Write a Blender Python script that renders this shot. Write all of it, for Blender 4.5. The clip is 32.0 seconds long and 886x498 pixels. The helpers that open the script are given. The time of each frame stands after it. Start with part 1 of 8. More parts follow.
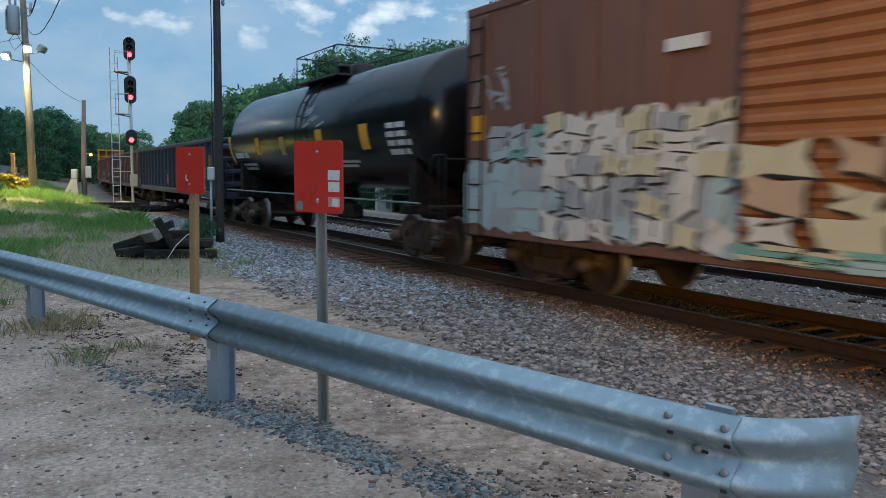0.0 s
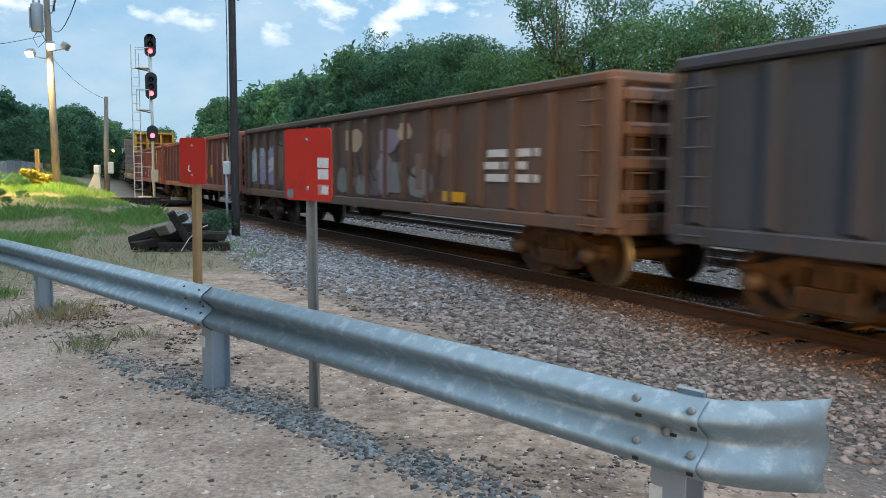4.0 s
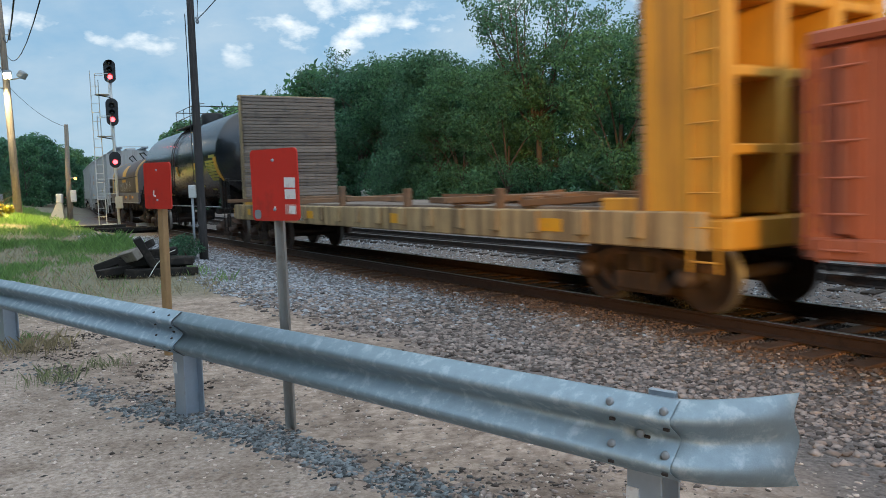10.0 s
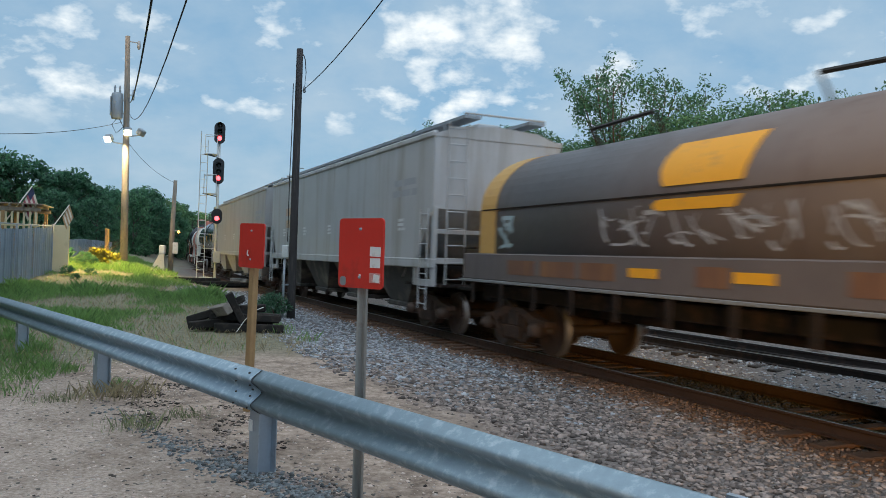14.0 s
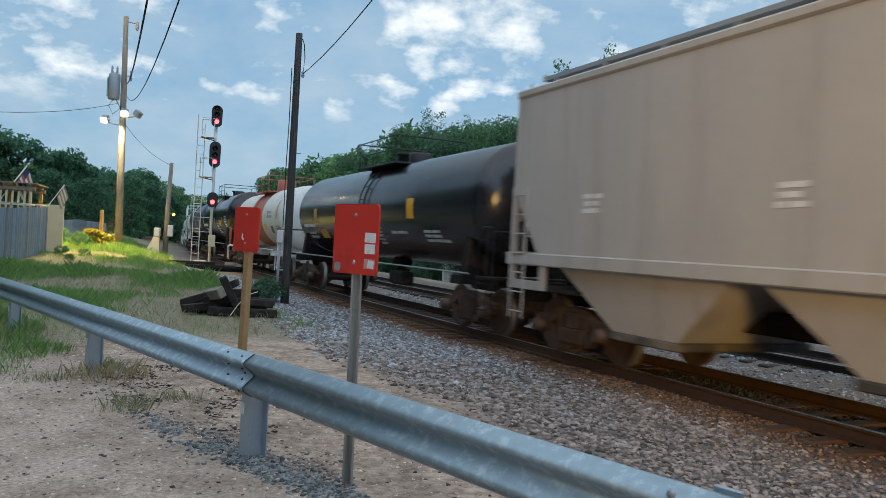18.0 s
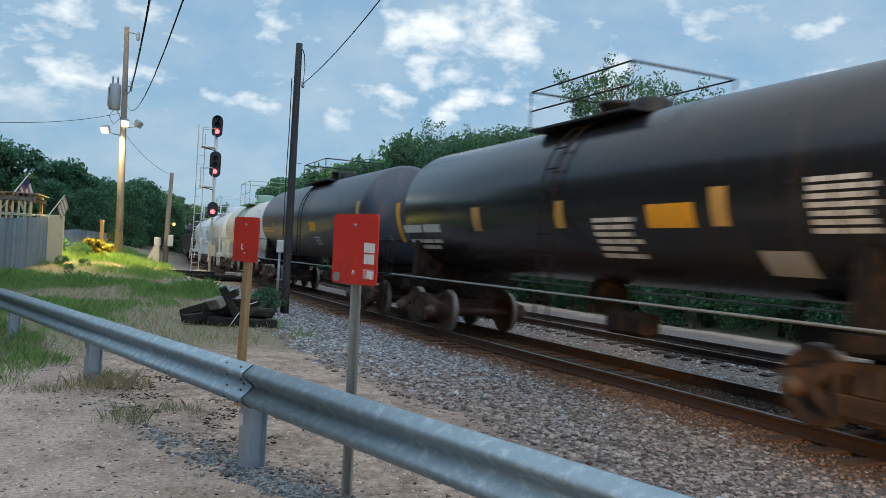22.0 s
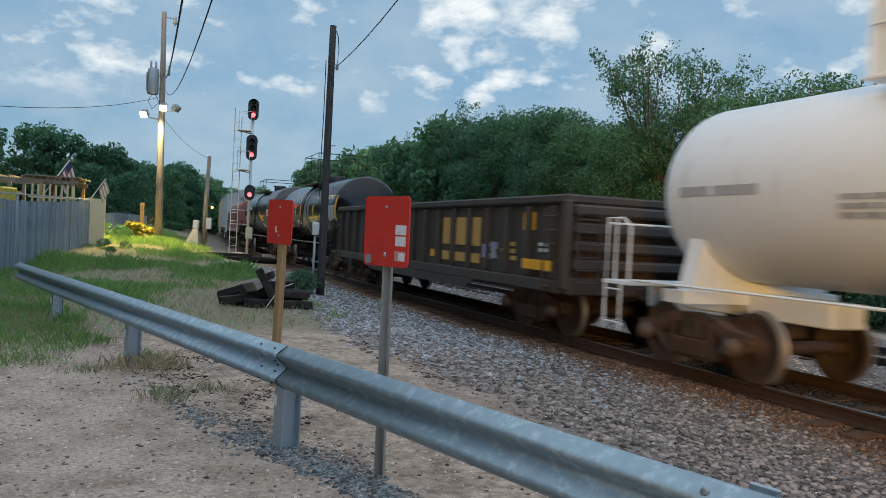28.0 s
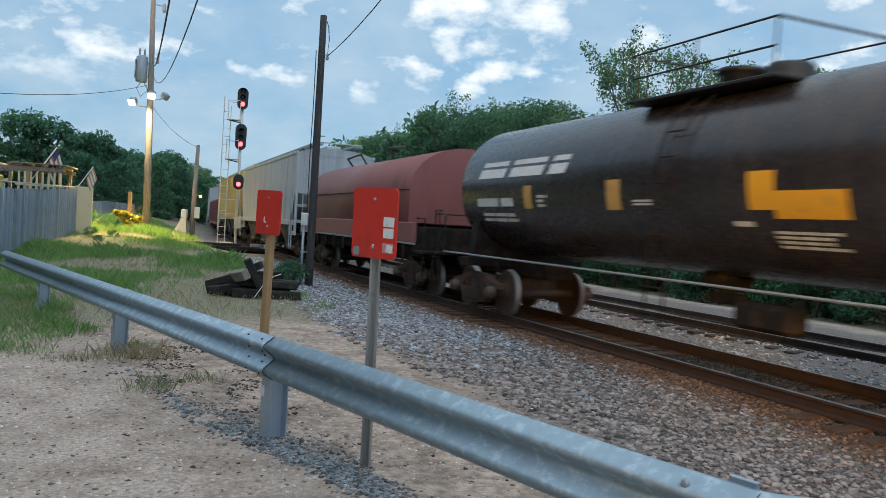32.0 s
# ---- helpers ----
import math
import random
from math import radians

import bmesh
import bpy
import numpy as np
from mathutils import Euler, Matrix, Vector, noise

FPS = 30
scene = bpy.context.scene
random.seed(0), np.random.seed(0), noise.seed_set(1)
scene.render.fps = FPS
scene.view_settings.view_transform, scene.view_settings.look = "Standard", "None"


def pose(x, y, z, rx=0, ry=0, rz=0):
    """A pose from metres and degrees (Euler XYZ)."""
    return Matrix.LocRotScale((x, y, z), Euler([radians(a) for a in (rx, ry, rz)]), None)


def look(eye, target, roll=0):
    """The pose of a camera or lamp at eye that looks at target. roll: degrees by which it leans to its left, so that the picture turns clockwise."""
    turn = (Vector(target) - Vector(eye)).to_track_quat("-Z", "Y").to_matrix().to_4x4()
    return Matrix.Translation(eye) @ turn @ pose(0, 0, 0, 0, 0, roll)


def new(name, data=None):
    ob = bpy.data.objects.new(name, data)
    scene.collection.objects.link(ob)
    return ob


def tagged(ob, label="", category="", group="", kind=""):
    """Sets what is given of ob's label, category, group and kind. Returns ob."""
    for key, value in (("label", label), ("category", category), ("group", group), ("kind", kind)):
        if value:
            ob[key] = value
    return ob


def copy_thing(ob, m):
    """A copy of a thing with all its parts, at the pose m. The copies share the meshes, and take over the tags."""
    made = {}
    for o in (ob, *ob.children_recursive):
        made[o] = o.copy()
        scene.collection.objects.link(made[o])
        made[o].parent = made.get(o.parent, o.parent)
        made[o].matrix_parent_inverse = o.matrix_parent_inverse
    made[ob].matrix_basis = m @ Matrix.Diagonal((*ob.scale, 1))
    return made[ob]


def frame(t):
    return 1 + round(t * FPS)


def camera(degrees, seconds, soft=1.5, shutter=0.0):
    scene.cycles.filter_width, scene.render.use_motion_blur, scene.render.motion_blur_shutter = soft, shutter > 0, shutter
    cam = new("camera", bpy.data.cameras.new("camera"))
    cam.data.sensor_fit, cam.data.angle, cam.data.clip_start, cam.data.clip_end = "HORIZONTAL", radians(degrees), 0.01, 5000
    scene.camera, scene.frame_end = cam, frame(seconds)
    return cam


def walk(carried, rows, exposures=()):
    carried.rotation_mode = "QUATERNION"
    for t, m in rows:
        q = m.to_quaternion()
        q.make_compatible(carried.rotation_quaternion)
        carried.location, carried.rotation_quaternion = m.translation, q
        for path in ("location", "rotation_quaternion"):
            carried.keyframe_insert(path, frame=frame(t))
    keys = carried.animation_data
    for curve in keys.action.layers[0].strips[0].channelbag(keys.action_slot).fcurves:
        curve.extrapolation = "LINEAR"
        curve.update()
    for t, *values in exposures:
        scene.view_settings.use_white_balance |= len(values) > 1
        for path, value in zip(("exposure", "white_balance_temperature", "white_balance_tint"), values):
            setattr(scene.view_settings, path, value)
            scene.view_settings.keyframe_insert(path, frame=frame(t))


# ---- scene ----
cam = camera(58.3, 32.0, soft=0.55, shutter=0.5)
PATH = [
    (0, (-0.181, 0.062, 1.632), (-0.078, 2.051, 1.449), 0.6),
    (0.5, (-0.118, -0.023, 1.642), (-0.026, 1.967, 1.461), 0.9),
    (1, (-0.066, 0.015, 1.611), (0.0, 2.006, 1.427), 1.5),
    (1.5, (-0.013, 0.046, 1.591), (0.032, 2.037, 1.405), 1.9),
    (2, (0.013, 0.048, 1.584), (0.044, 2.038, 1.389), 1.9),
    (2.5, (0.013, 0.062, 1.583), (0.044, 2.052, 1.38), 1.6),
    (4.5, (0.035, 0.048, 1.578), (0.092, 2.039, 1.388), 0.1),
    (5, (0.038, 0.054, 1.574), (0.114, 2.044, 1.387), -0.1),
    (5.5, (0.048, 0.068, 1.576), (0.142, 2.057, 1.388), -0.6),
    (6, (0.037, 0.059, 1.573), (0.139, 2.048, 1.389), -0.6),
    (6.5, (0.039, 0.054, 1.575), (0.149, 2.043, 1.395), -0.5),
    (7, (0.033, 0.048, 1.578), (0.157, 2.036, 1.396), -0.5),
    (7.5, (0.036, 0.046, 1.576), (0.168, 2.034, 1.396), -0.4),
    (8, (0.031, 0.034, 1.578), (0.175, 2.021, 1.399), -0.4),
    (8.5, (0.019, 0.007, 1.582), (0.165, 1.994, 1.401), -0.6),
    (9, (0.038, 0.034, 1.584), (0.181, 2.021, 1.403), -0.9),
    (9.5, (0.037, 0.024, 1.582), (0.166, 2.012, 1.412), -1.5),
    (10, (0.035, 0.023, 1.579), (0.157, 2.013, 1.42), -1.8),
    (10.5, (0.016, -0.005, 1.602), (0.151, 1.986, 1.455), -1.6),
    (11, (0.039, -0.022, 1.595), (0.154, 1.972, 1.48), 1.0),
    (11.5, (0.039, -0.021, 1.603), (0.077, 1.978, 1.534), 2.1),
    (12, (0.043, -0.02, 1.596), (0.005, 1.979, 1.558), 1.8),
    (12.5, (0.038, -0.019, 1.6), (-0.031, 1.98, 1.587), 2.2),
    (13, (0.048, -0.017, 1.608), (-0.041, 1.981, 1.617), 1.9),
    (13.5, (0.065, 0.004, 1.611), (-0.024, 2.002, 1.634), 1.7),
    (14, (0.063, 0.008, 1.606), (-0.03, 2.006, 1.628), 1.9),
    (14.5, (0.066, 0.004, 1.608), (-0.039, 2.002, 1.633), 2.0),
    (16.5, (0.084, 0.006, 1.605), (-0.011, 2.004, 1.615), 2.4),
    (17, (0.081, 0.001, 1.601), (-0.008, 1.999, 1.601), 2.8),
    (17.5, (0.068, 0.006, 1.605), (-0.014, 2.004, 1.604), 3.1),
    (18, (0.066, 0.008, 1.597), (-0.014, 2.006, 1.592), 3.2),
    (18.5, (0.069, 0.021, 1.602), (-0.009, 2.019, 1.593), 2.9),
    (19, (0.07, 0.023, 1.602), (-0.005, 2.022, 1.594), 2.8),
    (19.5, (0.071, 0.021, 1.603), (-0.006, 2.019, 1.6), 2.7),
    (20, (0.068, 0.024, 1.603), (-0.008, 2.022, 1.606), 2.7),
    (20.5, (0.071, 0.017, 1.605), (-0.003, 2.016, 1.614), 2.7),
    (21, (0.07, 0.012, 1.605), (-0.009, 2.01, 1.618), 2.9),
    (21.5, (0.077, 0.015, 1.607), (0.0, 2.014, 1.625), 3.0),
    (22, (0.071, 0.023, 1.603), (-0.011, 2.021, 1.621), 3.1),
    (22.5, (0.076, 0.055, 1.606), (-0.011, 2.053, 1.621), 3.1),
    (23, (0.067, 0.063, 1.599), (-0.028, 2.061, 1.604), 3.0),
    (23.5, (0.092, 0.051, 1.582), (0.001, 2.049, 1.571), 2.6),
    (24, (0.074, 0.058, 1.591), (-0.026, 2.055, 1.572), 2.1),
    (24.5, (0.084, 0.055, 1.597), (-0.034, 2.052, 1.577), 2.2),
    (25, (0.084, 0.059, 1.61), (-0.043, 2.055, 1.594), 2.3),
    (25.5, (0.077, 0.055, 1.609), (-0.051, 2.05, 1.583), 2.3),
    (26, (0.091, 0.015, 1.604), (-0.044, 2.011, 1.581), 2.5),
    (26.5, (0.103, 0.026, 1.612), (-0.055, 2.019, 1.585), 2.6),
    (28.5, (0.093, 0.048, 1.603), (-0.074, 2.041, 1.57), 3.0),
    (29, (0.095, 0.026, 1.609), (-0.067, 2.019, 1.575), 3.0),
    (29.5, (0.09, 0.019, 1.604), (-0.081, 2.011, 1.571), 3.3),
    (30, (0.066, 0.009, 1.62), (-0.099, 2.002, 1.588), 3.4),
    (30.5, (0.092, 0.023, 1.616), (-0.076, 2.015, 1.581), 3.7),
    (31, (0.095, 0.032, 1.616), (-0.072, 2.024, 1.58), 3.9),
    (31.5, (0.104, 0.021, 1.614), (-0.053, 2.014, 1.568), 3.7),
    (32, (0.106, 0.024, 1.612), (-0.034, 2.019, 1.56), 3.5),
]
walk(cam, [(t, look(eye, target, roll)) for t, eye, target, roll in PATH],
     [(0, -0.22, 5900, 8.5), (1, -0.08, 6250, 9.5), (2, 0.08, 6550, 10), (4.5, 0.31, 6500, 10), (9, 0.27), (10, 0.11), (12, -0.04), (21, -0.01), (24, -0.05), (26.5, -0.15), (28.5, -0.15), (30, -0.02), (32, 0.1)])

# ---- world and light: dusk under broken cloud ----
SUN_EL, SUN_ROT = 6.0, 183.0


def node(nt, kind, **values):
    n = nt.nodes.new(kind)
    for key, value in values.items():
        n.inputs[key].default_value = value
    return n


def build_world():
    w = bpy.data.worlds.new("dusk_sky")
    scene.world = w
    w.use_nodes = True
    nt = w.node_tree
    nt.nodes.clear()
    sky = nt.nodes.new("ShaderNodeTexSky")
    sky.sky_type = "NISHITA"
    sky.sun_disc = False
    sky.sun_elevation = radians(SUN_EL)
    sky.sun_rotation = radians(SUN_ROT)
    sky.air_density, sky.dust_density, sky.ozone_density = 1.0, 0.6, 3.0
    tc = nt.nodes.new("ShaderNodeTexCoord")
    sep = nt.nodes.new("ShaderNodeSeparateXYZ")
    nt.links.new(tc.outputs["Generated"], sep.inputs[0])
    # the cloud sheet is a flat layer: divide by height
    up = node(nt, "ShaderNodeMath")
    up.operation = "MAXIMUM"
    up.inputs[1].default_value = 0.02
    nt.links.new(sep.outputs["Z"], up.inputs[0])
    lift = node(nt, "ShaderNodeMath")
    lift.operation = "ADD"
    lift.inputs[1].default_value = 0.40
    nt.links.new(up.outputs[0], lift.inputs[0])
    flat = nt.nodes.new("ShaderNodeCombineXYZ")
    for axis in "XY":
        d = node(nt, "ShaderNodeMath")
        d.operation = "DIVIDE"
        nt.links.new(sep.outputs[axis], d.inputs[0])
        nt.links.new(lift.outputs[0], d.inputs[1])
        nt.links.new(d.outputs[0], flat.inputs[axis])
    big = node(nt, "ShaderNodeTexNoise", Scale=3.4, Detail=7.0, Roughness=0.58)
    nt.links.new(flat.outputs[0], big.inputs["Vector"])
    small = node(nt, "ShaderNodeTexNoise", Scale=9.5, Detail=5.0, Roughness=0.55)
    nt.links.new(flat.outputs[0], small.inputs["Vector"])
    grey = nt.nodes.new("ShaderNodeValToRGB")
    grey.color_ramp.elements[0].position, grey.color_ramp.elements[1].position = 0.36, 0.66
    grey.color_ramp.elements[0].color = (0, 0, 0, 1)
    grey.color_ramp.elements[1].color = (1, 1, 1, 1)
    nt.links.new(big.outputs["Fac"], grey.inputs[0])
    bright = nt.nodes.new("ShaderNodeValToRGB")
    bright.color_ramp.elements[0].position, bright.color_ramp.elements[1].position = 0.585, 0.79
    bright.color_ramp.elements[0].color = (0, 0, 0, 1)
    bright.color_ramp.elements[1].color = (1, 1, 1, 1)
    # the breaks in the sheet gather in a few banks over the line
    breaks = small.outputs["Fac"]
    for way, reach, gain in (((-0.055, 0.969, 0.245), 0.085, 0.19), ((-0.500, 0.850, 0.168), 0.065, 0.15), ((0.030, 0.957, 0.285), 0.06, 0.11), ((0.108, 0.968, 0.226), 0.06, 0.11),
                             ((-0.447, 0.868, 0.220), 0.06, 0.09), ((-0.269, 0.946, 0.180), 0.035, 0.12), ((-0.190, 0.967, 0.165), 0.03, 0.12), ((-0.115, 0.975, 0.172), 0.025, 0.10),
                             ((-0.05, 0.98, 0.165), 0.03, 0.10), ((0.35, 0.90, 0.25), 0.10, 0.03)):
        off = nt.nodes.new("ShaderNodeVectorMath")
        off.operation = "DISTANCE"
        off.inputs[1].default_value = way
        nt.links.new(tc.outputs["Generated"], off.inputs[0])
        bank = node(nt, "ShaderNodeMapRange")
        bank.interpolation_type = "SMOOTHSTEP"
        bank.inputs["From Min"].default_value, bank.inputs["From Max"].default_value = 0.0, reach * 1.5
        bank.inputs["To Min"].default_value, bank.inputs["To Max"].default_value = gain, 0.0
        nt.links.new(off.outputs["Value"], bank.inputs["Value"])
        plus = nt.nodes.new("ShaderNodeMath")
        nt.links.new(breaks, plus.inputs[0])
        nt.links.new(bank.outputs[0], plus.inputs[1])
        breaks = plus.outputs[0]
    nt.links.new(breaks, bright.inputs[0])
    gain = node(nt, "ShaderNodeMixRGB", Fac=1.0)
    gain.blend_type = "MULTIPLY"
    gain.inputs["Color2"].default_value = (0.80, 0.95, 1.15, 1)
    nt.links.new(sky.outputs[0], gain.inputs["Color1"])
    blue = node(nt, "ShaderNodeMixRGB", Fac=0.72)
    blue.inputs["Color2"].default_value = (3.2, 5.3, 7.25, 1)
    nt.links.new(gain.outputs[0], blue.inputs["Color1"])
    m1 = node(nt, "ShaderNodeMixRGB")
    m1.inputs["Color2"].default_value = (4.6, 5.9, 7.0, 1)
    half = node(nt, "ShaderNodeMath")
    half.operation = "MULTIPLY"
    half.inputs[1].default_value = 0.75
    nt.links.new(grey.outputs[0], half.inputs[0])
    nt.links.new(half.outputs[0], m1.inputs["Fac"])
    nt.links.new(blue.outputs[0], m1.inputs["Color1"])
    bank = node(nt, "ShaderNodeTexNoise", Scale=0.75, Detail=2.0, Roughness=0.5)
    nt.links.new(flat.outputs[0], bank.inputs["Vector"])
    banks = nt.nodes.new("ShaderNodeValToRGB")
    banks.color_ramp.elements[0].position, banks.color_ramp.elements[1].position = 0.20, 0.36
    nt.links.new(bank.outputs["Fac"], banks.inputs[0])
    both0 = node(nt, "ShaderNodeMath")
    both0.operation = "MULTIPLY"
    nt.links.new(bright.outputs[0], both0.inputs[0])
    nt.links.new(banks.outputs[0], both0.inputs[1])
    # towards the horizon the breaks close into a smooth veil
    veil = node(nt, "ShaderNodeMapRange")
    veil.inputs["From Min"].default_value, veil.inputs["From Max"].default_value = 0.12, 0.18
    nt.links.new(sep.outputs["Z"], veil.inputs["Value"])
    both = node(nt, "ShaderNodeMath")
    both.operation = "MULTIPLY"
    nt.links.new(both0.outputs[0], both.inputs[0])
    nt.links.new(veil.outputs[0], both.inputs[1])
    # overhead the clouds join into one bright sheet
    high = node(nt, "ShaderNodeMapRange")
    high.inputs["From Min"].default_value, high.inputs["From Max"].default_value = 0.42, 0.80
    high.inputs["To Max"].default_value = 0.6
    nt.links.new(sep.outputs["Z"], high.inputs["Value"])
    sheet = node(nt, "ShaderNodeMath")
    sheet.operation = "MAXIMUM"
    nt.links.new(both.outputs[0], sheet.inputs[0])
    nt.links.new(high.outputs[0], sheet.inputs[1])
    both = sheet
    m2 = node(nt, "ShaderNodeMixRGB")
    m2.inputs["Color2"].default_value = (9.2, 9.8, 10.0, 1)
    nt.links.new(both.outputs[0], m2.inputs["Fac"])
    nt.links.new(m1.outputs[0], m2.inputs["Color1"])
    # the half of the sky round the setting sun is brighter and a little warmer
    dot = nt.nodes.new("ShaderNodeVectorMath")
    dot.operation = "DOT_PRODUCT"
    dot.inputs[1].default_value = (-0.052, -0.993, 0.105)
    nt.links.new(tc.outputs["Generated"], dot.inputs[0])
    west = node(nt, "ShaderNodeMapRange")
    west.inputs["From Min"].default_value, west.inputs["From Max"].default_value = -0.25, 1.0
    nt.links.new(dot.outputs["Value"], west.inputs["Value"])
    tone = node(nt, "ShaderNodeMixRGB")
    tone.inputs["Color1"].default_value = (1, 1, 1, 1)
    tone.inputs["Color2"].default_value = (2.1, 2.1, 2.2, 1)
    nt.links.new(west.outputs[0], tone.inputs["Fac"])
    m3 = node(nt, "ShaderNodeMixRGB", Fac=1.0)
    m3.blend_type = "MULTIPLY"
    nt.links.new(m2.outputs[0], m3.inputs["Color1"])
    nt.links.new(tone.outputs[0], m3.inputs["Color2"])
    bg = node(nt, "ShaderNodeBackground", Strength=0.108)
    nt.links.new(m3.outputs[0], bg.inputs["Color"])
    out = nt.nodes.new("ShaderNodeOutputWorld")
    nt.links.new(bg.outputs[0], out.inputs[0])
    sun = new("sun", bpy.data.lights.new("sun", "SUN"))
    sun.data.energy, sun.data.angle = 2.6, radians(6)
    sun.data.color = (1.0, 0.57, 0.14)
    sun.matrix_world = look((-5.2, -99.3, 10.5), (0, 0, 0))


build_world()


# ---- materials ----
def mat(name, color, rough=0.65, metal=0.0, var=0.22, scale=2.5, dirt=None, dirt_amount=0.0, bump=0.15, streak=0.0,
        random_tint=0.0, island=0.0, fine=24.0, gloss=0.5):
    """Paint or stone: a base colour with two scales of variation, patches of dirt or rust, and fine relief."""
    m = bpy.data.materials.new(name)
    m.use_nodes = True
    nt = m.node_tree
    b = nt.nodes["Principled BSDF"]
    b.inputs["Metallic"].default_value = metal
    b.inputs["Specular IOR Level"].default_value = gloss
    tc = nt.nodes.new("ShaderNodeTexCoord")
    n1 = node(nt, "ShaderNodeTexNoise", Scale=scale, Detail=5.0, Roughness=0.6)
    nt.links.new(tc.outputs["Object"], n1.inputs["Vector"])
    n2 = node(nt, "ShaderNodeTexNoise", Scale=scale * fine / 2.5, Detail=4.0, Roughness=0.65)
    nt.links.new(tc.outputs["Object"], n2.inputs["Vector"])
    c1 = node(nt, "ShaderNodeMixRGB")
    c1.inputs["Color1"].default_value = (*[max(0, c * (1 - var * 1.6)) for c in color], 1)
    c1.inputs["Color2"].default_value = (*[min(1, c * (1 + var * 1.6)) for c in color], 1)
    mid = node(nt, "ShaderNodeMath")
    mid.operation = "MULTIPLY_ADD"
    mid.inputs[1].default_value = 0.35
    nt.links.new(n2.outputs["Fac"], mid.inputs[0])
    part65 = node(nt, "ShaderNodeMath")
    part65.operation = "MULTIPLY"
    part65.inputs[1].default_value = 0.65
    nt.links.new(n1.outputs["Fac"], part65.inputs[0])
    nt.links.new(part65.outputs[0], mid.inputs[2])
    nt.links.new(mid.outputs[0], c1.inputs["Fac"])
    last = c1.outputs[0]
    if dirt:
        src = n1
        if streak:
            mp = nt.nodes.new("ShaderNodeMapping")
            mp.inputs["Scale"].default_value = (2.2, 2.2, 0.16)
            nt.links.new(tc.outputs["Object"], mp.inputs["Vector"])
            src = node(nt, "ShaderNodeTexNoise", Scale=scale * 1.3, Detail=6.0, Roughness=0.65)
            nt.links.new(mp.outputs[0], src.inputs["Vector"])
        ramp = nt.nodes.new("ShaderNodeValToRGB")
        ramp.color_ramp.elements[0].position = max(0.0, 0.66 - dirt_amount * 0.4)
        ramp.color_ramp.elements[1].position = min(1.0, 0.80 - dirt_amount * 0.2)
        nt.links.new(src.outputs["Fac"], ramp.inputs[0])
        c2 = node(nt, "ShaderNodeMixRGB")
        c2.inputs["Color2"].default_value = (*dirt, 1)
        nt.links.new(ramp.outputs[0], c2.inputs["Fac"])
        nt.links.new(last, c2.inputs["Color1"])
        last = c2.outputs[0]
    if random_tint or island:
        hsv = node(nt, "ShaderNodeHueSaturation")
        if island:
            g = nt.nodes.new("ShaderNodeNewGeometry")
            rnd = g.outputs["Random Per Island"]
        else:
            g = nt.nodes.new("ShaderNodeObjectInfo")
            rnd = g.outputs["Random"]
        amount = island or random_tint
        k = node(nt, "ShaderNodeMath")
        k.operation = "MULTIPLY_ADD"
        k.inputs[1].default_value = amount * 2
        k.inputs[2].default_value = 1 - amount
        nt.links.new(rnd, k.inputs[0])
        nt.links.new(k.outputs[0], hsv.inputs["Value"])
        nt.links.new(last, hsv.inputs["Color"])
        last = hsv.outputs[0]
    nt.links.new(last, b.inputs["Base Color"])
    r = node(nt, "ShaderNodeMath")
    r.operation = "MULTIPLY_ADD"
    r.use_clamp = True
    r.inputs[1].default_value = 0.3
    r.inputs[2].default_value = rough - 0.15
    nt.links.new(n2.outputs["Fac"], r.inputs[0])
    nt.links.new(r.outputs[0], b.inputs["Roughness"])
    if bump:
        bp = node(nt, "ShaderNodeBump", Strength=bump, Distance=0.02)
        nt.links.new(n2.outputs["Fac"], bp.inputs["Height"])
        nt.links.new(bp.outputs[0], b.inputs["Normal"])
    return m


def glow(name, color, strength):
    m = bpy.data.materials.new(name)
    m.use_nodes = True
    b = m.node_tree.nodes["Principled BSDF"]
    b.inputs["Base Color"].default_value = (*color, 1)
    b.inputs["Emission Color"].default_value = (*color, 1)
    b.inputs["Emission Strength"].default_value = strength
    return m


def leafy(name, color, var=0.5):
    """Leaves: a tint of their own for each, with a little light let through."""
    m = bpy.data.materials.new(name)
    m.use_nodes = True
    nt = m.node_tree
    b = nt.nodes["Principled BSDF"]
    b.inputs["Roughness"].default_value = 0.55
    g = nt.nodes.new("ShaderNodeNewGeometry")
    mix = node(nt, "ShaderNodeMixRGB")
    mix.inputs["Color1"].default_value = (*[c * (1 - var) for c in color], 1)
    mix.inputs["Color2"].default_value = (color[0] * (1 + var * 1.2), color[1] * (1 + var), color[2] * (1 + var * 0.6), 1)
    nt.links.new(g.outputs["Random Per Island"], mix.inputs["Fac"])
    nt.links.new(mix.outputs[0], b.inputs["Base Color"])
    tr = nt.nodes.new("ShaderNodeBsdfTranslucent")
    nt.links.new(mix.outputs[0], tr.inputs["Color"])
    ms = node(nt, "ShaderNodeMixShader", Fac=0.5)
    nt.links.new(b.outputs[0], ms.inputs[1])
    nt.links.new(tr.outputs[0], ms.inputs[2])
    nt.links.new(ms.outputs[0], nt.nodes["Material Output"].inputs["Surface"])
    return m


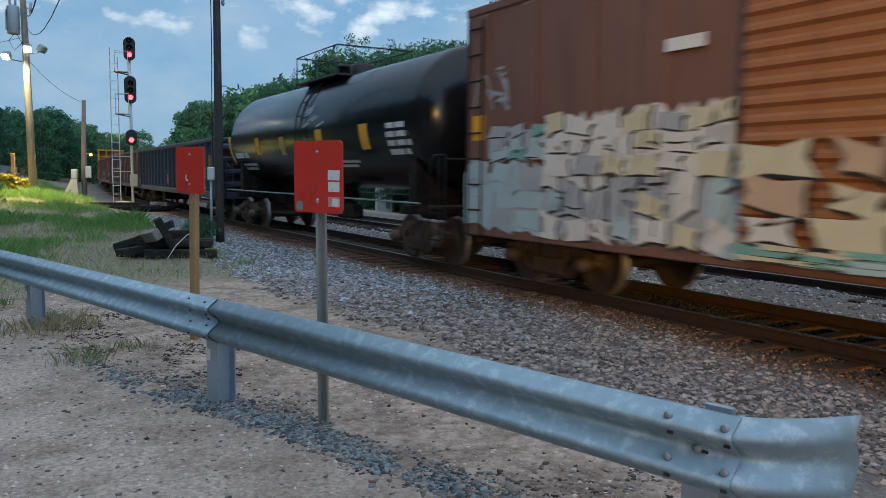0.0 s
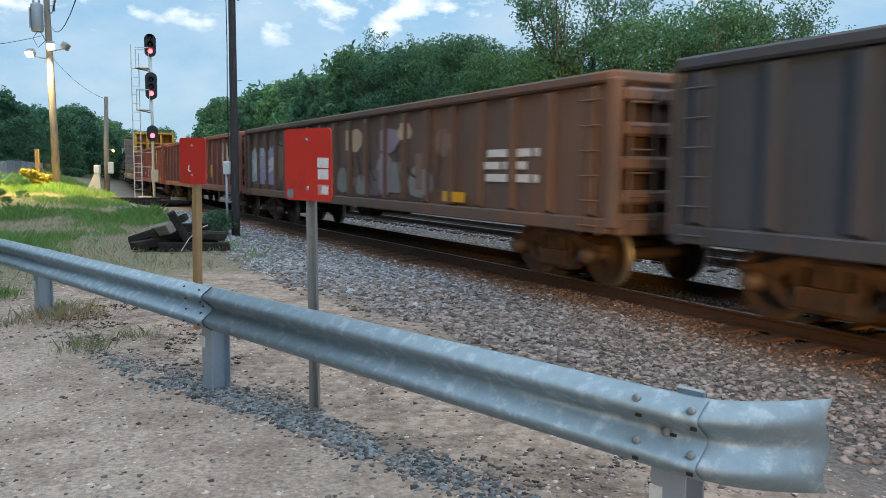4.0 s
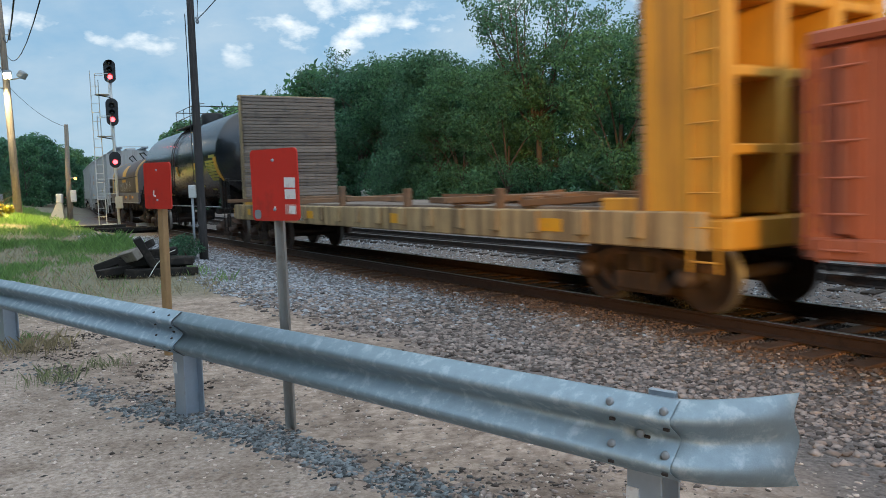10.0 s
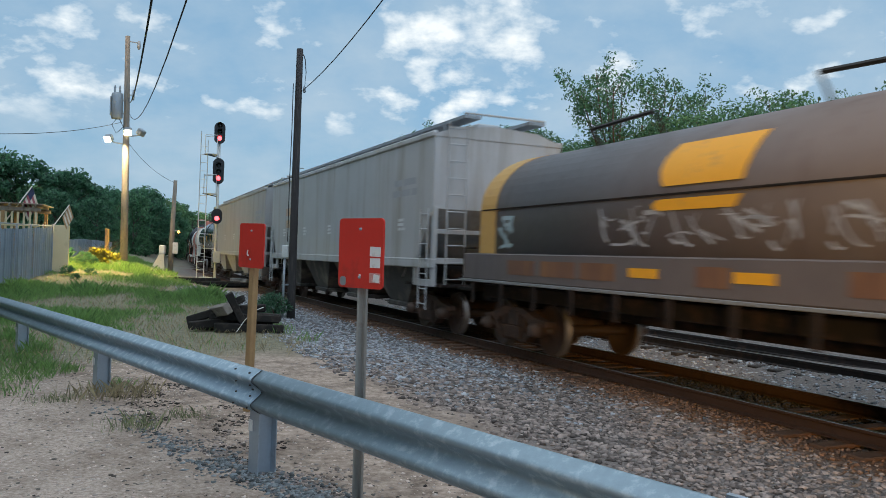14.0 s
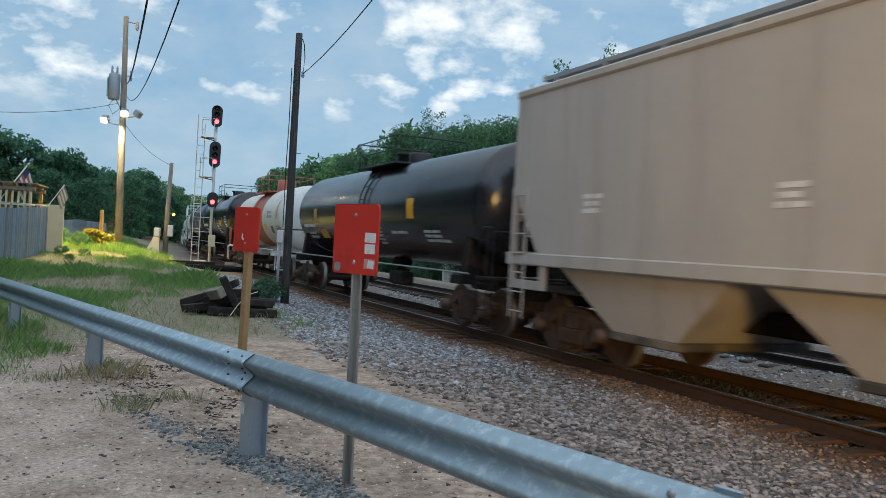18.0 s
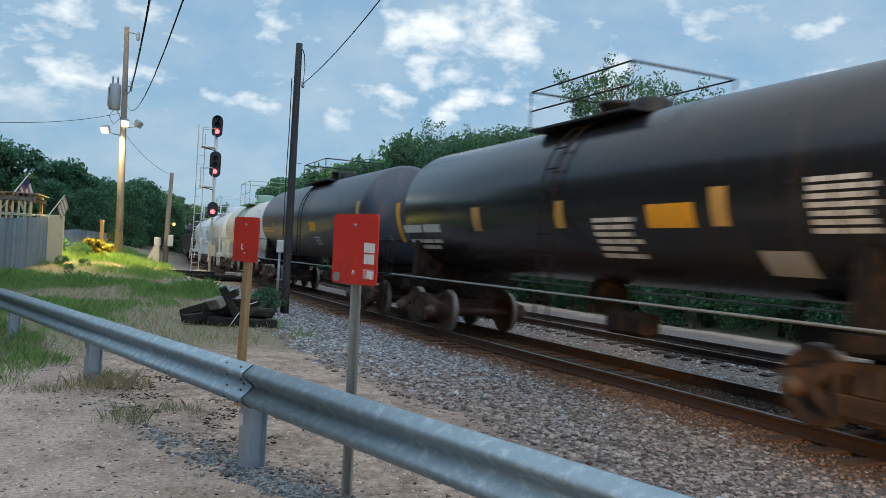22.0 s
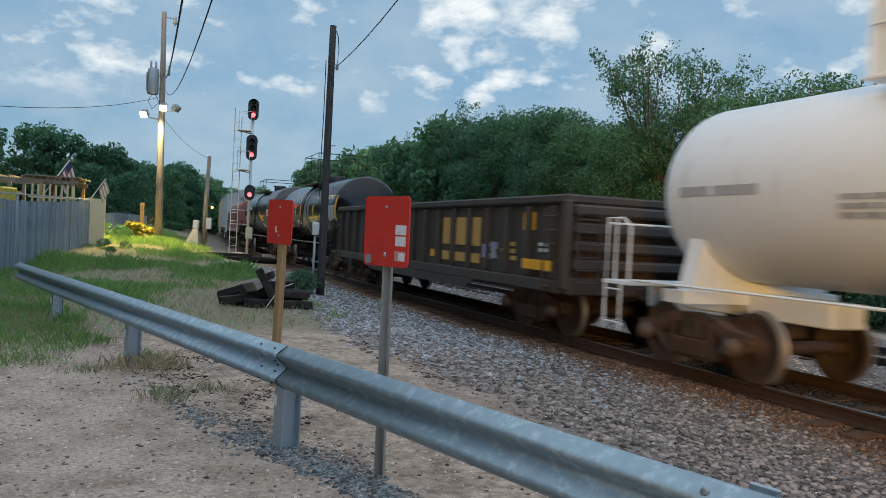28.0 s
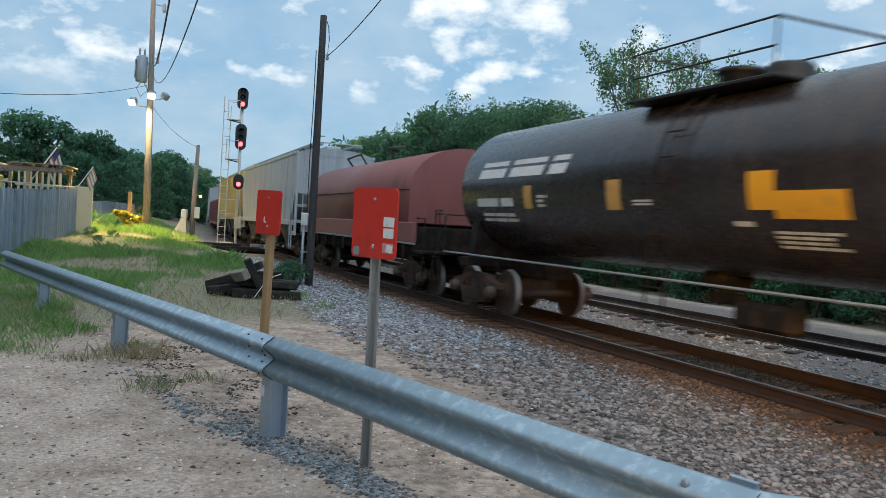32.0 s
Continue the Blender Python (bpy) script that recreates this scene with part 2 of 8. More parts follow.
RUST = (0.13, 0.05, 0.022)
M_STEEL = mat("galvanized_steel", (0.27, 0.36, 0.42), 0.50, 0.55, 0.22, 14.0, (0.46, 0.54, 0.59), 0.32, 0.12)
M_POSTSTEEL = mat("post_steel", (0.40, 0.46, 0.52), 0.5, 0.5, 0.18, 4.0, (0.25, 0.26, 0.27), 0.3, 0.08)
M_CHANNEL = mat("weathered_channel_steel", (0.34, 0.33, 0.31), 0.55, 0.4, 0.2, 5.0, (0.2, 0.16, 0.13), 0.3, 0.1)
M_REDSIGN = mat("red_reflective_sheet", (0.62, 0.035, 0.022), 0.5, 0.0, 0.10, 3.0, (0.36, 0.03, 0.02), 0.25, 0.03)
M_STICKER = mat("white_sticker", (0.75, 0.74, 0.72), 0.6, 0.0, 0.08, 20.0, (0.55, 0.45, 0.42), 0.3, 0.0)
M_PINKSTICKER = mat("faded_sticker", (0.62, 0.27, 0.24), 0.6, 0.0, 0.3, 40.0, (0.75, 0.6, 0.58), 0.4, 0.0)
M_WOODPOST = mat("tan_wooden_post", (0.36, 0.22, 0.10), 0.75, 0.0, 0.25, 9.0, (0.2, 0.13, 0.07), 0.3, 0.2, streak=1)
M_POLE = mat("creosoted_pole_wood", (0.045, 0.040, 0.040), 0.85, 0.0, 0.3, 6.0, (0.12, 0.10, 0.09), 0.3, 0.35, streak=1)
M_POLEGREY = mat("weathered_pole_wood", (0.26, 0.22, 0.18), 0.85, 0.0, 0.3, 5.0, (0.13, 0.11, 0.09), 0.4, 0.3, streak=1)
M_TIE = mat("creosoted_tie", (0.017, 0.014, 0.012), 0.9, 0.0, 0.35, 5.0, (0.06, 0.045, 0.034), 0.3, 0.5)
M_TIEGREY = mat("bleached_tie_end", (0.24, 0.21, 0.18), 0.9, 0.0, 0.3, 8.0, (0.1, 0.08, 0.06), 0.4, 0.4)
M_TRACKTIE = mat("rust_stained_tie", (0.11, 0.06, 0.036), 0.9, 0.0, 0.3, 4.0, RUST, 0.5, 0.5)
M_RAILDARK = mat("dark_idle_rail", (0.035, 0.028, 0.026), 0.7, 0.2, 0.25, 6.0, (0.09, 0.05, 0.035), 0.3, 0.2)
M_TIEDARK = mat("dark_tie", (0.045, 0.036, 0.030), 0.9, 0.0, 0.3, 4.0, (0.10, 0.07, 0.05), 0.4, 0.5)
M_RAILSIDE = mat("rusty_rail", (0.070, 0.038, 0.026), 0.7, 0.3, 0.25, 6.0, (0.04, 0.025, 0.02), 0.4, 0.2)
M_RAILTOP = mat("polished_railhead", (0.42, 0.40, 0.40), 0.38, 1.0, 0.08, 3.0, (0.3, 0.26, 0.24), 0.1, 0.02)
M_ALU = mat("white_painted_aluminium", (0.62, 0.62, 0.60), 0.5, 0.2, 0.1, 4.0, (0.4, 0.38, 0.35), 0.2, 0.05)
M_BLACK = mat("black_painted_metal", (0.012, 0.012, 0.013), 0.5, 0.1, 0.2, 4.0, (0.03, 0.028, 0.026), 0.3, 0.05)
M_BOXTAN = mat("beige_metal_case", (0.55, 0.50, 0.38), 0.55, 0.1, 0.1, 4.0, (0.35, 0.3, 0.22), 0.2, 0.05)
M_CONCRETE = mat("concrete", (0.42, 0.40, 0.37), 0.9, 0.0, 0.15, 3.0, (0.25, 0.23, 0.2), 0.3, 0.3)
M_GREYMETAL = mat("grey_metal", (0.30, 0.33, 0.36), 0.5, 0.4, 0.15, 4.0, (0.18, 0.17, 0.16), 0.2, 0.05)
M_WIRE = mat("black_cable", (0.012, 0.012, 0.013), 0.7, 0.0, 0.1, 3.0, bump=0.0)
M_REDLIGHT = glow("red_signal_light", (1.0, 0.05, 0.06), 9.0)
M_LAMPGLOW = glow("warm_flood_lens", (1.0, 0.86, 0.52), 26.0)
M_AMBER = glow("amber_lamp", (1.0, 0.42, 0.08), 5.0)
M_SIGNALLAMP_OFF = mat("dark_lens", (0.02, 0.02, 0.02), 0.2, 0.0, 0.1, 4.0, bump=0.0)
M_TRUCK = mat("rusty_cast_steel", (0.055, 0.036, 0.029), 0.8, 0.1, 0.35, 4.0, (0.13, 0.066, 0.038), 0.5, 0.3)
M_WHEEL = mat("wheel_steel", (0.075, 0.050, 0.040), 0.6, 0.3, 0.3, 5.0, (0.14, 0.07, 0.035), 0.3, 0.2)
M_BEARING = mat("greasy_bearing_steel", (0.11, 0.075, 0.06), 0.6, 0.3, 0.3, 8.0, (0.10, 0.055, 0.035), 0.5, 0.1)
M_TREAD = mat("worn_wheel_tread", (0.26, 0.24, 0.23), 0.5, 0.6, 0.1, 5.0, bump=0.0)
M_UNDER = mat("underframe_black", (0.018, 0.015, 0.014), 0.8, 0.1, 0.3, 4.0, (0.07, 0.04, 0.028), 0.4, 0.2, gloss=0.2)
M_TANKBLACK = mat("black_tank_paint", (0.006, 0.007, 0.010), 0.20, 0.0, 0.3, 1.2, (0.018, 0.014, 0.014), 0.36, 0.02, streak=1, gloss=0.35)
M_TANKGLOSS = mat("glossy_black_tank_paint", (0.012, 0.014, 0.019), 0.22, 0.0, 0.2, 1.2, bump=0.006, gloss=0.8)
M_TANKDUSK = mat("grimy_black_tank_paint", (0.013, 0.015, 0.021), 0.22, 0.0, 0.3, 1.2, (0.030, 0.025, 0.025), 0.40, 0.02, streak=1, gloss=0.6)
# blue-grey base imitates sky mirrored on black paint
M_TANKNAVY = mat("weathered_sky_toned_tank_paint", (0.055, 0.066, 0.094), 0.36, 0.0, 0.25, 1.2, (0.095, 0.093, 0.104), 0.38, 0.02, streak=1, gloss=0.55)
# brownish tint holds warm low light, put into black paint
M_TANKBROWN = mat("warm_tinted_black_tank_paint", (0.026, 0.023, 0.026), 0.26, 0.0, 0.25, 1.2, (0.050, 0.038, 0.036), 0.45, 0.02, streak=1, gloss=0.55)
M_TANKWHITE = mat("white_tank_paint", (0.74, 0.77, 0.80), 0.42, 0.0, 0.06, 1.5, (0.60, 0.60, 0.60), 0.22, 0.03, streak=1)
M_TANKWORN = mat("worn_white_tank_paint", (0.68, 0.68, 0.65), 0.48, 0.0, 0.08, 1.5, (0.42, 0.36, 0.28), 0.30, 0.03, streak=1)
M_TANKCREAM = mat("cream_tank_paint", (0.70, 0.69, 0.66), 0.45, 0.0, 0.08, 1.5, (0.48, 0.38, 0.27), 0.3, 0.03, streak=1)
M_REDBAND = mat("brick_red_band", (0.42, 0.145, 0.10), 0.55, 0.0, 0.15, 2.0, (0.28, 0.07, 0.04), 0.3, 0.05, streak=1)
M_GREENPAINT = mat("pale_green_platform_paint", (0.30, 0.46, 0.36), 0.6, 0.0, 0.15, 3.0, (0.3, 0.24, 0.15), 0.3, 0.05)
M_GREENBAND = mat("pale_green_band_paint", (0.36, 0.44, 0.37), 0.55, 0.0, 0.12, 2.0, (0.34, 0.33, 0.27), 0.3, 0.04, streak=1)
M_BANDGREY = mat("blue_grey_band", (0.16, 0.21, 0.26), 0.5, 0.0, 0.15, 3.0, (0.3, 0.33, 0.36), 0.3, 0.03)
M_YELLOW = mat("yellow_reflector", (0.78, 0.38, 0.02), 0.5, 0.0, 0.1, 6.0, (0.5, 0.28, 0.06), 0.25, 0.0)
M_YELLOWDULL = mat("faded_yellow_panel", (0.50, 0.42, 0.06), 0.6, 0.0, 0.25, 9.0, (0.2, 0.16, 0.05), 0.4, 0.0)
M_MARK = mat("white_stencil_paint", (0.66, 0.67, 0.68), 0.6, 0.0, 0.12, 14.0, (0.35, 0.34, 0.33), 0.35, 0.0)
M_LINE = mat("grey_steel_rail", (0.26, 0.27, 0.28), 0.5, 0.3, 0.15, 4.0, (0.2, 0.18, 0.16), 0.3, 0.0)
M_GONDBLACK = mat("black_gondola_paint", (0.048, 0.060, 0.088), 0.5, 0.0, 0.25, 1.2, (0.085, 0.058, 0.05), 0.3, 0.1, streak=1)
M_GONDBROWN = mat("brown_gondola_paint", (0.118, 0.084, 0.075), 0.65, 0.0, 0.3, 1.0, (0.19, 0.09, 0.045), 0.5, 0.12, streak=1)
M_GONDOXIDE = mat("oxide_red_gondola_paint", (0.255, 0.095, 0.072), 0.6, 0.0, 0.22, 1.0, (0.12, 0.05, 0.035), 0.42, 0.1, streak=1)
# end sheets coloured near black: the shade between cars and behind the ribs
M_ENDSHADE = mat("shaded_end_sheet_paint", (0.045, 0.028, 0.022), 0.8, 0.0, 0.3, 1.5, (0.09, 0.045, 0.03), 0.4, 0.1, gloss=0.3)
M_GONDRED = mat("orange_red_gondola_paint", (0.36, 0.115, 0.070), 0.6, 0.0, 0.2, 1.0, (0.19, 0.065, 0.04), 0.38, 0.1, streak=1)
M_GONDGREY = mat("grimy_grey_gondola_paint", (0.052, 0.045, 0.042), 0.65, 0.0, 0.25, 1.0, (0.09, 0.056, 0.038), 0.4, 0.1, streak=1)
M_BOXBROWN = mat("boxcar_brown_paint", (0.17, 0.085, 0.062), 0.6, 0.0, 0.2, 0.9, (0.11, 0.055, 0.045), 0.4, 0.08, streak=1)
M_BOXORANGE = mat("boxcar_orange_door_paint", (0.33, 0.14, 0.055), 0.6, 0.0, 0.2, 0.9, (0.17, 0.075, 0.05), 0.4, 0.08, streak=1)
M_BULK = mat("yellow_bulkhead_paint", (0.64, 0.32, 0.04), 0.6, 0.0, 0.15, 1.5, (0.30, 0.15, 0.04), 0.35, 0.06, streak=1)
M_BULKPALE = mat("faded_yellow_sill_paint", (0.50, 0.36, 0.19), 0.65, 0.0, 0.3, 2.0, (0.13, 0.085, 0.055), 0.62, 0.06, streak=1)
M_PLANK = mat("grey_weathered_plank", (0.23, 0.18, 0.145), 0.85, 0.0, 0.25, 3.0, (0.12, 0.095, 0.08), 0.4, 0.2, random_tint=0.28)
M_DUNNAGE = mat("brown_dunnage_wood", (0.20, 0.11, 0.06), 0.85, 0.0, 0.3, 4.0, (0.1, 0.07, 0.05), 0.4, 0.2, random_tint=0.3)
M_COIL = mat("grey_coil_hood", (0.135, 0.115, 0.115), 0.5, 0.0, 0.2, 1.0, (0.10, 0.075, 0.07), 0.35, 0.05, streak=1)
M_COILRED = mat("dull_red_coil_hood", (0.25, 0.085, 0.075), 0.55, 0.0, 0.2, 1.0, (0.15, 0.07, 0.06), 0.35, 0.05, streak=1)
M_COILBAND = mat("ochre_band_paint", (0.55, 0.33, 0.10), 0.55, 0.0, 0.15, 2.0, (0.35, 0.2, 0.08), 0.3, 0.03)
M_HOPGREY = mat("light_grey_hopper_paint", (0.44, 0.45, 0.46), 0.55, 0.0, 0.12, 0.8, (0.30, 0.27, 0.24), 0.4, 0.04, streak=1)
M_HOPTAN = mat("tan_grey_hopper_paint", (0.40, 0.39, 0.38), 0.55, 0.0, 0.12, 0.8, (0.30, 0.28, 0.26), 0.4, 0.04, streak=1)
M_HOPYELLOW = mat("pale_yellow_hopper_paint", (0.60, 0.44, 0.17), 0.55, 0.0, 0.12, 0.8, (0.38, 0.26, 0.12), 0.35, 0.04, streak=1)
M_HOPDARK = mat("dark_chute_paint", (0.05, 0.047, 0.045), 0.7, 0.0, 0.3, 1.5, (0.2, 0.17, 0.14), 0.4, 0.1)
M_BARK = mat("bark", (0.09, 0.07, 0.055), 0.9, 0.0, 0.3, 6.0, (0.05, 0.04, 0.03), 0.4, 0.5)
M_LEAF = [leafy("leaf_green", (0.080, 0.205, 0.112)), leafy("leaf_dark_green", (0.066, 0.178, 0.110)),
          leafy("leaf_light_green", (0.126, 0.285, 0.132))]
M_GRASSBLADE = leafy("grass_green", (0.185, 0.335, 0.11), 0.32)
M_GRASSDRY = leafy("grass_dry", (0.36, 0.31, 0.20), 0.35)
M_WEED = leafy("weed_grey_green", (0.24, 0.28, 0.16), 0.4)
M_BUSHYELLOW = leafy("yellow_green_bush", (0.24, 0.22, 0.03), 0.35)
M_STONE = mat("ballast_stone", (0.275, 0.222, 0.196), 0.9, 0.0, 0.12, 9.0, bump=0.2, island=0.72)
# oily stone, coloured darker still for the shade under the cars
M_STONEOILSHADE = mat("oily_shaded_stone", (0.045, 0.040, 0.038), 0.85, 0.0, 0.12, 9.0, bump=0.2, island=0.45)
M_STONERUST = mat("rust_stained_stone", (0.22, 0.125, 0.08), 0.9, 0.0, 0.12, 9.0, bump=0.2, island=0.5)
M_COILSILL = mat("rusty_brown_sill_paint", (0.17, 0.085, 0.05), 0.65, 0.0, 0.25, 1.5, (0.34, 0.17, 0.06), 0.4, 0.08, streak=1)
M_STONEGREY = mat("grey_ballast_stone", (0.33, 0.345, 0.37), 0.9, 0.0, 0.12, 9.0, bump=0.2, island=0.72)
M_STONEDARK = mat("dark_blue_grey_stone", (0.18, 0.20, 0.21), 0.9, 0.0, 0.12, 9.0, bump=0.2, island=0.75)
M_PEBBLE = mat("pale_pebble", (0.46, 0.39, 0.345), 0.9, 0.0, 0.12, 9.0, bump=0.1, island=0.85)
M_CHIP = mat("dark_dirt_chip", (0.060, 0.047, 0.040), 0.95, 0.0, 0.2, 9.0, bump=0.2, island=0.6)
M_FENCE = mat("slatted_fence", (0.21, 0.27, 0.34), 0.6, 0.2, 0.25, 1.2, (0.36, 0.40, 0.44), 0.35, 0.1, random_tint=0.25)
M_CREAMWALL = mat("cream_panel", (0.60, 0.52, 0.34), 0.8, 0.0, 0.1, 2.0, (0.4, 0.34, 0.22), 0.2, 0.05)
M_FLAGRED = mat("faded_red_flag_cloth", (0.34, 0.10, 0.12), 0.8, 0.0, 0.2, 6.0, bump=0.0)
M_FLAGDARK = mat("dark_blue_flag_cloth", (0.05, 0.06, 0.13), 0.8, 0.0, 0.2, 6.0, bump=0.0)
M_FLAGTAN = mat("tan_flag_cloth", (0.38, 0.25, 0.14), 0.8, 0.0, 0.2, 6.0, bump=0.0)
M_FLAGPALE = mat("pale_flag_cloth", (0.62, 0.56, 0.46), 0.8, 0.0, 0.2, 6.0, (0.4, 0.3, 0.2), 0.3, 0.0)
GRAF = {k: mat(k + "_spray_paint", c, 0.6, 0.0, 0.18, 3.0, None, 0, 0.0) for k, c in dict(
    white=(0.60, 0.58, 0.56), black=(0.02, 0.02, 0.025), silver=(0.36, 0.37, 0.40), teal=(0.18, 0.36, 0.35), pink=(0.50, 0.24, 0.27),
    lilac=(0.30, 0.27, 0.45), cream=(0.55, 0.50, 0.36), red=(0.42, 0.06, 0.04), blue=(0.10, 0.27, 0.45), tan=(0.48, 0.34, 0.24),
    paleblue=(0.38, 0.48, 0.52), green=(0.24, 0.40, 0.30),
    greyish=(0.23, 0.22, 0.22), brownish=(0.22, 0.13, 0.105), dusky=(0.155, 0.115, 0.125), mauve=(0.27, 0.22, 0.27)).items()}
import collections


# ---- mesh helpers ----
class Mesh:
    """Collects boxes, tubes, prisms and turned forms into one mesh."""

    def __init__(self):
        self.v, self.f, self.smooth = [], [], []

    def add(self, verts, faces, smooth=False):
        n = len(self.v)
        self.v += [tuple(p) for p in verts]
        self.f += [tuple(i + n for i in face) for face in faces]
        self.smooth += [smooth] * len(faces)
        return self

    def box(self, x0, x1, y0, y1, z0, z1, c=0.0, m=None):
        """A box, with its edges cut off by c."""
        if c <= 0:
            p = [(x, y, z) for x in (x0, x1) for y in (y0, y1) for z in (z0, z1)]
            f = [(0, 1, 3, 2), (4, 6, 7, 5), (0, 4, 5, 1), (2, 3, 7, 6), (0, 2, 6, 4), (1, 5, 7, 3)]
        else:
            p, f, at = [], [], {}
            lo, hi = (x0, y0, z0), (x1, y1, z1)
            for sx in (0, 1):
                for sy in (0, 1):
                    for sz in (0, 1):
                        s = (sx, sy, sz)
                        for axis in range(3):
                            q = []
                            for k in range(3):
                                edge = hi[k] if s[k] else lo[k]
                                q.append(edge if k == axis else edge + (-c if s[k] else c))
                            at[s, axis] = len(p)
                            p.append(q)
            for axis in range(3):
                a, b = (axis + 1) % 3, (axis + 2) % 3
                for side in (0, 1):
                    ring = []
                    for u, w in ((0, 0), (1, 0), (1, 1), (0, 1)):
                        s = [0, 0, 0]
                        s[axis], s[a], s[b] = side, u, w
                        ring.append(at[tuple(s), axis])
                    f.append(tuple(ring if side else ring[::-1]))
            for axis in range(3):
                a, b = (axis + 1) % 3, (axis + 2) % 3
                for u in (0, 1):
                    for w in (0, 1):
                        s0, s1 = [0, 0, 0], [0, 0, 0]
                        s0[a], s0[b], s1[a], s1[b], s1[axis] = u, w, u, w, 1
                        f.append((at[tuple(s0), a], at[tuple(s1), a], at[tuple(s1), b], at[tuple(s0), b]))
            for s in {k[0] for k in at}:
                f.append((at[s, 0], at[s, 1], at[s, 2]))
        if m is not None:
            p = [tuple(m @ Vector(q)) for q in p]
        return self.add(p, f)

    def tube(self, points, r, seg=8, caps=True, r1=None):
        """A round bar along a line of points; r1: the radius at its end."""
        pts = [Vector(p) for p in points]
        rings = []
        for i, p in enumerate(pts):
            d = (pts[min(i + 1, len(pts) - 1)] - pts[max(i - 1, 0)]).normalized()
            side = d.cross(Vector((0, 0, 1)))
            side = d.cross(Vector((1, 0, 0))) if side.length < 0.05 else side
            side.normalize()
            up = side.cross(d)
            rad = r if r1 is None else r + (r1 - r) * i / (len(pts) - 1)
            rings.append([p + rad * (math.cos(a) * side + math.sin(a) * up) for a in (2 * math.pi * k / seg for k in range(seg))])
        faces = [(i * seg + k, i * seg + (k + 1) % seg, (i + 1) * seg + (k + 1) % seg, (i + 1) * seg + k)
                 for i in range(len(pts) - 1) for k in range(seg)]
        if caps:
            faces += [tuple(range(seg))[::-1], tuple((len(pts) - 1) * seg + k for k in range(seg))]
        return self.add([q for ring in rings for q in ring], faces, seg >= 8)

    def prism(self, profile, x0, x1, closed=True):
        """A profile of (y, z) drawn along x."""
        n = len(profile)
        p = [(x0, y, z) for y, z in profile] + [(x1, y, z) for y, z in profile]
        f = [(i, (i + 1) % n, n + (i + 1) % n, n + i) for i in range(n if closed else n - 1)]
        if closed:
            f += [tuple(range(n))[::-1], tuple(range(n, 2 * n))]
        return self.add(p, f)

    def turned(self, profile, seg=32, axis="x", centre=(0, 0, 0), a0=0.0, a1=None):
        """A profile of (along, radius) turned about an axis."""
        full = a1 is None
        a1 = 2 * math.pi if full else a1
        count = seg if full else seg + 1
        p, f = [], []
        for t, r in profile:
            for k in range(count):
                a = a0 + (a1 - a0) * k / seg
                u, w = r * math.cos(a), r * math.sin(a)
                q = {"x": (t, u, w), "y": (u, t, w), "z": (u, w, t)}[axis]
                p.append((q[0] + centre[0], q[1] + centre[1], q[2] + centre[2]))
        for i in range(len(profile) - 1):
            for k in range(seg):
                k2 = (k + 1) % count
                f.append((i * count + k, i * count + k2, (i + 1) * count + k2, (i + 1) * count + k))
        return self.add(p, f, True)

    def quad(self, a, b, c, d):
        return self.add([a, b, c, d], [(0, 1, 2, 3)])

    def data(self, name, material):
        me = bpy.data.meshes.new(name)
        me.from_pydata(self.v, [], self.f)
        me.polygons.foreach_set("use_smooth", self.smooth)
        bm = bmesh.new()
        bm.from_mesh(me)
        bmesh.ops.recalc_face_normals(bm, faces=bm.faces)
        bm.to_mesh(me)
        bm.free()
        me.materials.append(material)
        return me


def part(name, mesh, material, parent, label="", m=None):
    """One mesh object under a thing or a part; a Mesh, or mesh data that is shared."""
    ob = new(name, mesh.data(name, material) if isinstance(mesh, Mesh) else mesh)
    ob.parent = parent
    if m is not None:
        ob.matrix_basis = m
    if label:
        tagged(ob, label)
    return ob


def thing(name, m, label, category, group="", kind=""):
    ob = new(name)
    ob.empty_display_size = 0.2
    ob.matrix_basis = m
    return tagged(ob, label, category, group, kind)


def solid(name, mesh, material, label, category="", group="", kind="", m=None):
    ob = new(name, mesh.data(name, material))
    if m is not None:
        ob.matrix_basis = m
    return tagged(ob, label, category, group, kind)


# ---- the plan: the track runs past the camera, straight and then in a wide curve ----
HEAD = radians(27.0)
U = Vector((-math.sin(HEAD), math.cos(HEAD)))
N = Vector((math.cos(HEAD), math.sin(HEAD)))
ORIGIN = Vector((0.07, 0.02))
BEND_AT, BEND_R = 20.0, 745.0
TRACK, TRACK2, RAIL_Z = 8.43, 12.95, -0.08


def along(s, d):
    """The place s metres along the track and d metres from the eye's line, and the track's turn there."""
    s, d = float(s), float(d)
    if s <= BEND_AT:
        return ORIGIN + U * s + N * d, 0.0
    a = (s - BEND_AT) / BEND_R
    c = ORIGIN + U * BEND_AT + N * BEND_R
    return c + (BEND_R - d) * (-N * math.cos(a) + U * math.sin(a)), a


def sd(x, y):
    """The track's own coordinates of a place."""
    q = Vector((x, y)) - ORIGIN
    s, d = q.dot(U), q.dot(N)
    if s > BEND_AT:
        c = ORIGIN + U * BEND_AT + N * BEND_R
        w = Vector((x, y)) - c
        a = math.atan2(w.dot(U), -w.dot(N))
        s, d = BEND_AT + a * BEND_R, BEND_R - w.length
    return s, d


def ease(a, b, x):
    t = min(1.0, max(0.0, (x - a) / (b - a)))
    return t * t * (3 - 2 * t)


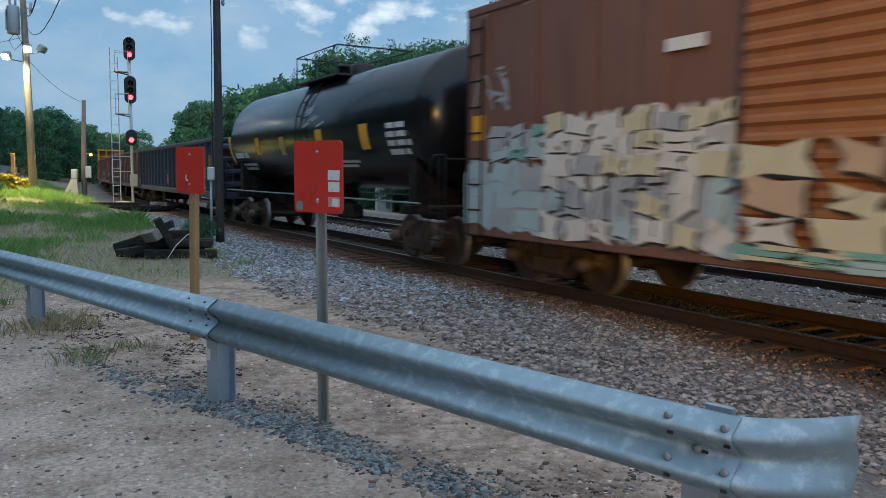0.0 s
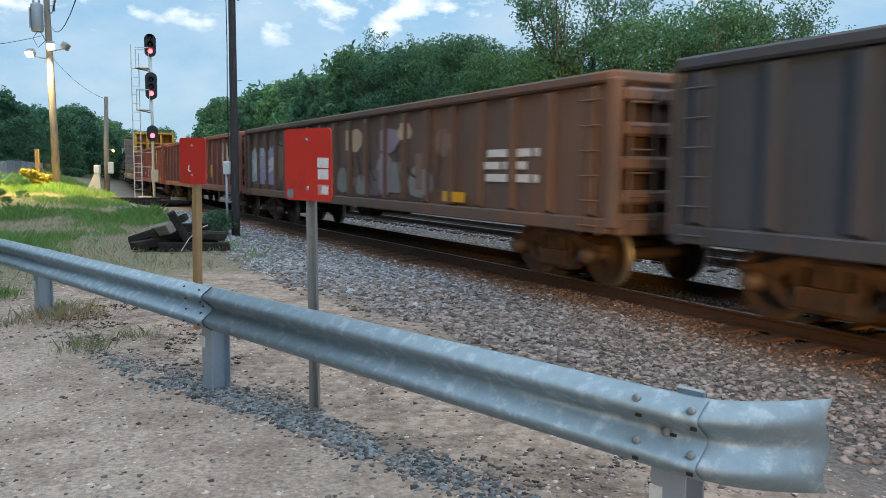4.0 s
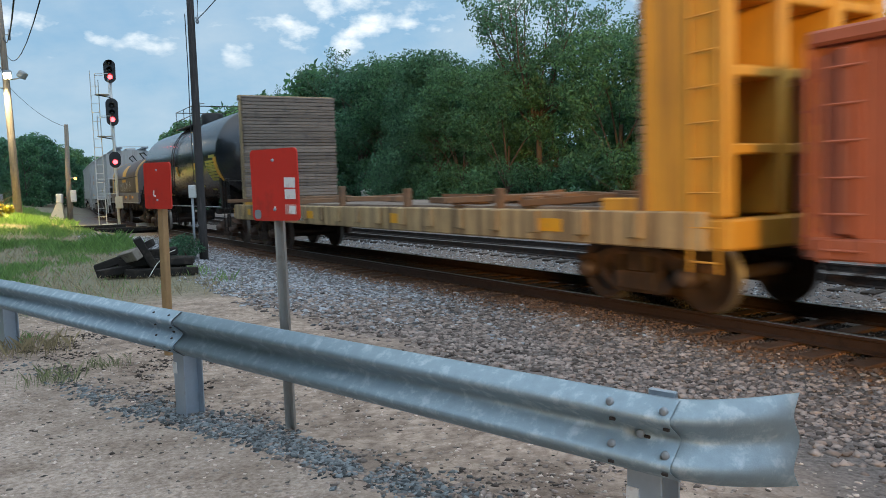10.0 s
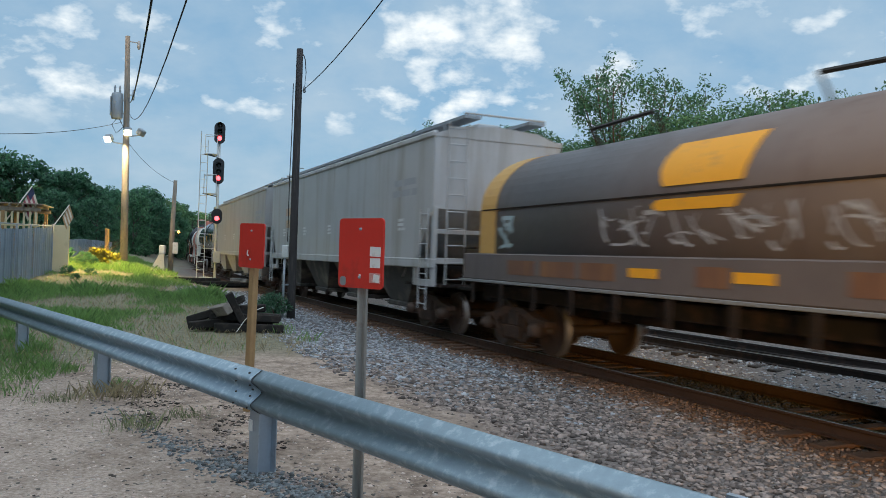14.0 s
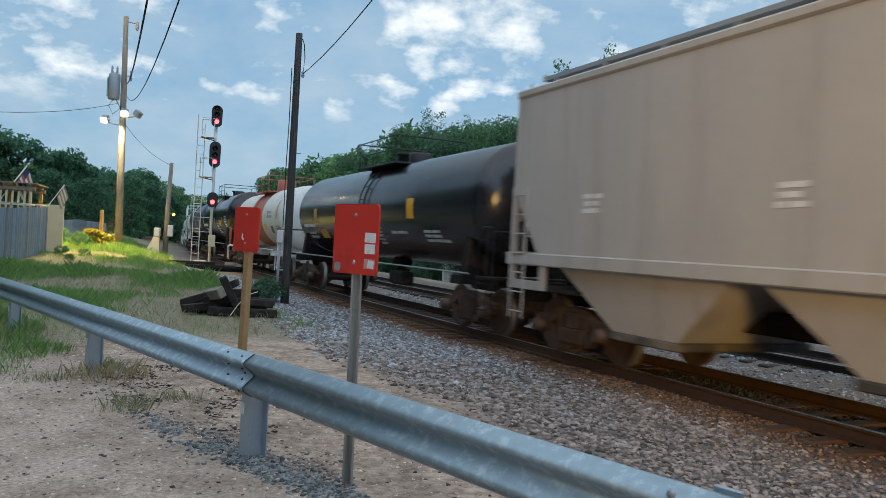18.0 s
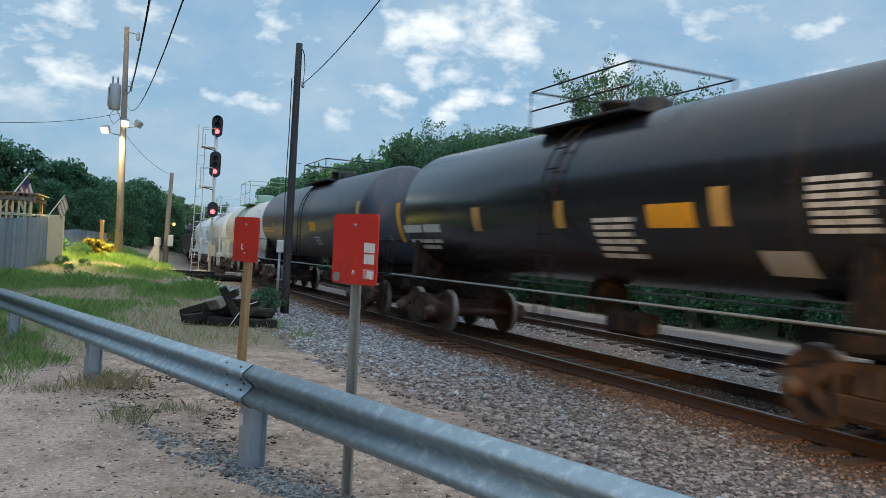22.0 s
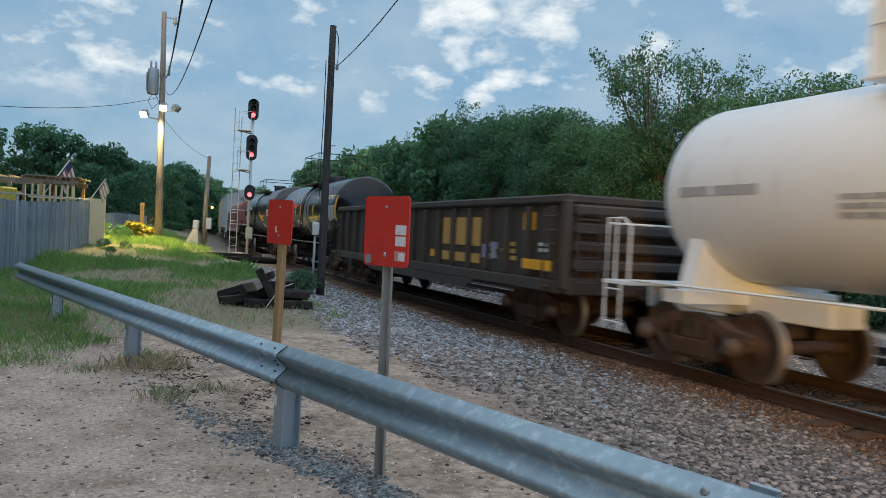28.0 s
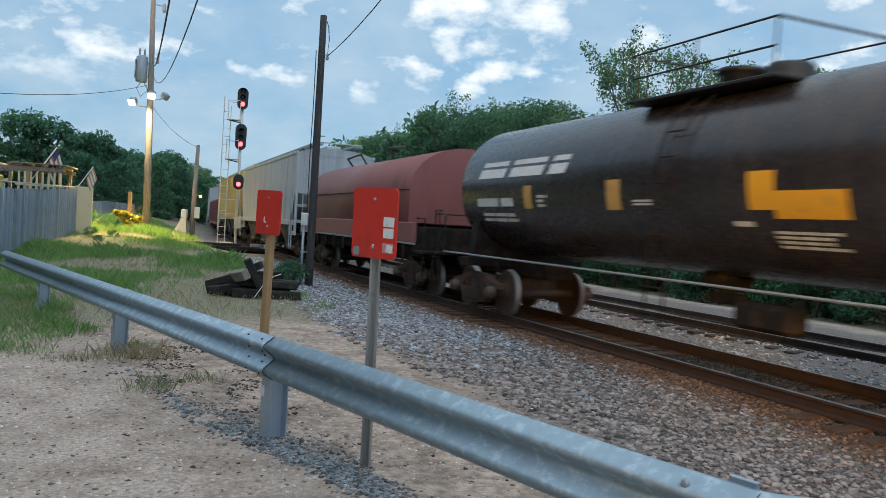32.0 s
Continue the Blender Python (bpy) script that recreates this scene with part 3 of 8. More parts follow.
def ground_z(x, y):
    s, d = sd(x, y)
    z = -0.285 * ease(3.2, 6.6, d) - 0.075 * ease(9.6, 10.6, d) + 0.10 * ease(11.0, 12.0, d)
    z += 0.9 * ease(22, 60, s) * (1 - ease(0.0, 6.0, d))
    z += 0.06 * ease(14.4, 15.2, d) - 0.2 * ease(17, 19, d)
    z += 0.02 * noise.noise(Vector((x * 0.9, y * 0.9, 0))) + 0.05 * noise.noise(Vector((x * 0.2, y * 0.2, 3)))
    return z


def ground_material():
    """Pale gravel, tan dirt, grey-brown ballast bed and grass, by the distance from the track."""
    m = bpy.data.materials.new("ground_soil")
    m.use_nodes = True
    nt = m.node_tree
    b = nt.nodes["Principled BSDF"]
    b.inputs["Roughness"].default_value = 0.95
    att = nt.nodes.new("ShaderNodeAttribute")
    att.attribute_name = "zone"
    sep = nt.nodes.new("ShaderNodeSeparateColor")
    nt.links.new(att.outputs["Color"], sep.inputs[0])
    tc = nt.nodes.new("ShaderNodeTexCoord")

    def speck(scale, lo, hi, detail=4.0, p0=0.35, p1=0.65):
        n = node(nt, "ShaderNodeTexNoise", Scale=scale, Detail=detail, Roughness=0.7)
        nt.links.new(tc.outputs["Object"], n.inputs["Vector"])
        r = nt.nodes.new("ShaderNodeValToRGB")
        r.color_ramp.elements[0].position, r.color_ramp.elements[1].position = p0, p1
        r.color_ramp.elements[0].color, r.color_ramp.elements[1].color = (*lo, 1), (*hi, 1)
        nt.links.new(n.outputs["Fac"], r.inputs[0])
        return r.outputs[0], n

    gravel, n1 = speck(30, (0.28, 0.215, 0.175), (0.60, 0.50, 0.43), 7.0, 0.36, 0.66)
    gravel2, _ = speck(1.6, (0.68, 0.63, 0.58), (1.12, 1.10, 1.08), 7.0, 0.34, 0.58)
    gm = node(nt, "ShaderNodeMixRGB", Fac=1.0)
    gm.blend_type = "MULTIPLY"
    nt.links.new(gravel, gm.inputs[1])
    nt.links.new(gravel2, gm.inputs[2])
    dirt0, _ = speck(11, (0.26, 0.192, 0.148), (0.50, 0.395, 0.32), 10.0, 0.36, 0.60)
    dirt1, _ = speck(1.9, (0.62, 0.59, 0.57), (1.15, 1.13, 1.12), 8.0, 0.38, 0.56)
    dm = node(nt, "ShaderNodeMixRGB", Fac=1.0)
    dm.blend_type = "MULTIPLY"
    nt.links.new(dirt0, dm.inputs[1])
    nt.links.new(dirt1, dm.inputs[2])
    # dried mud: thin dark cracks between flat cakes
    crack = node(nt, "ShaderNodeTexVoronoi", Scale=5.0)
    crack.feature = "DISTANCE_TO_EDGE"
    warp = node(nt, "ShaderNodeTexNoise", Scale=3.0, Detail=4.0)
    nt.links.new(tc.outputs["Object"], warp.inputs["Vector"])
    wm = node(nt, "ShaderNodeMixRGB", Fac=0.25)
    nt.links.new(tc.outputs["Object"], wm.inputs[1])
    nt.links.new(warp.outputs["Color"], wm.inputs[2])
    nt.links.new(wm.outputs[0], crack.inputs["Vector"])
    cr = nt.nodes.new("ShaderNodeValToRGB")
    cr.color_ramp.elements[0].position, cr.color_ramp.elements[1].position = 0.0, 0.035
    cr.color_ramp.elements[0].color, cr.color_ramp.elements[1].color = (0.55, 0.52, 0.5, 1), (1, 1, 1, 1)
    nt.links.new(crack.outputs["Distance"], cr.inputs[0])
    dc = node(nt, "ShaderNodeMixRGB", Fac=0.6)
    dc.blend_type = "MULTIPLY"
    nt.links.new(dm.outputs[0], dc.inputs[1])
    nt.links.new(cr.outputs[0], dc.inputs[2])
    dirt = dc.outputs[0]
    rusty, _ = speck(20, (0.085, 0.045, 0.027), (0.25, 0.14, 0.085), 6.0)
    bed, _ = speck(26, (0.10, 0.087, 0.080), (0.28, 0.24, 0.22))
    grass, _ = speck(9, (0.15, 0.145, 0.085), (0.31, 0.28, 0.20))
    last = gm.outputs[0]
    for channel, other in (("Red", dirt), ("Green", bed), ("Blue", grass)):
        mx = node(nt, "ShaderNodeMixRGB")
        nt.links.new(sep.outputs[channel], mx.inputs["Fac"])
        nt.links.new(last, mx.inputs[1])
        nt.links.new(other, mx.inputs[2])
        last = mx.outputs[0]
    mx = node(nt, "ShaderNodeMixRGB")
    nt.links.new(att.outputs["Alpha"], mx.inputs["Fac"])
    nt.links.new(last, mx.inputs[1])
    nt.links.new(rusty, mx.inputs[2])
    last = mx.outputs[0]
    nt.links.new(last, b.inputs["Base Color"])
    bp = node(nt, "ShaderNodeBump", Strength=0.7, Distance=0.02)
    nt.links.new(n1.outputs["Fac"], bp.inputs["Height"])
    nt.links.new(bp.outputs[0], b.inputs["Normal"])
    return m


def rail_line(x):
    """The guardrail's y at x."""
    return 5.75 - 1.10 * (x + 1.55)


def zone(x, y):
    """How far a place is dirt, ballast bed and grass."""
    s, d = sd(x, y)
    w = 0.35 * noise.noise(Vector((x * 1.3, y * 1.3, 7))) + 0.15 * noise.noise(Vector((x * 4, y * 4, 2)))
    off = (y - rail_line(x)) / 1.4 + w
    dirt = ease(-0.5, 0.3, off) * (1 - ease(3.6, 4.4, d + w))
    bed = ease(3.2, 4.2, d + 1.2 * w + 0.25 * ease(10, 4, s)) * (1 - ease(15.8, 16.6, d + w))
    grass = ease(10.8, 13.2, s + 2.2 * w - 0.2 * d) * (1 - ease(3.2, 4.2, d + w - 0.03 * max(0, s - 15)))
    grass = max(grass, ease(16.9, 17.8, d + w))
    far = max(abs(x), abs(y))
    grass = max(grass, ease(6.2, 8.0, -x + 1.5 * w - 0.35 * max(0, y - 8)) * 0.8)
    if far > 120:
        grass = 1.0
    if 38 < s < 58 and 2.6 < d < 9:
        grass *= 0.3
        dirt = max(dirt, 0.8)
    rust = ease(6.5, 7.0, d + 0.8 * w) * (1 - ease(7.66, 7.74, d))
    return dirt, bed, grass, rust


def build_ground():
    xs = sorted({round(v, 3) for v in [*np.arange(-14, 14, 0.25), *np.arange(-40, 40, 1.0), *np.arange(-160, 161, 8), -900, -450, 450, 900, -2500, 2500]})
    ys = sorted({round(v, 3) for v in [*np.arange(-3, 24, 0.25), *np.arange(-20, 70, 1.0), *np.arange(-160, 321, 8), -900, -450, 600, 1200, -2500, 2800]})
    verts = [(x, y, ground_z(x, y) if max(abs(x), abs(y)) < 400 else -0.3) for y in ys for x in xs]
    w = len(xs)
    faces = [(j * w + i, j * w + i + 1, (j + 1) * w + i + 1, (j + 1) * w + i) for j in range(len(ys) - 1) for i in range(w - 1)]
    me = bpy.data.meshes.new("ground")
    me.from_pydata(verts, [], faces)
    me.polygons.foreach_set("use_smooth", [True] * len(faces))
    att = me.color_attributes.new("zone", "FLOAT_COLOR", "POINT")
    att.data.foreach_set("color", [c for x, y, _ in verts for c in zone(x, y)])
    me.materials.append(ground_material())
    tagged(new("ground", me), "flat ground of pale gravel, tan dirt, ballast and grass", "ground", kind="structure")


build_ground()


def scatter(name, places, sizes, material, label, category, parent=None, flat=0.7, seed=1):
    """Many small broken stones in one mesh: eight-sided lumps, each turned and squeezed its own way."""
    rng = np.random.default_rng(seed)
    n = len(places)
    base = np.array([(1, 0, 0), (-1, 0, 0), (0, 1, 0), (0, -1, 0), (0, 0, 1), (0, 0, -1)], float)
    tri = np.array([(0, 2, 4), (2, 1, 4), (1, 3, 4), (3, 0, 4), (2, 0, 5), (1, 2, 5), (3, 1, 5), (0, 3, 5)])
    pts = base[None] * rng.uniform(0.6, 1.25, (n, 6, 1)) + rng.normal(0, 0.16, (n, 6, 3))
    q = rng.normal(size=(n, 4))
    q /= np.linalg.norm(q, axis=1)[:, None]
    w, x, y, z = q.T
    rot = np.stack([np.stack([1 - 2 * (y * y + z * z), 2 * (x * y - z * w), 2 * (x * z + y * w)], -1),
                    np.stack([2 * (x * y + z * w), 1 - 2 * (x * x + z * z), 2 * (y * z - x * w)], -1),
                    np.stack([2 * (x * z - y * w), 2 * (y * z + x * w), 1 - 2 * (x * x + y * y)], -1)], 1)
    pts = np.einsum("nij,nkj->nki", rot, pts)
    pts[..., 2] *= flat
    pts = pts * np.asarray(sizes)[:, None, None] + np.asarray(places)[:, None]
    me = bpy.data.meshes.new(name)
    me.vertices.add(n * 6)
    me.vertices.foreach_set("co", pts.ravel())
    faces = (tri[None] + 6 * np.arange(n)[:, None, None]).reshape(-1, 3)
    me.loops.add(faces.size)
    me.loops.foreach_set("vertex_index", faces.ravel().astype(np.int32))
    me.polygons.add(len(faces))
    me.polygons.foreach_set("loop_start", np.arange(0, faces.size, 3, dtype=np.int32))
    me.update(calc_edges=True)
    me.materials.append(material)
    ob = tagged(new(name, me), label, category, kind="stuff")
    ob.parent = parent
    return ob


def build_stones():
    rng = np.random.default_rng(5)
    heap, grey, dark, pale = [], [], [], []
    rust, oil_shade = [], []
    for count, s0, s1, d0, d1 in ((26000, 0.0, 14, 3.1, 7.65), (15000, 14, 38, 3.1, 7.65), (15000, -1, 25, 7.72, 9.14), (7000, 2, 30, 9.3, 12.15), (1500, 4, 30, 13.75, 14.6)):
        for s, d in zip(rng.uniform(s0, s1, count), rng.uniform(d0, d1, count)):
            p, _ = along(s, d)
            w = 0.35 * noise.noise(Vector((p.x * 1.3, p.y * 1.3, 7)))
            edge = float(np.interp(s, (3, 5.6, 8, 10.6), (4.1, 3.65, 3.4, 3.15)))
            if d < 5.4 and rng.random() > ease(edge - 0.2, edge + 0.55, d + 0.9 * w):
                continue
            if d < 4.4 and p.y < rail_line(p.x) + 0.35:
                continue
            if 6.45 + 0.7 * rng.random() < d < 7.66:
                if rng.random() < 0.35:
                    continue
                rust.append((p.x, p.y, ground_z(p.x, p.y) + 0.006))
                continue
            # between the rails the stones take the train's shade in their colour
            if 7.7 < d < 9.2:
                oil_shade.append((p.x, p.y, ground_z(p.x, p.y) + 0.004))
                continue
            mixed = ease(6.5, 16, s + 5 * w) if d < 7.8 else 0.9
            (grey if rng.random() < mixed else heap).append((p.x, p.y, ground_z(p.x, p.y) + 0.004))
    brown = []
    for x, off in zip(rng.normal(-0.85, 1.0, 5200), rng.normal(0, 0.15, 5200)):
        y = rail_line(x) + float(np.interp(x, (-2.5, -1.7, -1.1, 0.1), (-0.16, -0.02, 0.20, 0.15))) + off + 0.12 * noise.noise(Vector((x * 2, 0, 0)))
        if noise.noise(Vector((x * 3, y * 3, 4))) > -0.38:
            (dark if rng.random() < (0.85 if off < 0.05 else 0.5) else brown).append((x, y, ground_z(x, y) + 0.002))
    for x, off in zip(rng.uniform(-4.5, 1.6, 6000), rng.uniform(-0.25, 2.2, 6000)):
        y = rail_line(x) + off
        if noise.noise(Vector((x * 1.1, y * 1.1, 9))) + 0.4 * noise.noise(Vector((x * 4, y * 4, 9))) > 0.22 + 0.1 * off:
            brown.append((x, y, ground_z(x, y)))
    for x, y in zip(rng.uniform(-7, 3.2, 36000), rng.uniform(1.6, 11.5, 36000)):
        if y < rail_line(x) + 2.6 and rng.random() < 0.75 or rng.random() < 0.1:
            pale.append((x, y, ground_z(x, y)))
    chips = []
    for x, y in zip(rng.uniform(-6, 2.6, 1500), rng.uniform(1.6, 10.5, 1500)):
        if y < rail_line(x) + 1.8 and noise.noise(Vector((x * 0.8, y * 0.8, 12))) > -0.15:
            chips.append((x, y, ground_z(x, y)))
    for x, off in zip(rng.uniform(-3.9, -1.5, 2600), rng.uniform(0.1, 1.7, 2600)):
        y = rail_line(x) + off
        if noise.noise(Vector((x * 1.6, y * 3.0, 21))) > 0.12:
            chips.append((x, y, ground_z(x, y) + 0.002))
    scatter("debris", chips, 0.006 + 0.022 * rng.random(len(chips)) ** 2.2, M_CHIP, "dark chips of dried mud and bark strewn over the dirt", "debris", flat=0.4, seed=31)
    scatter("ballast", heap, 0.015 + 0.042 * rng.random(len(heap)) ** 1.3, M_STONE, "loose brown and tan crushed-stone ballast beside the track", "ballast", flat=0.52, seed=2)
    scatter("ballast", oil_shade, rng.uniform(0.018, 0.042, len(oil_shade)), M_STONEOILSHADE, "oily ballast between the rails, coloured darker for the shade under the train", "ballast", seed=7)
    scatter("ballast", rust, rng.uniform(0.016, 0.040, len(rust)), M_STONERUST, "rust-stained ballast close along the rail", "ballast", seed=8)
    scatter("ballast", grey, 0.015 + 0.042 * rng.random(len(grey)) ** 1.3, M_STONEGREY, "loose grey crushed-stone ballast along the track", "ballast", flat=0.52, seed=3)
    scatter("gravel", dark, 0.010 + 0.022 * rng.random(len(dark)) ** 1.5, M_STONEDARK, "strip of dark blue-grey stones under the guardrail", "gravel", flat=0.5, seed=4)
    scatter("gravel", brown, 0.008 + 0.024 * rng.random(len(brown)) ** 1.6, M_STONE, "brown stones strewn over the dirt beside the guardrail", "gravel", flat=0.45, seed=9)
    scatter("gravel", pale, 0.004 + 0.021 * rng.random(len(pale)) ** 2.4, M_PEBBLE, "pale pebbles strewn over the gravel lot", "gravel", flat=0.45, seed=5)


build_stones()


def build_track(d0, name, label, rail_paint, head_paint, tie_paint, s0=-25.0, s1=210.0):
    """Two rails on ties, laid along the line."""
    track = thing(name, pose(0, 0, 0), label, "railway track", "railway tracks", "structure")
    prof = [(-0.07, -0.172), (-0.07, -0.155), (-0.012, -0.135), (-0.012, -0.045), (-0.036, -0.035), (-0.036, -0.004),
            (0.036, -0.004), (0.036, -0.035), (0.012, -0.045), (0.012, -0.135), (0.07, -0.155), (0.07, -0.172)]
    steps = [s0, *np.arange(BEND_AT, s1 + 1, 6.0)]
    for side in (-0.752, 0.752):
        for which, p, material in (("rail", prof, rail_paint), ("railhead", [(-0.032, -0.004), (-0.03, 0.0), (0.03, 0.0), (0.032, -0.004)], head_paint)):
            me = Mesh()
            verts, n = [], len(p)
            for s in steps:
                for y, z in p:
                    q, _ = along(s, d0 + side + y)
                    verts.append((q.x, q.y, RAIL_Z + z))
            faces = [(i * n + k, i * n + (k + 1) % n, (i + 1) * n + (k + 1) % n, (i + 1) * n + k)
                     for i in range(len(steps) - 1) for k in range(n)]
            part(which, me.add(verts, faces), material, track, ("polished steel running surface" if head_paint is M_RAILTOP else "dull running surface") if which == "railhead" else "")
    tie = Mesh().box(-0.11, 0.11, -1.3, 1.3, -0.36, -0.176, 0.012).data("tie", tie_paint)
    for i in range(int((95 - 0) / 0.53)):
        s = -4 + i * 0.53
        p, a = along(s, d0 + random.uniform(-0.06, 0.06))
        part("tie", tie, None, track, m=pose(p.x, p.y, RAIL_Z + random.uniform(-0.012, 0.008), 0, random.uniform(-0.5, 0.5),
                                             117 - math.degrees(a) + random.uniform(-1.5, 1.5)))
    return track

main_track = build_track(TRACK, "railway_track", "main railway track with rusty rails on wooden ties", M_RAILSIDE, M_RAILTOP, M_TRACKTIE)
second_track = build_track(TRACK2, "railway_track", "second railway track behind the train with dark rails", M_RAILDARK, M_RAILTOP, M_TIEDARK)

# ---- the train ----
# local x points the way it runs, -y to the camera's side, z = 0 on the railhead
SPEED = 10.15


def wheel_data():
    """One wheel: a dished plate, a rim with its flange inside, a bright tread."""
    m = Mesh().turned([(-0.075, 0.0), (-0.07, 0.12), (-0.03, 0.16), (-0.035, 0.34), (-0.065, 0.375), (-0.065, 0.452)], 30, "y", (0, 0, 0.457))
    m.turned([(0.05, 0.485), (0.07, 0.47), (0.07, 0.375), (0.02, 0.34), (0.02, 0.12)], 30, "y", (0, 0, 0.457))
    tread = len(m.f)
    m.turned([(-0.065, 0.452), (0.03, 0.458), (0.05, 0.485)], 30, "y", (0, 0, 0.457))
    me = m.data("wheel", M_WHEEL)
    me.materials.append(M_TREAD)
    me.polygons.foreach_set("material_index", [int(i >= tread) for i in range(len(m.f))])
    return me


def sideframe_data():
    """A cast frame with two windows and a spring opening: quads in one plane, thickened."""
    half = [(0, 0.82), (0.38, 0.80), (0.76, 0.67), (1.13, 0.62), (1.13, 0.53), (0.76, 0.54), (0.42, 0.67), (0.30, 0.68), (0, 0.69),
            (0.70, 0.40), (0.42, 0.20), (0, 0.20), (0.62, 0.49), (0.42, 0.33), (0.30, 0.30), (0, 0.30)]
    quads = [(0, 1, 7, 8), (1, 6, 7), (1, 2, 5, 6), (2, 3, 4, 5), (6, 5, 12), (5, 9, 12), (12, 9, 10, 13), (13, 10, 14), (14, 10, 11, 15), (6, 13, 14, 7)]
    index, pts, faces = {}, [], []
    for side in (1, -1):
        for q in quads:
            ring = []
            for i in q:
                key = (round(side * half[i][0], 4), half[i][1])
                if key not in index:
                    index[key] = len(pts)
                    pts.append(key)
                ring.append(index[key])
            faces.append(tuple(ring) if side > 0 else tuple(reversed(ring)))
    n = len(pts)
    edges = collections.Counter(frozenset((f[i], f[i - 1])) for f in faces for i in range(len(f)))
    walls = [(f[i - 1], f[i], f[i] + n, f[i - 1] + n) for f in faces for i in range(len(f)) if edges[frozenset((f[i], f[i - 1]))] == 1]
    m = Mesh().add([(x, -0.10, z) for x, z in pts] + [(x, 0.08, z) for x, z in pts],
                   [tuple(reversed(f)) for f in faces] + [tuple(i + n for i in f) for f in faces] + walls)
    return m.data("sideframe", M_TRUCK)


def bearing_data():
    m = Mesh().turned([(-0.27, 0.0), (-0.27, 0.075), (-0.25, 0.10), (-0.20, 0.105), (-0.19, 0.125), (-0.02, 0.13), (0.0, 0.0)], 16, "y", (0, 0, 0.457))
    return m.data("bearing_box", M_BEARING)


def springs_data():
    m = Mesh()
    for x in (-0.27, -0.09, 0.09, 0.27):
        prof = []
        for k in range(13):
            prof.append((0.25 + k * 0.019, 0.085 if k % 2 else 0.068))
        m.turned(prof, 12, "z", (x, -0.11, 0))
    return m.data("spring_nest", M_TRUCK)


def bolster_data():
    m = Mesh().box(-0.2, 0.2, -1.12, 1.12, 0.46, 0.76, 0.03)
    m.box(-0.62, 0.62, -0.05, 0.05, 0.30, 0.38, 0.01)
    for x in (-0.42, 0.42):
        m.box(x - 0.05, x + 0.05, -0.8, 0.8, 0.30, 0.42, 0.01)
    m.turned([(0.76, 0.2), (0.84, 0.2)], 16, "z")
    return m.data("truck_bolster", M_TRUCK)


WHEEL, SIDEFRAME, SPRINGS, BOLSTER, BEARING = wheel_data(), sideframe_data(), springs_data(), bolster_data(), bearing_data()
AXLE = Mesh().turned([(-1.05, 0.0), (-1.05, 0.08), (-0.7, 0.09), (0.7, 0.09), (1.05, 0.08), (1.05, 0.0)], 14, "y", (0, 0, 0.457)).data("axle", M_WHEEL)


def trucks(car, at):
    for x in at:
        t = part("truck", BOLSTER, None, car, "rusty two-axle truck", pose(x, 0, 0))
        for dx in (-0.89, 0.89):
            part("axle", AXLE, None, t, m=pose(dx, 0, 0))
            part("wheel", WHEEL, None, t, m=pose(dx, -0.752, 0))
            part("wheel", WHEEL, None, t, m=pose(dx, 0.752, 0, 0, 0, 180))
        for y, turn in ((-1.0, 0), (1.0, 180)):
            part("sideframe", SIDEFRAME, None, t, m=pose(0, y, 0, 0, 0, turn))
            part("spring_nest", SPRINGS, None, t, m=pose(0, y, 0, 0, 0, turn))
            for dx in (-0.89, 0.89):
                part("bearing_box", BEARING, None, t, m=pose(dx, y, 0, 0, 0, turn))


def coupler_data():
    m = Mesh().box(-0.5, 0.18, -0.08, 0.08, 0.78, 0.96, 0.02)
    m.box(0.1, 0.36, -0.16, 0.10, 0.74, 1.0, 0.05)
    m.box(0.2, 0.36, 0.02, 0.2, 0.76, 0.98, 0.04)
    m.tube([(-0.3, 0.22, 0.8), (0.0, 0.24, 0.55), (0.2, 0.24, 0.42), (0.45, 0.22, 0.5)], 0.025, 7)
    return m.data("coupler", M_TRUCK)


COUPLER = coupler_data()


def couplers(car, half):
    part("coupler", COUPLER, None, car, "", pose(half - 0.42, 0, 0))
    part("coupler", COUPLER, None, car, "", pose(-half + 0.42, 0, 0, 0, 0, 180))


def patch(car, name, x0, x1, z0, z1, y, material, label="", slope=0.0):
    """A painted or stuck panel, standing 6 mm off the side; slope leans its top along the car."""
    m = Mesh()
    p = [(x0, z0), (x1, z0), (x1 + slope, z1), (x0 + slope, z1)]
    m.add([(x, y - 0.006, z) for x, z in p] + [(x, y + 0.004, z) for x, z in p],
          [(0, 1, 2, 3), (7, 6, 5, 4), (0, 4, 5, 1), (1, 5, 6, 2), (2, 6, 7, 3), (3, 7, 4, 0)])
    return part(name, m, material, car, label)


def bars(car, x0, x1, z0, z1, y, rows, seed, material=M_MARK, name="stencil_line", fill=0.85):
    """Lettering that cannot be read, as short plain bars in rows."""
    rng = random.Random(seed)
    step = (z1 - z0) / rows
    for r in range(rows):
        x = x0 + rng.uniform(0, 0.1) * (x1 - x0)
        end = x1 - rng.uniform(0, 0.3) * (x1 - x0)
        while x < end - 0.01:
            w = min(max(rng.uniform(1.5, 4.5) * step, 0.3 * (x1 - x0)), end - x)
            za = z0 + r * step
            p = [(x, za), (x + w, za), (x + w, za + step * 0.62), (x, za + step * 0.62)]
            part(name, Mesh().add([(a, y - 0.005, b) for a, b in p], [(0, 1, 2, 3)]), material, car, "plain white stencil bar" if material is M_MARK else "")
            x += w + step * 0.4


def tank_y(z, r, cz):
    """The near side of a round tank at height z."""
    return -math.sqrt(max(0.01, r * r - (z - cz) ** 2))


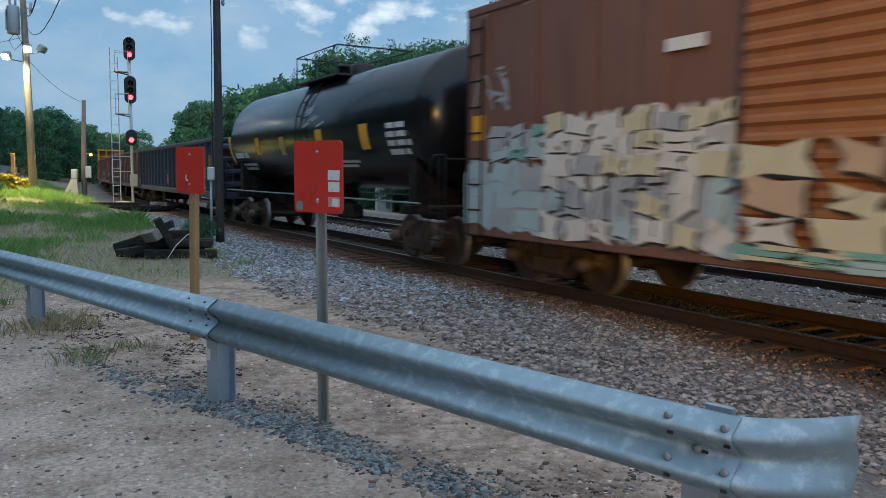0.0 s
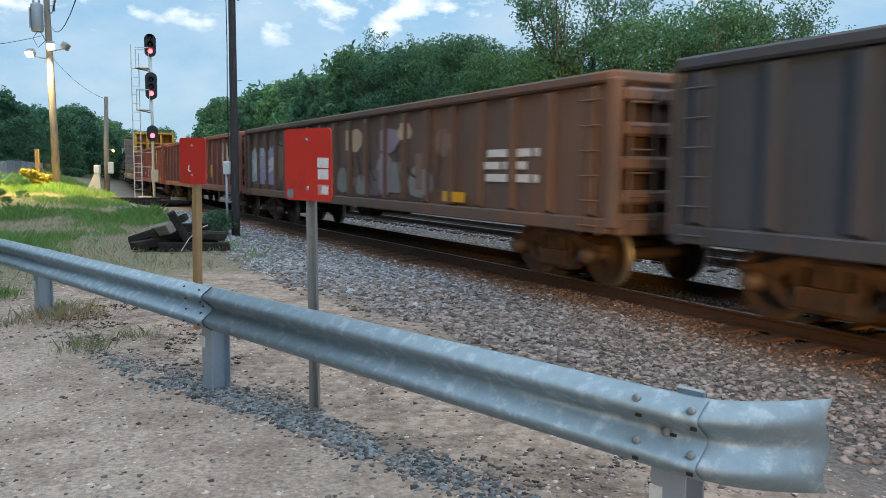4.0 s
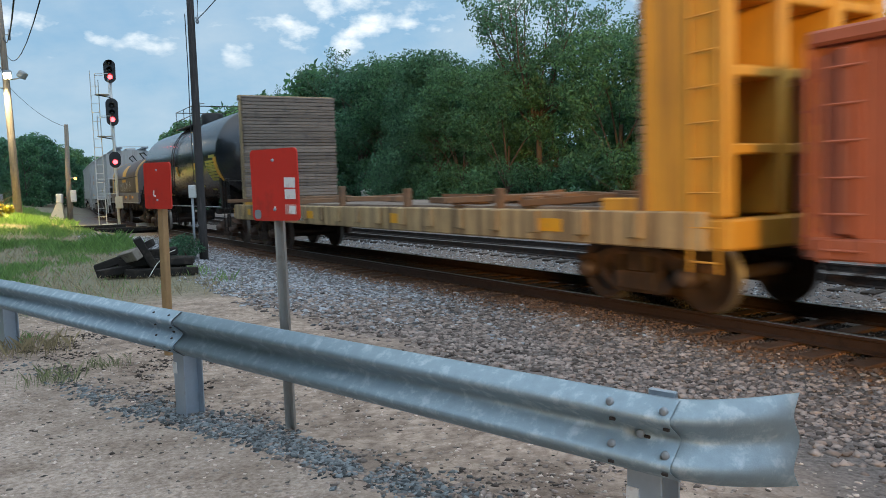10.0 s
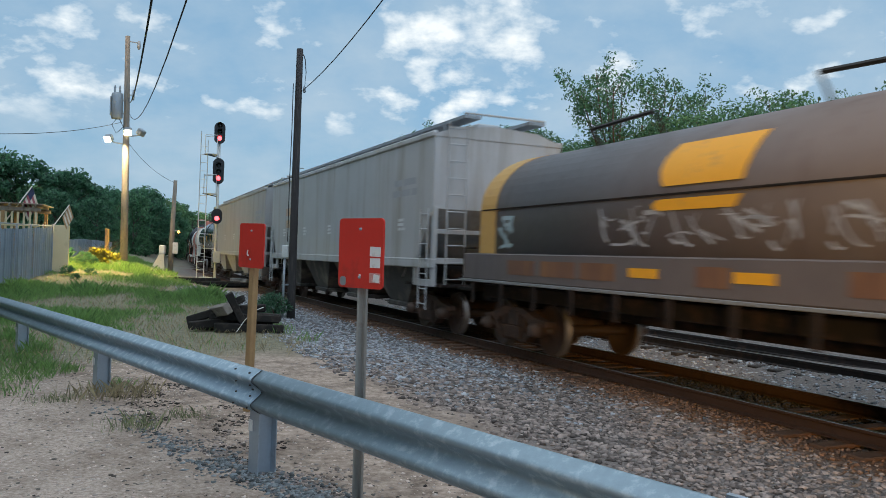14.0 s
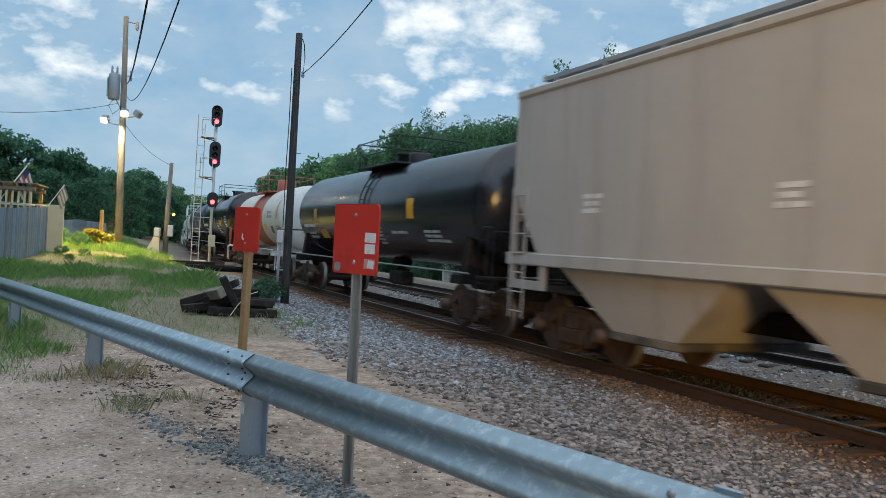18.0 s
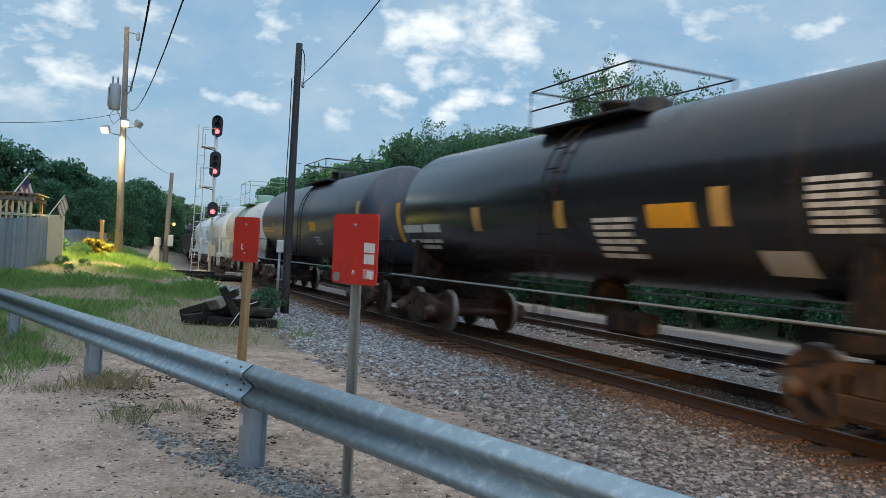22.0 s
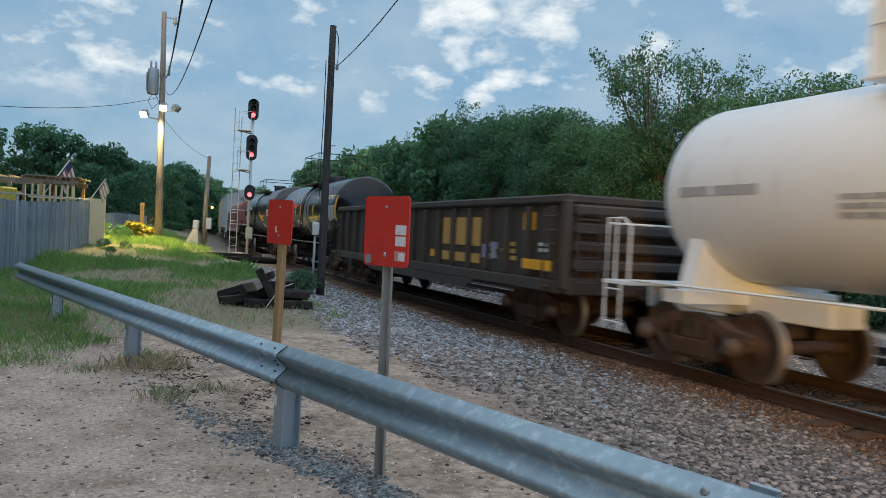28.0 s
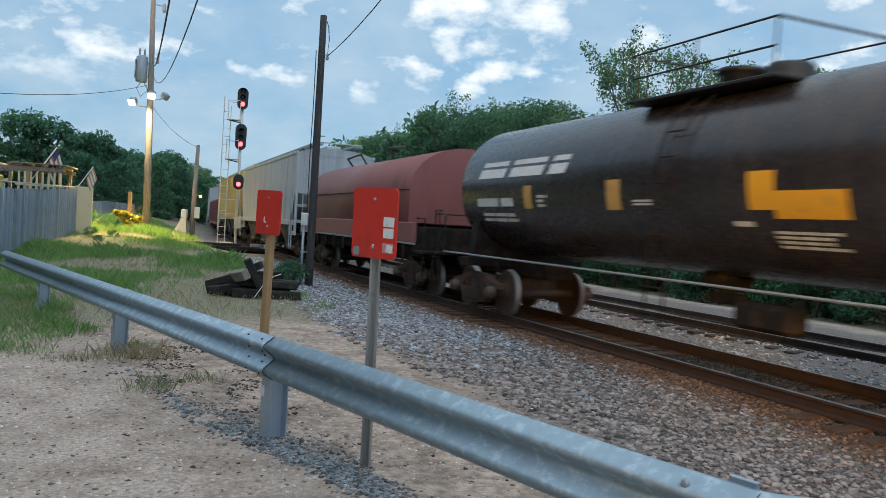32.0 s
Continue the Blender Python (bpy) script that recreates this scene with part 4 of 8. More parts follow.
def curved_patch(car, name, x0, x1, z0, z1, r, cz, material, label="", seg=8, slope=0.0):
    """A panel painted on a round tank's near side."""
    m = Mesh()
    rr = r + 0.008
    pts = []
    for k in range(seg + 1):
        z = z0 + (z1 - z0) * k / seg
        y = tank_y(z, rr, cz)
        dx = slope * k / seg
        pts += [(x0 + dx, y, z), (x1 + dx, y, z)]
    m.add(pts, [(2 * k, 2 * k + 1, 2 * k + 3, 2 * k + 2) for k in range(seg)], True)
    return part(name, m, material, car, label)


def curved_bars(car, x0, x1, z0, z1, r, cz, rows, seed, material=M_MARK, lean=0.0):
    rng = random.Random(seed)
    step = (z1 - z0) / rows
    for row in range(rows):
        x, end = x0 + rng.uniform(0, 0.05), x1 - rng.uniform(0, 0.3) * (x1 - x0)
        za = z0 + row * step
        zb = za + step * 0.62
        ya, yb = tank_y(za, r + 0.008, cz), tank_y(zb, r + 0.008, cz)
        while x < end - 0.01:
            w = min(max(rng.uniform(1.5, 4.5) * step, 0.3 * (x1 - x0)), end - x)
            m = Mesh().add([(x, ya, za), (x + w, ya, za), (x + w - lean, yb, zb), (x - lean, yb, zb)], [(0, 1, 2, 3)])
            part("stencil_line", m, material, car, "plain stencil bar")
            x += w + step * 0.4


def ladder(car, x, y, z0, z1, material, width=0.42, rungs=None, name="ladder", along_x=True):
    """Two stiles and their rungs, standing off the side."""
    h = width / 2
    ends = ((x - h, y), (x + h, y)) if along_x else ((x, y - h), (x, y + h))
    frame = Mesh()
    for px, py in ends:
        frame.tube([(px, py, z0), (px, py, z1)], 0.018, 6)
    made = part(name, frame, material, car)
    n = rungs or max(2, int((z1 - z0) / 0.38))
    rung = Mesh().tube([(*ends[0], 0), (*ends[1], 0)], 0.014, 6).data("rung", material)
    for k in range(n):
        part("rung", rung, None, made, m=pose(0, 0, z0 + 0.12 + (z1 - z0 - 0.24) * k / max(1, n - 1)))
    return made


def underframe(car, half, width=0.3, z0=0.72, z1=1.0):
    m = Mesh().box(-half + 0.1, half - 0.1, -width, width, z0, z1, 0.02)
    return part("center_sill", m, M_UNDER, car)


def graffiti(car, x0, x1, z0, z1, y, colours, letters, seed, outline="black", field=None, posts=()):
    """A sprayed piece: a ragged field of colour, and crowded block shapes on it that spell nothing."""
    rng = random.Random(seed)
    w, h = (x1 - x0) / letters, z1 - z0
    if field:
        ring, n = [], 6 * letters
        for k in range(n + 1):
            ring.append((x0 - 0.1 * w + (x1 - x0 + 0.2 * w) * k / n, z0 + rng.uniform(-0.02, 0.10) * h))
        for k in range(n, -1, -1):
            ring.append((x0 - 0.1 * w + (x1 - x0 + 0.2 * w) * k / n, z1 - rng.uniform(-0.03, 0.20) * h))
        quads = Mesh()
        for k in range(n):
            a, b, c, d = ring[k], ring[k + 1], ring[2 * n - k], ring[2 * n + 1 - k]
            quads.add([(q[0], y - 0.003, q[1]) for q in (a, b, c, d)], [(0, 1, 2, 3)])
        part("painted_field", quads, GRAF[field], car, f"{field} sprayed background")
    for i in range(letters):
        ox = x0 + (i + 0.5) * w
        lean = rng.uniform(-0.15, 0.25) * w
        for k in range(3):
            cx, cz = ox + rng.uniform(-0.22, 0.22) * w, z0 + h * (0.18 + 0.32 * k + rng.uniform(-0.05, 0.05))
            bw, bh = rng.uniform(0.34, 0.58) * w, rng.uniform(0.13, 0.24) * h
            tilt = rng.uniform(-0.5, 0.5)
            ring = []
            for px, pz in ((-1, -1), (-0.1, -0.8), (1, -1), (0.85, 0.1), (1, 1), (0.15, 0.8), (-1, 1), (-0.8, -0.1)):
                px, pz = px * rng.uniform(0.8, 1.15), pz * rng.uniform(0.7, 1.15)
                ring.append((cx + px * bw + lean * (pz * 0.5), min(max(cz + pz * bh + tilt * px * bh, z0 - 0.03 * h), z1 + 0.04 * h)))
            for colour, lift, dx, dz in ((outline, 0.005, 0.07 * w, -0.035 * h), (rng.choice(colours), 0.011, 0.0, 0.0)):
                m = Mesh().add([(px + dx, y - lift - 0.0009 * k, max(pz + dz, z0 - 0.03 * h)) for px, pz in ring], [tuple(range(8))])
                part("painted_shape", m, GRAF[colour], car, f"{colour} sprayed graffiti shape")
        for k in range(2):
            stroke(car, ox + rng.uniform(-0.4, 0.1) * w, ox + rng.uniform(0.1, 0.5) * w, z0 + rng.uniform(0.1, 0.5) * h, z0 + rng.uniform(0.4, 0.95) * h, y - 0.016, outline, rng, 0.03 * w + 0.008, z1)
    for x in posts:
        if x0 < x < x1:
            part("painted_post_face", Mesh().box(x - 0.065, x + 0.065, y - 0.107, y - 0.101, z0 + rng.uniform(0, 0.1) * h, z1 - rng.uniform(0.02, 0.2) * h), GRAF[rng.choice(colours)], car, "sprayed face of a side post")


def stroke(car, xa, xb, za, zb, y, colour, rng, t, top=9.0):
    """One bent line of spray paint."""
    bend, m, n = rng.uniform(-0.5, 0.5), Mesh(), 7
    pts = []
    for j in range(n + 1):
        u = j / n
        x = xa + (xb - xa) * u
        z = min(za + (zb - za) * u + bend * (zb - za + 0.15) * math.sin(math.pi * u), top)
        pts += [(x - t * 0.5, y, z - t * 0.5), (x + t * 0.5, y, z + t * 0.5)]
    m.add(pts, [(2 * j, 2 * j + 2, 2 * j + 3, 2 * j + 1) for j in range(n)])
    part("painted_stroke", m, GRAF[colour], car, f"{colour} sprayed stroke")


def scrawl(car, x0, x1, z0, z1, y, colour, count, seed, t=0.025):
    """Loose sprayed lines that spell nothing."""
    rng = random.Random(seed)
    for _ in range(count):
        xa = rng.uniform(x0, x1 - 0.1)
        stroke(car, xa, min(x1, xa + rng.uniform(0.1, 0.5)), rng.uniform(z0, z1), rng.uniform(z0, z1), y, colour, rng, t * rng.uniform(0.6, 1.6), z1)


def blot(car, x, z, rx, rz, y, colour, seed, lift=0.004, posts=()):
    """A ragged round patch of paint, on the panels and on the faces of the side posts."""
    rng = random.Random(seed)
    m = Mesh()
    ph = rng.uniform(0, 6)
    ring = []
    for j in range(22):
        a = 2 * math.pi * j / 22
        k = 1 + 0.06 * math.sin(3 * a + ph) + 0.04 * math.sin(7 * a + 2 * ph)
        ring.append((x + rx * k * math.cos(a), y - lift, z + rz * k * math.sin(a)))
    m.add(ring, [tuple(range(22))])
    part("painted_shape", m, GRAF[colour], car, f"{colour} sprayed paint patch")
    for px in posts:
        if abs(px - x) < rx:
            h = rz * math.sqrt(1 - ((px - x) / rx) ** 2)
            part("painted_post_face", Mesh().box(px - 0.065, px + 0.065, y - 0.107, y - 0.101, z - h, z + h), GRAF[colour], car, "painted face of a side post")


def new_car(name, label):
    return thing(name, pose(0, 0, RAIL_Z), label, "rail car", "cars of the freight train")


def gondola(length, paint, label, top=3.0, floor=1.02, ribs=14, width=3.02, chord=None):
    car = new_car("gondola_car", label)
    half, hw = length / 2 - 0.62, width / 2
    chord = chord or paint
    couplers(car, length / 2)
    trucks(car, (half - 1.75, -half + 1.75))
    underframe(car, length / 2 - 0.4)
    part("floor", Mesh().box(-half, half, -hw + 0.1, hw - 0.1, floor, floor + 0.1), M_UNDER, car)
    for side, y in ((-1, -hw + 0.09), (1, hw - 0.09)):
        part("side_panel", Mesh().box(-half, half, y - 0.02, y + 0.02, floor - 0.06, top - 0.06), paint, car)
        part("top_chord", Mesh().box(-half - 0.03, half + 0.03, y - 0.14, y + 0.1, top - 0.15, top, 0.03), chord, car)
        part("side_sill", Mesh().box(-half, half, y - 0.13, y + 0.03, floor - 0.18, floor + 0.03, 0.02), paint, car)
        if side < 0:
            rib = Mesh().prism([(0, 0), (-0.12, 0.05), (-0.12, top - floor - 0.24), (0, top - floor - 0.18)], -0.065, 0.065).data("side_post", paint)
            for k in range(ribs):
                x = -half + 0.35 + (2 * half - 0.7) * k / (ribs - 1)
                part("side_post", rib, None, car, m=pose(x, y - 0.02, floor + 0.03))
    for end in (-1, 1):
        e = end * half
        part("end_panel", Mesh().box(e - 0.03, e + 0.03, -hw + 0.1, hw - 0.1, floor - 0.05, top - 0.07), M_ENDSHADE, car, "end sheet coloured dark for the shade between cars")
        part("end_chord", Mesh().box(e - 0.08, e + 0.08, -hw - 0.01, hw + 0.01, top - 0.15, top + 0.005, 0.03), chord, car)
        for k in range(4):
            z = floor + 0.22 + k * (top - floor - 0.45) / 3.4
            part("end_rib", Mesh().box(min(e, e + end * 0.20), max(e, e + end * 0.20), -hw + 0.12, hw - 0.12, z, z + 0.19, 0.04), paint, car)
        part("end_sill", Mesh().box(min(e, e + end * 0.16), max(e, e + end * 0.16), -hw + 0.05, hw - 0.05, floor - 0.2, floor + 0.1, 0.03), paint, car)
        for y in (-hw + 0.02, hw - 0.02):
            part("corner_post", Mesh().box(e - 0.06, e + 0.10 * end + 0.06, y - 0.07, y + 0.07, floor - 0.1, top - 0.1, 0.02), paint, car)
        ladder(car, e - end * 0.34, -hw - 0.06, floor - 0.2, top - 0.25, paint, 0.42, 6, "grab_ladder")
        ladder(car, e + end * 0.25, -hw + 0.35, floor - 0.1, top - 0.3, paint, 0.42, 6, "grab_ladder", False)
    part("brake_rigging", Mesh().box(-1.6, -0.6, -0.7, -0.3, 0.55, 0.95, 0.1).box(-0.7, 1.2, -0.6, -0.45, 0.68, 0.78, 0.02), M_UNDER, car)
    return car, half, -hw + 0.07, [-half + 0.35 + (2 * half - 0.7) * k / (ribs - 1) for k in range(ribs)]


def heads(r, half, depth=0.62, n=9):
    prof = []
    for k in range(n + 1):
        a = math.pi / 2 * (1 - k / n)
        prof.append((half - depth + depth * math.sin(a), r * math.cos(a)))
    prof[0] = (half, 0.0)
    right = prof
    return [(-x, q) for x, q in right] + [(x, q) for x, q in reversed(right)]


def tank(length, paint, label, r=1.475, cz=2.93, dome="plain", line=M_LINE, frame=None, platform=None, bands=(), rail_h=0.72, ladder_side=True, short=0.95):
    """A tank car: shell with dished ends on saddles, walkway rails, dome with platform, ladder, end platforms."""
    car = new_car("tank_car", label)
    half = length / 2 - short
    frame = frame or M_UNDER
    platform = platform or M_BLACK
    couplers(car, length / 2)
    trucks(car, (half - 1.0, -half + 1.0))
    shell = Mesh().turned(heads(r, half), 44, "x", (0, 0, cz))
    part("tank_shell", shell, paint, car)
    for end in (-1, 1):
        sx = end * (half - 1.0)
        a, b = sorted((end * (half + 0.35), end * (half - 2.6)))
        part("stub_sill", Mesh().box(a, b, -0.3, 0.3, 0.78, 1.1, 0.02), frame, car)
        sad = Mesh()
        top = [(math.cos(a) * (r + 0.01), cz + math.sin(a) * (r + 0.01)) for a in np.linspace(math.radians(212), math.radians(328), 14)]
        sad.prism([(-1.25, 1.0), *[(y, z) for y, z in top], (1.25, 1.0)], sx - 0.14, sx + 0.14)
        sad.prism([(-1.42, 0.95), (-1.42, 1.12), (1.42, 1.12), (1.42, 0.95)], sx - 0.2, sx + 0.2)
        part("saddle", sad, frame, car)
        e = end * (half + 0.33)
        pl = Mesh().box(e - 0.32, e + 0.32, -1.45, 1.45, 1.10, 1.16, 0.01)
        part("end_platform", pl, frame, car)
        hr = Mesh()
        for y in (-1.42, 1.42):
            hr.tube([(e - end * 0.3, y, 1.1), (e - end * 0.3, y, 1.98), (e - end * 0.1, y, 2.1), (e + end * 0.28, y, 2.1), (e + end * 0.28, y, 0.55)], 0.022, 6)
            hr.tube([(e + end * 0.05, y, 1.1), (e + end * 0.05, y, 2.1)], 0.018, 6)
        hr.tube([(e + end * 0.3, -1.42, 2.02), (e + end * 0.3, 1.42, 2.02)], 0.02, 6)
        part("end_handrail", hr, platform, car)
        ladder(car, e, -1.48, 0.42, 1.15, frame, 0.4, 2, "sill_steps")
        part("end_sill", Mesh().box(min(e, e + end * 0.4), max(e, e + end * 0.4), -0.55, 0.55, 0.74, 1.12, 0.03), frame, car)
    rails = Mesh()
    for y in (-1.5, 1.5):
        rails.tube([(-half + 0.2, y, 1.19), (half - 0.2, y, 1.19)], 0.021, 6)
    part("side_rail", rails, line, car, "pale steel side rail along the sill")
    # the dome, its hatch, and the platform round it
    top = cz + r
    d = part("manway", Mesh().turned([(top - 0.15, 0.30), (top + 0.22, 0.30), (top + 0.25, 0.36), (top + 0.31, 0.36), (top + 0.33, 0.0)], 20, "z"), platform if dome != "white" else paint, car)
    if dome in ("plain", "mid", "box", "white", "green"):
        box = Mesh()
        if dome in ("mid", "green", "white"):
            box.turned([(top - 0.1, 0.44), (top + 0.33, 0.44), (top + 0.40, 0.38), (top + 0.42, 0.0)], 20, "z", (0.6, 0, 0))
        if dome == "plain":
            box.turned([(top - 0.1, 0.32), (top + 0.20, 0.32), (top + 0.25, 0.28), (top + 0.27, 0.0)], 20, "z", (0.9, 0, 0))
        elif dome == "box":
            box.turned([(top - 0.1, 0.42), (top + 0.42, 0.42), (top + 0.48, 0.36), (top + 0.5, 0.0)], 22, "z", (0.6, 0, 0))
        part("valve_housing", box, platform if dome != "white" else paint, car)
    if dome == "white":
        for x in (-1.05, 1.45):
            for y in (-0.98, 0.98):
                part("guard_panel", Mesh().box(x - 0.2, x + 0.2, y - 0.015, y + 0.015, top - 0.12, top + 0.95, 0.006), paint, car)
    walkway = Mesh()
    walkway.box(-1.3, 1.7, -1.05, -0.55, top - 0.16, top - 0.11, 0.01)
    walkway.box(-1.3, 1.7, 0.55, 1.05, top - 0.16, top - 0.11, 0.01)
    part("top_platform", walkway, platform, car)
    for y in (-1.03, 1.03):
        for x in (-1.25, 0.2, 1.65):
            part("handrail_post", Mesh().tube([(x, y, top - 0.14), (x, y, top - 0.14 + rail_h)], 0.015, 6), platform, car)
        for z in (rail_h, rail_h * 0.5):
            part("handrail_bar", Mesh().tube([(-1.25, y, top - 0.14 + z), (1.65, y, top - 0.14 + z)], 0.015, 6), platform, car)
    for x in (-1.25, 1.65):
        part("handrail_bar", Mesh().tube([(x, -1.03, top - 0.14 + rail_h), (x, 1.03, top - 0.14 + rail_h)], 0.02, 6), platform, car)
    if ladder_side:
        lad = Mesh()
        for dx in (-0.2, 0.2):
            pts = [(0.2 + dx, -1.5, 0.5), (0.2 + dx, -r - 0.07, 1.6)]
            for a in np.linspace(math.radians(180), math.radians(118), 8):
                pts.append((0.2 + dx, math.cos(a) * (r + 0.07), cz + math.sin(a) * (r + 0.07)))
            lad.tube(pts, 0.018, 6)
        for z in np.arange(0.7, cz + r * 0.85, 0.36):
            y = -1.5 if z < 1.6 else -math.sqrt(max(0.05, (r + 0.07) ** 2 - (z - cz) ** 2)) if z > cz else -r - 0.07
            lad.tube([(0.0, y, z), (0.4, y, z)], 0.014, 6)
        part("ladder", lad, platform if platform is not M_BLACK else M_UNDER, car)
    for x0, x1, material, what in bands:
        part("painted_band", Mesh().turned([(x0, r + 0.006), (x1, r + 0.006)], 44, "x", (0, 0, cz)), material, car, what)
    under = Mesh().turned([(-0.35, 0.16), (0.35, 0.16)], 12, "x", (0, 0, 1.2))
    part("brake_box", Mesh().box(0.9, 1.9, -0.75, -0.4, 0.62, 0.98, 0.06), M_UNDER, car)
    part("brake_reservoir", under, M_UNDER, car)
    part("bottom_outlet", Mesh().turned([(0.85, 0.12), (1.1, 0.14), (1.45, 0.3)], 14, "z").box(-0.3, 0.3, -0.12, 0.12, 0.85, 1.0, 0.02), M_UNDER, car)
    return car, half, r, cz


def hopper(length, paint, label, top=4.64, ribbed=False, chute=None):
    """A covered hopper: tall sides over sloping end sheets, chutes below, a roof with running boards."""
    car = new_car("covered_hopper_car", label)
    half = length / 2 - 0.75
    hw, low = 1.58, 1.62
    chute = chute or M_HOPDARK
    couplers(car, length / 2)
    trucks(car, (half - 1.35, -half + 1.35))
    underframe(car, length / 2 - 0.4, 0.3, 0.76, 1.05)
    inset = 1.0
    for side in (-1, 1):
        y = side * hw
        m = Mesh()
        # the side sheet: cut back at its lower corners where the end slopes
        pts = [(-half + inset, low), (half - inset, low), (half - 0.12, 2.75), (half - 0.12, top - 0.28), (-half + 0.12, top - 0.28), (-half + 0.12, 2.75)]
        n = len(pts)
        m.add([(x, y - 0.02, z) for x, z in pts] + [(x, y + 0.02, z) for x, z in pts],
              [tuple(range(n)), tuple(range(n, 2 * n))[::-1], *[(i, n + i, n + (i + 1) % n, (i + 1) % n) for i in range(n)]])
        part("side_sheet", m, paint, car)
        part("side_sill", Mesh().box(-half, half, y - 0.05, y + 0.05, low - 0.17, low + 0.04, 0.02), paint, car)
        part("roof_eave", Mesh().box(-half + 0.1, half - 0.1, y - 0.06, y + 0.06, top - 0.34, top - 0.2, 0.03), paint, car)
        if ribbed and side < 0:
            rib = Mesh().prism([(0, low + 0.05), (-0.09, low + 0.1), (-0.09, top - 0.42), (0, top - 0.36)], -0.06, 0.06).data("side_rib", paint)
            for k in range(17):
                part("side_rib", rib, None, car, m=pose(-half + 0.6 + (2 * half - 1.2) * k / 16, y - 0.02, 0))
    roof = Mesh().prism([(-hw, top - 0.26), (-hw * 0.6, top - 0.06), (0, top), (hw * 0.6, top - 0.06), (hw, top - 0.26), (hw, top - 0.32), (-hw, top - 0.32)], -half + 0.1, half - 0.1)
    part("roof", roof, paint, car)
    board = Mesh()
    for y in (-0.8, 0.8):
        board.box(-half - 0.1, half + 0.1, y - 0.2, y + 0.2, top + 0.10, top + 0.17)
        for x in np.arange(-half + 0.3, half, 1.4):
            board.box(x - 0.05, x + 0.05, y - 0.2, y + 0.2, top - 0.09, top + 0.10)
    part("running_board", board, M_GREYMETAL, car)
    for k in range(5):
        x = -half + 1.6 + k * (2 * half - 3.2) / 4
        part("hatch", Mesh().box(x - 0.9, x + 0.9, -0.3, 0.3, top - 0.02, top + 0.16, 0.03), paint, car)
    for end in (-1, 1):
        e = end * (half - 0.12)
        m = Mesh()
        m.add([(e, -hw, 2.75), (e, hw, 2.75), (e, hw, top - 0.3), (e, -hw, top - 0.3)], [(0, 1, 2, 3)])
        xin = end * (half - inset - 1.3)
        m.add([(e, -hw, 2.75), (e, hw, 2.75), (xin, hw * 0.9, 1.2), (xin, -hw * 0.9, 1.2)], [(0, 1, 2, 3)])
        m.add([(e - end * 0.03, -hw, 2.75), (e - end * 0.03, hw, 2.75), (e - end * 0.03, hw, top - 0.3), (e - end * 0.03, -hw, top - 0.3)], [(3, 2, 1, 0)])
        part("end_sheet", m, paint, car)
        deck = end * (half + 0.05)
        part("end_platform", Mesh().box(min(deck, deck - end * 2.0), max(deck, deck - end * 2.0), -1.45, 1.45, 1.04, 1.1, 0.01), M_UNDER, car)
        fr = Mesh()
        for y in (-hw + 0.04, hw - 0.04):
            fr.box(e - 0.06, e + 0.06, y - 0.05, y + 0.05, 1.05, 2.8, 0.01)
            fr.box(end * (half - inset - 0.1) - 0.06, end * (half - inset - 0.1) + 0.06, y - 0.05, y + 0.05, 1.05, 1.75, 0.01)
            fr.box(min(e, end * (half - inset)), max(e, end * (half - inset)), y - 0.05, y + 0.05, 1.05, 1.2, 0.01)
        fr.box(e - 0.05, e + 0.05, -hw, hw, 1.55, 1.68, 0.01)
        fr.box(e - 0.05, e + 0.05, -hw, hw, 2.2, 2.3, 0.01)
        part("end_frame", fr, paint, car)
        ladder(car, end * (half - 0.45), -hw - 0.07, 0.55, 2.75, paint, 0.44, 7)
        ladder(car, end * half, -hw + 0.5, 1.1, top, paint, 0.44, 10, "ladder", False)
        top_rail = Mesh()
        top_rail.tube([(end * (half + 0.08), -1.0, top + 0.1), (end * (half + 0.1), -1.0, top + 0.2), (end * (half + 0.1), 1.0, top + 0.2), (end * (half + 0.08), 1.0, top + 0.1)], 0.025, 6)
        part("roof_grab_rail", top_rail, paint, car)
        part("brake_gear", Mesh().tube([(e - end * 0.9, -0.75, 1.3), (e - end * 0.9, 0.45, 1.3)], 0.2, 12).box(e - 0.3, e + 0.3, -0.3, 0.3, 1.1, 1.45, 0.05), M_UNDER, car)
    count = 4
    span = (2 * (half - inset) - 0.4) / count
    for k in range(count):
        x = -(half - inset) + 0.2 + span * (k + 0.5)
        m = Mesh()
        a, b = span / 2 - 0.03, span * 0.17
        pts = [(x - a, -hw * 0.94, low), (x + a, -hw * 0.94, low), (x + a, hw * 0.94, low), (x - a, hw * 0.94, low),
               (x - b, -1.2, 0.58), (x + b, -1.2, 0.58), (x + b, 1.2, 0.58), (x - b, 1.2, 0.58)]
        m.add(pts, [(0, 1, 5, 4), (1, 2, 6, 5), (2, 3, 7, 6), (3, 0, 4, 7), (4, 5, 6, 7)])
        g = part("discharge_chute", m, chute, car)
        part("outlet_gate", Mesh().box(x - b - 0.06, x + b + 0.06, -1.26, 1.26, 0.46, 0.578, 0.02), M_HOPDARK, g)
        part("gate_gear", Mesh().turned([(-1.22, 0.0), (-1.22, 0.11), (-1.1, 0.13), (-1.1, 0.0)], 12, "y", (x, 0, 1.1)), M_TRUCK, g)
    return car, half, -hw - 0.02


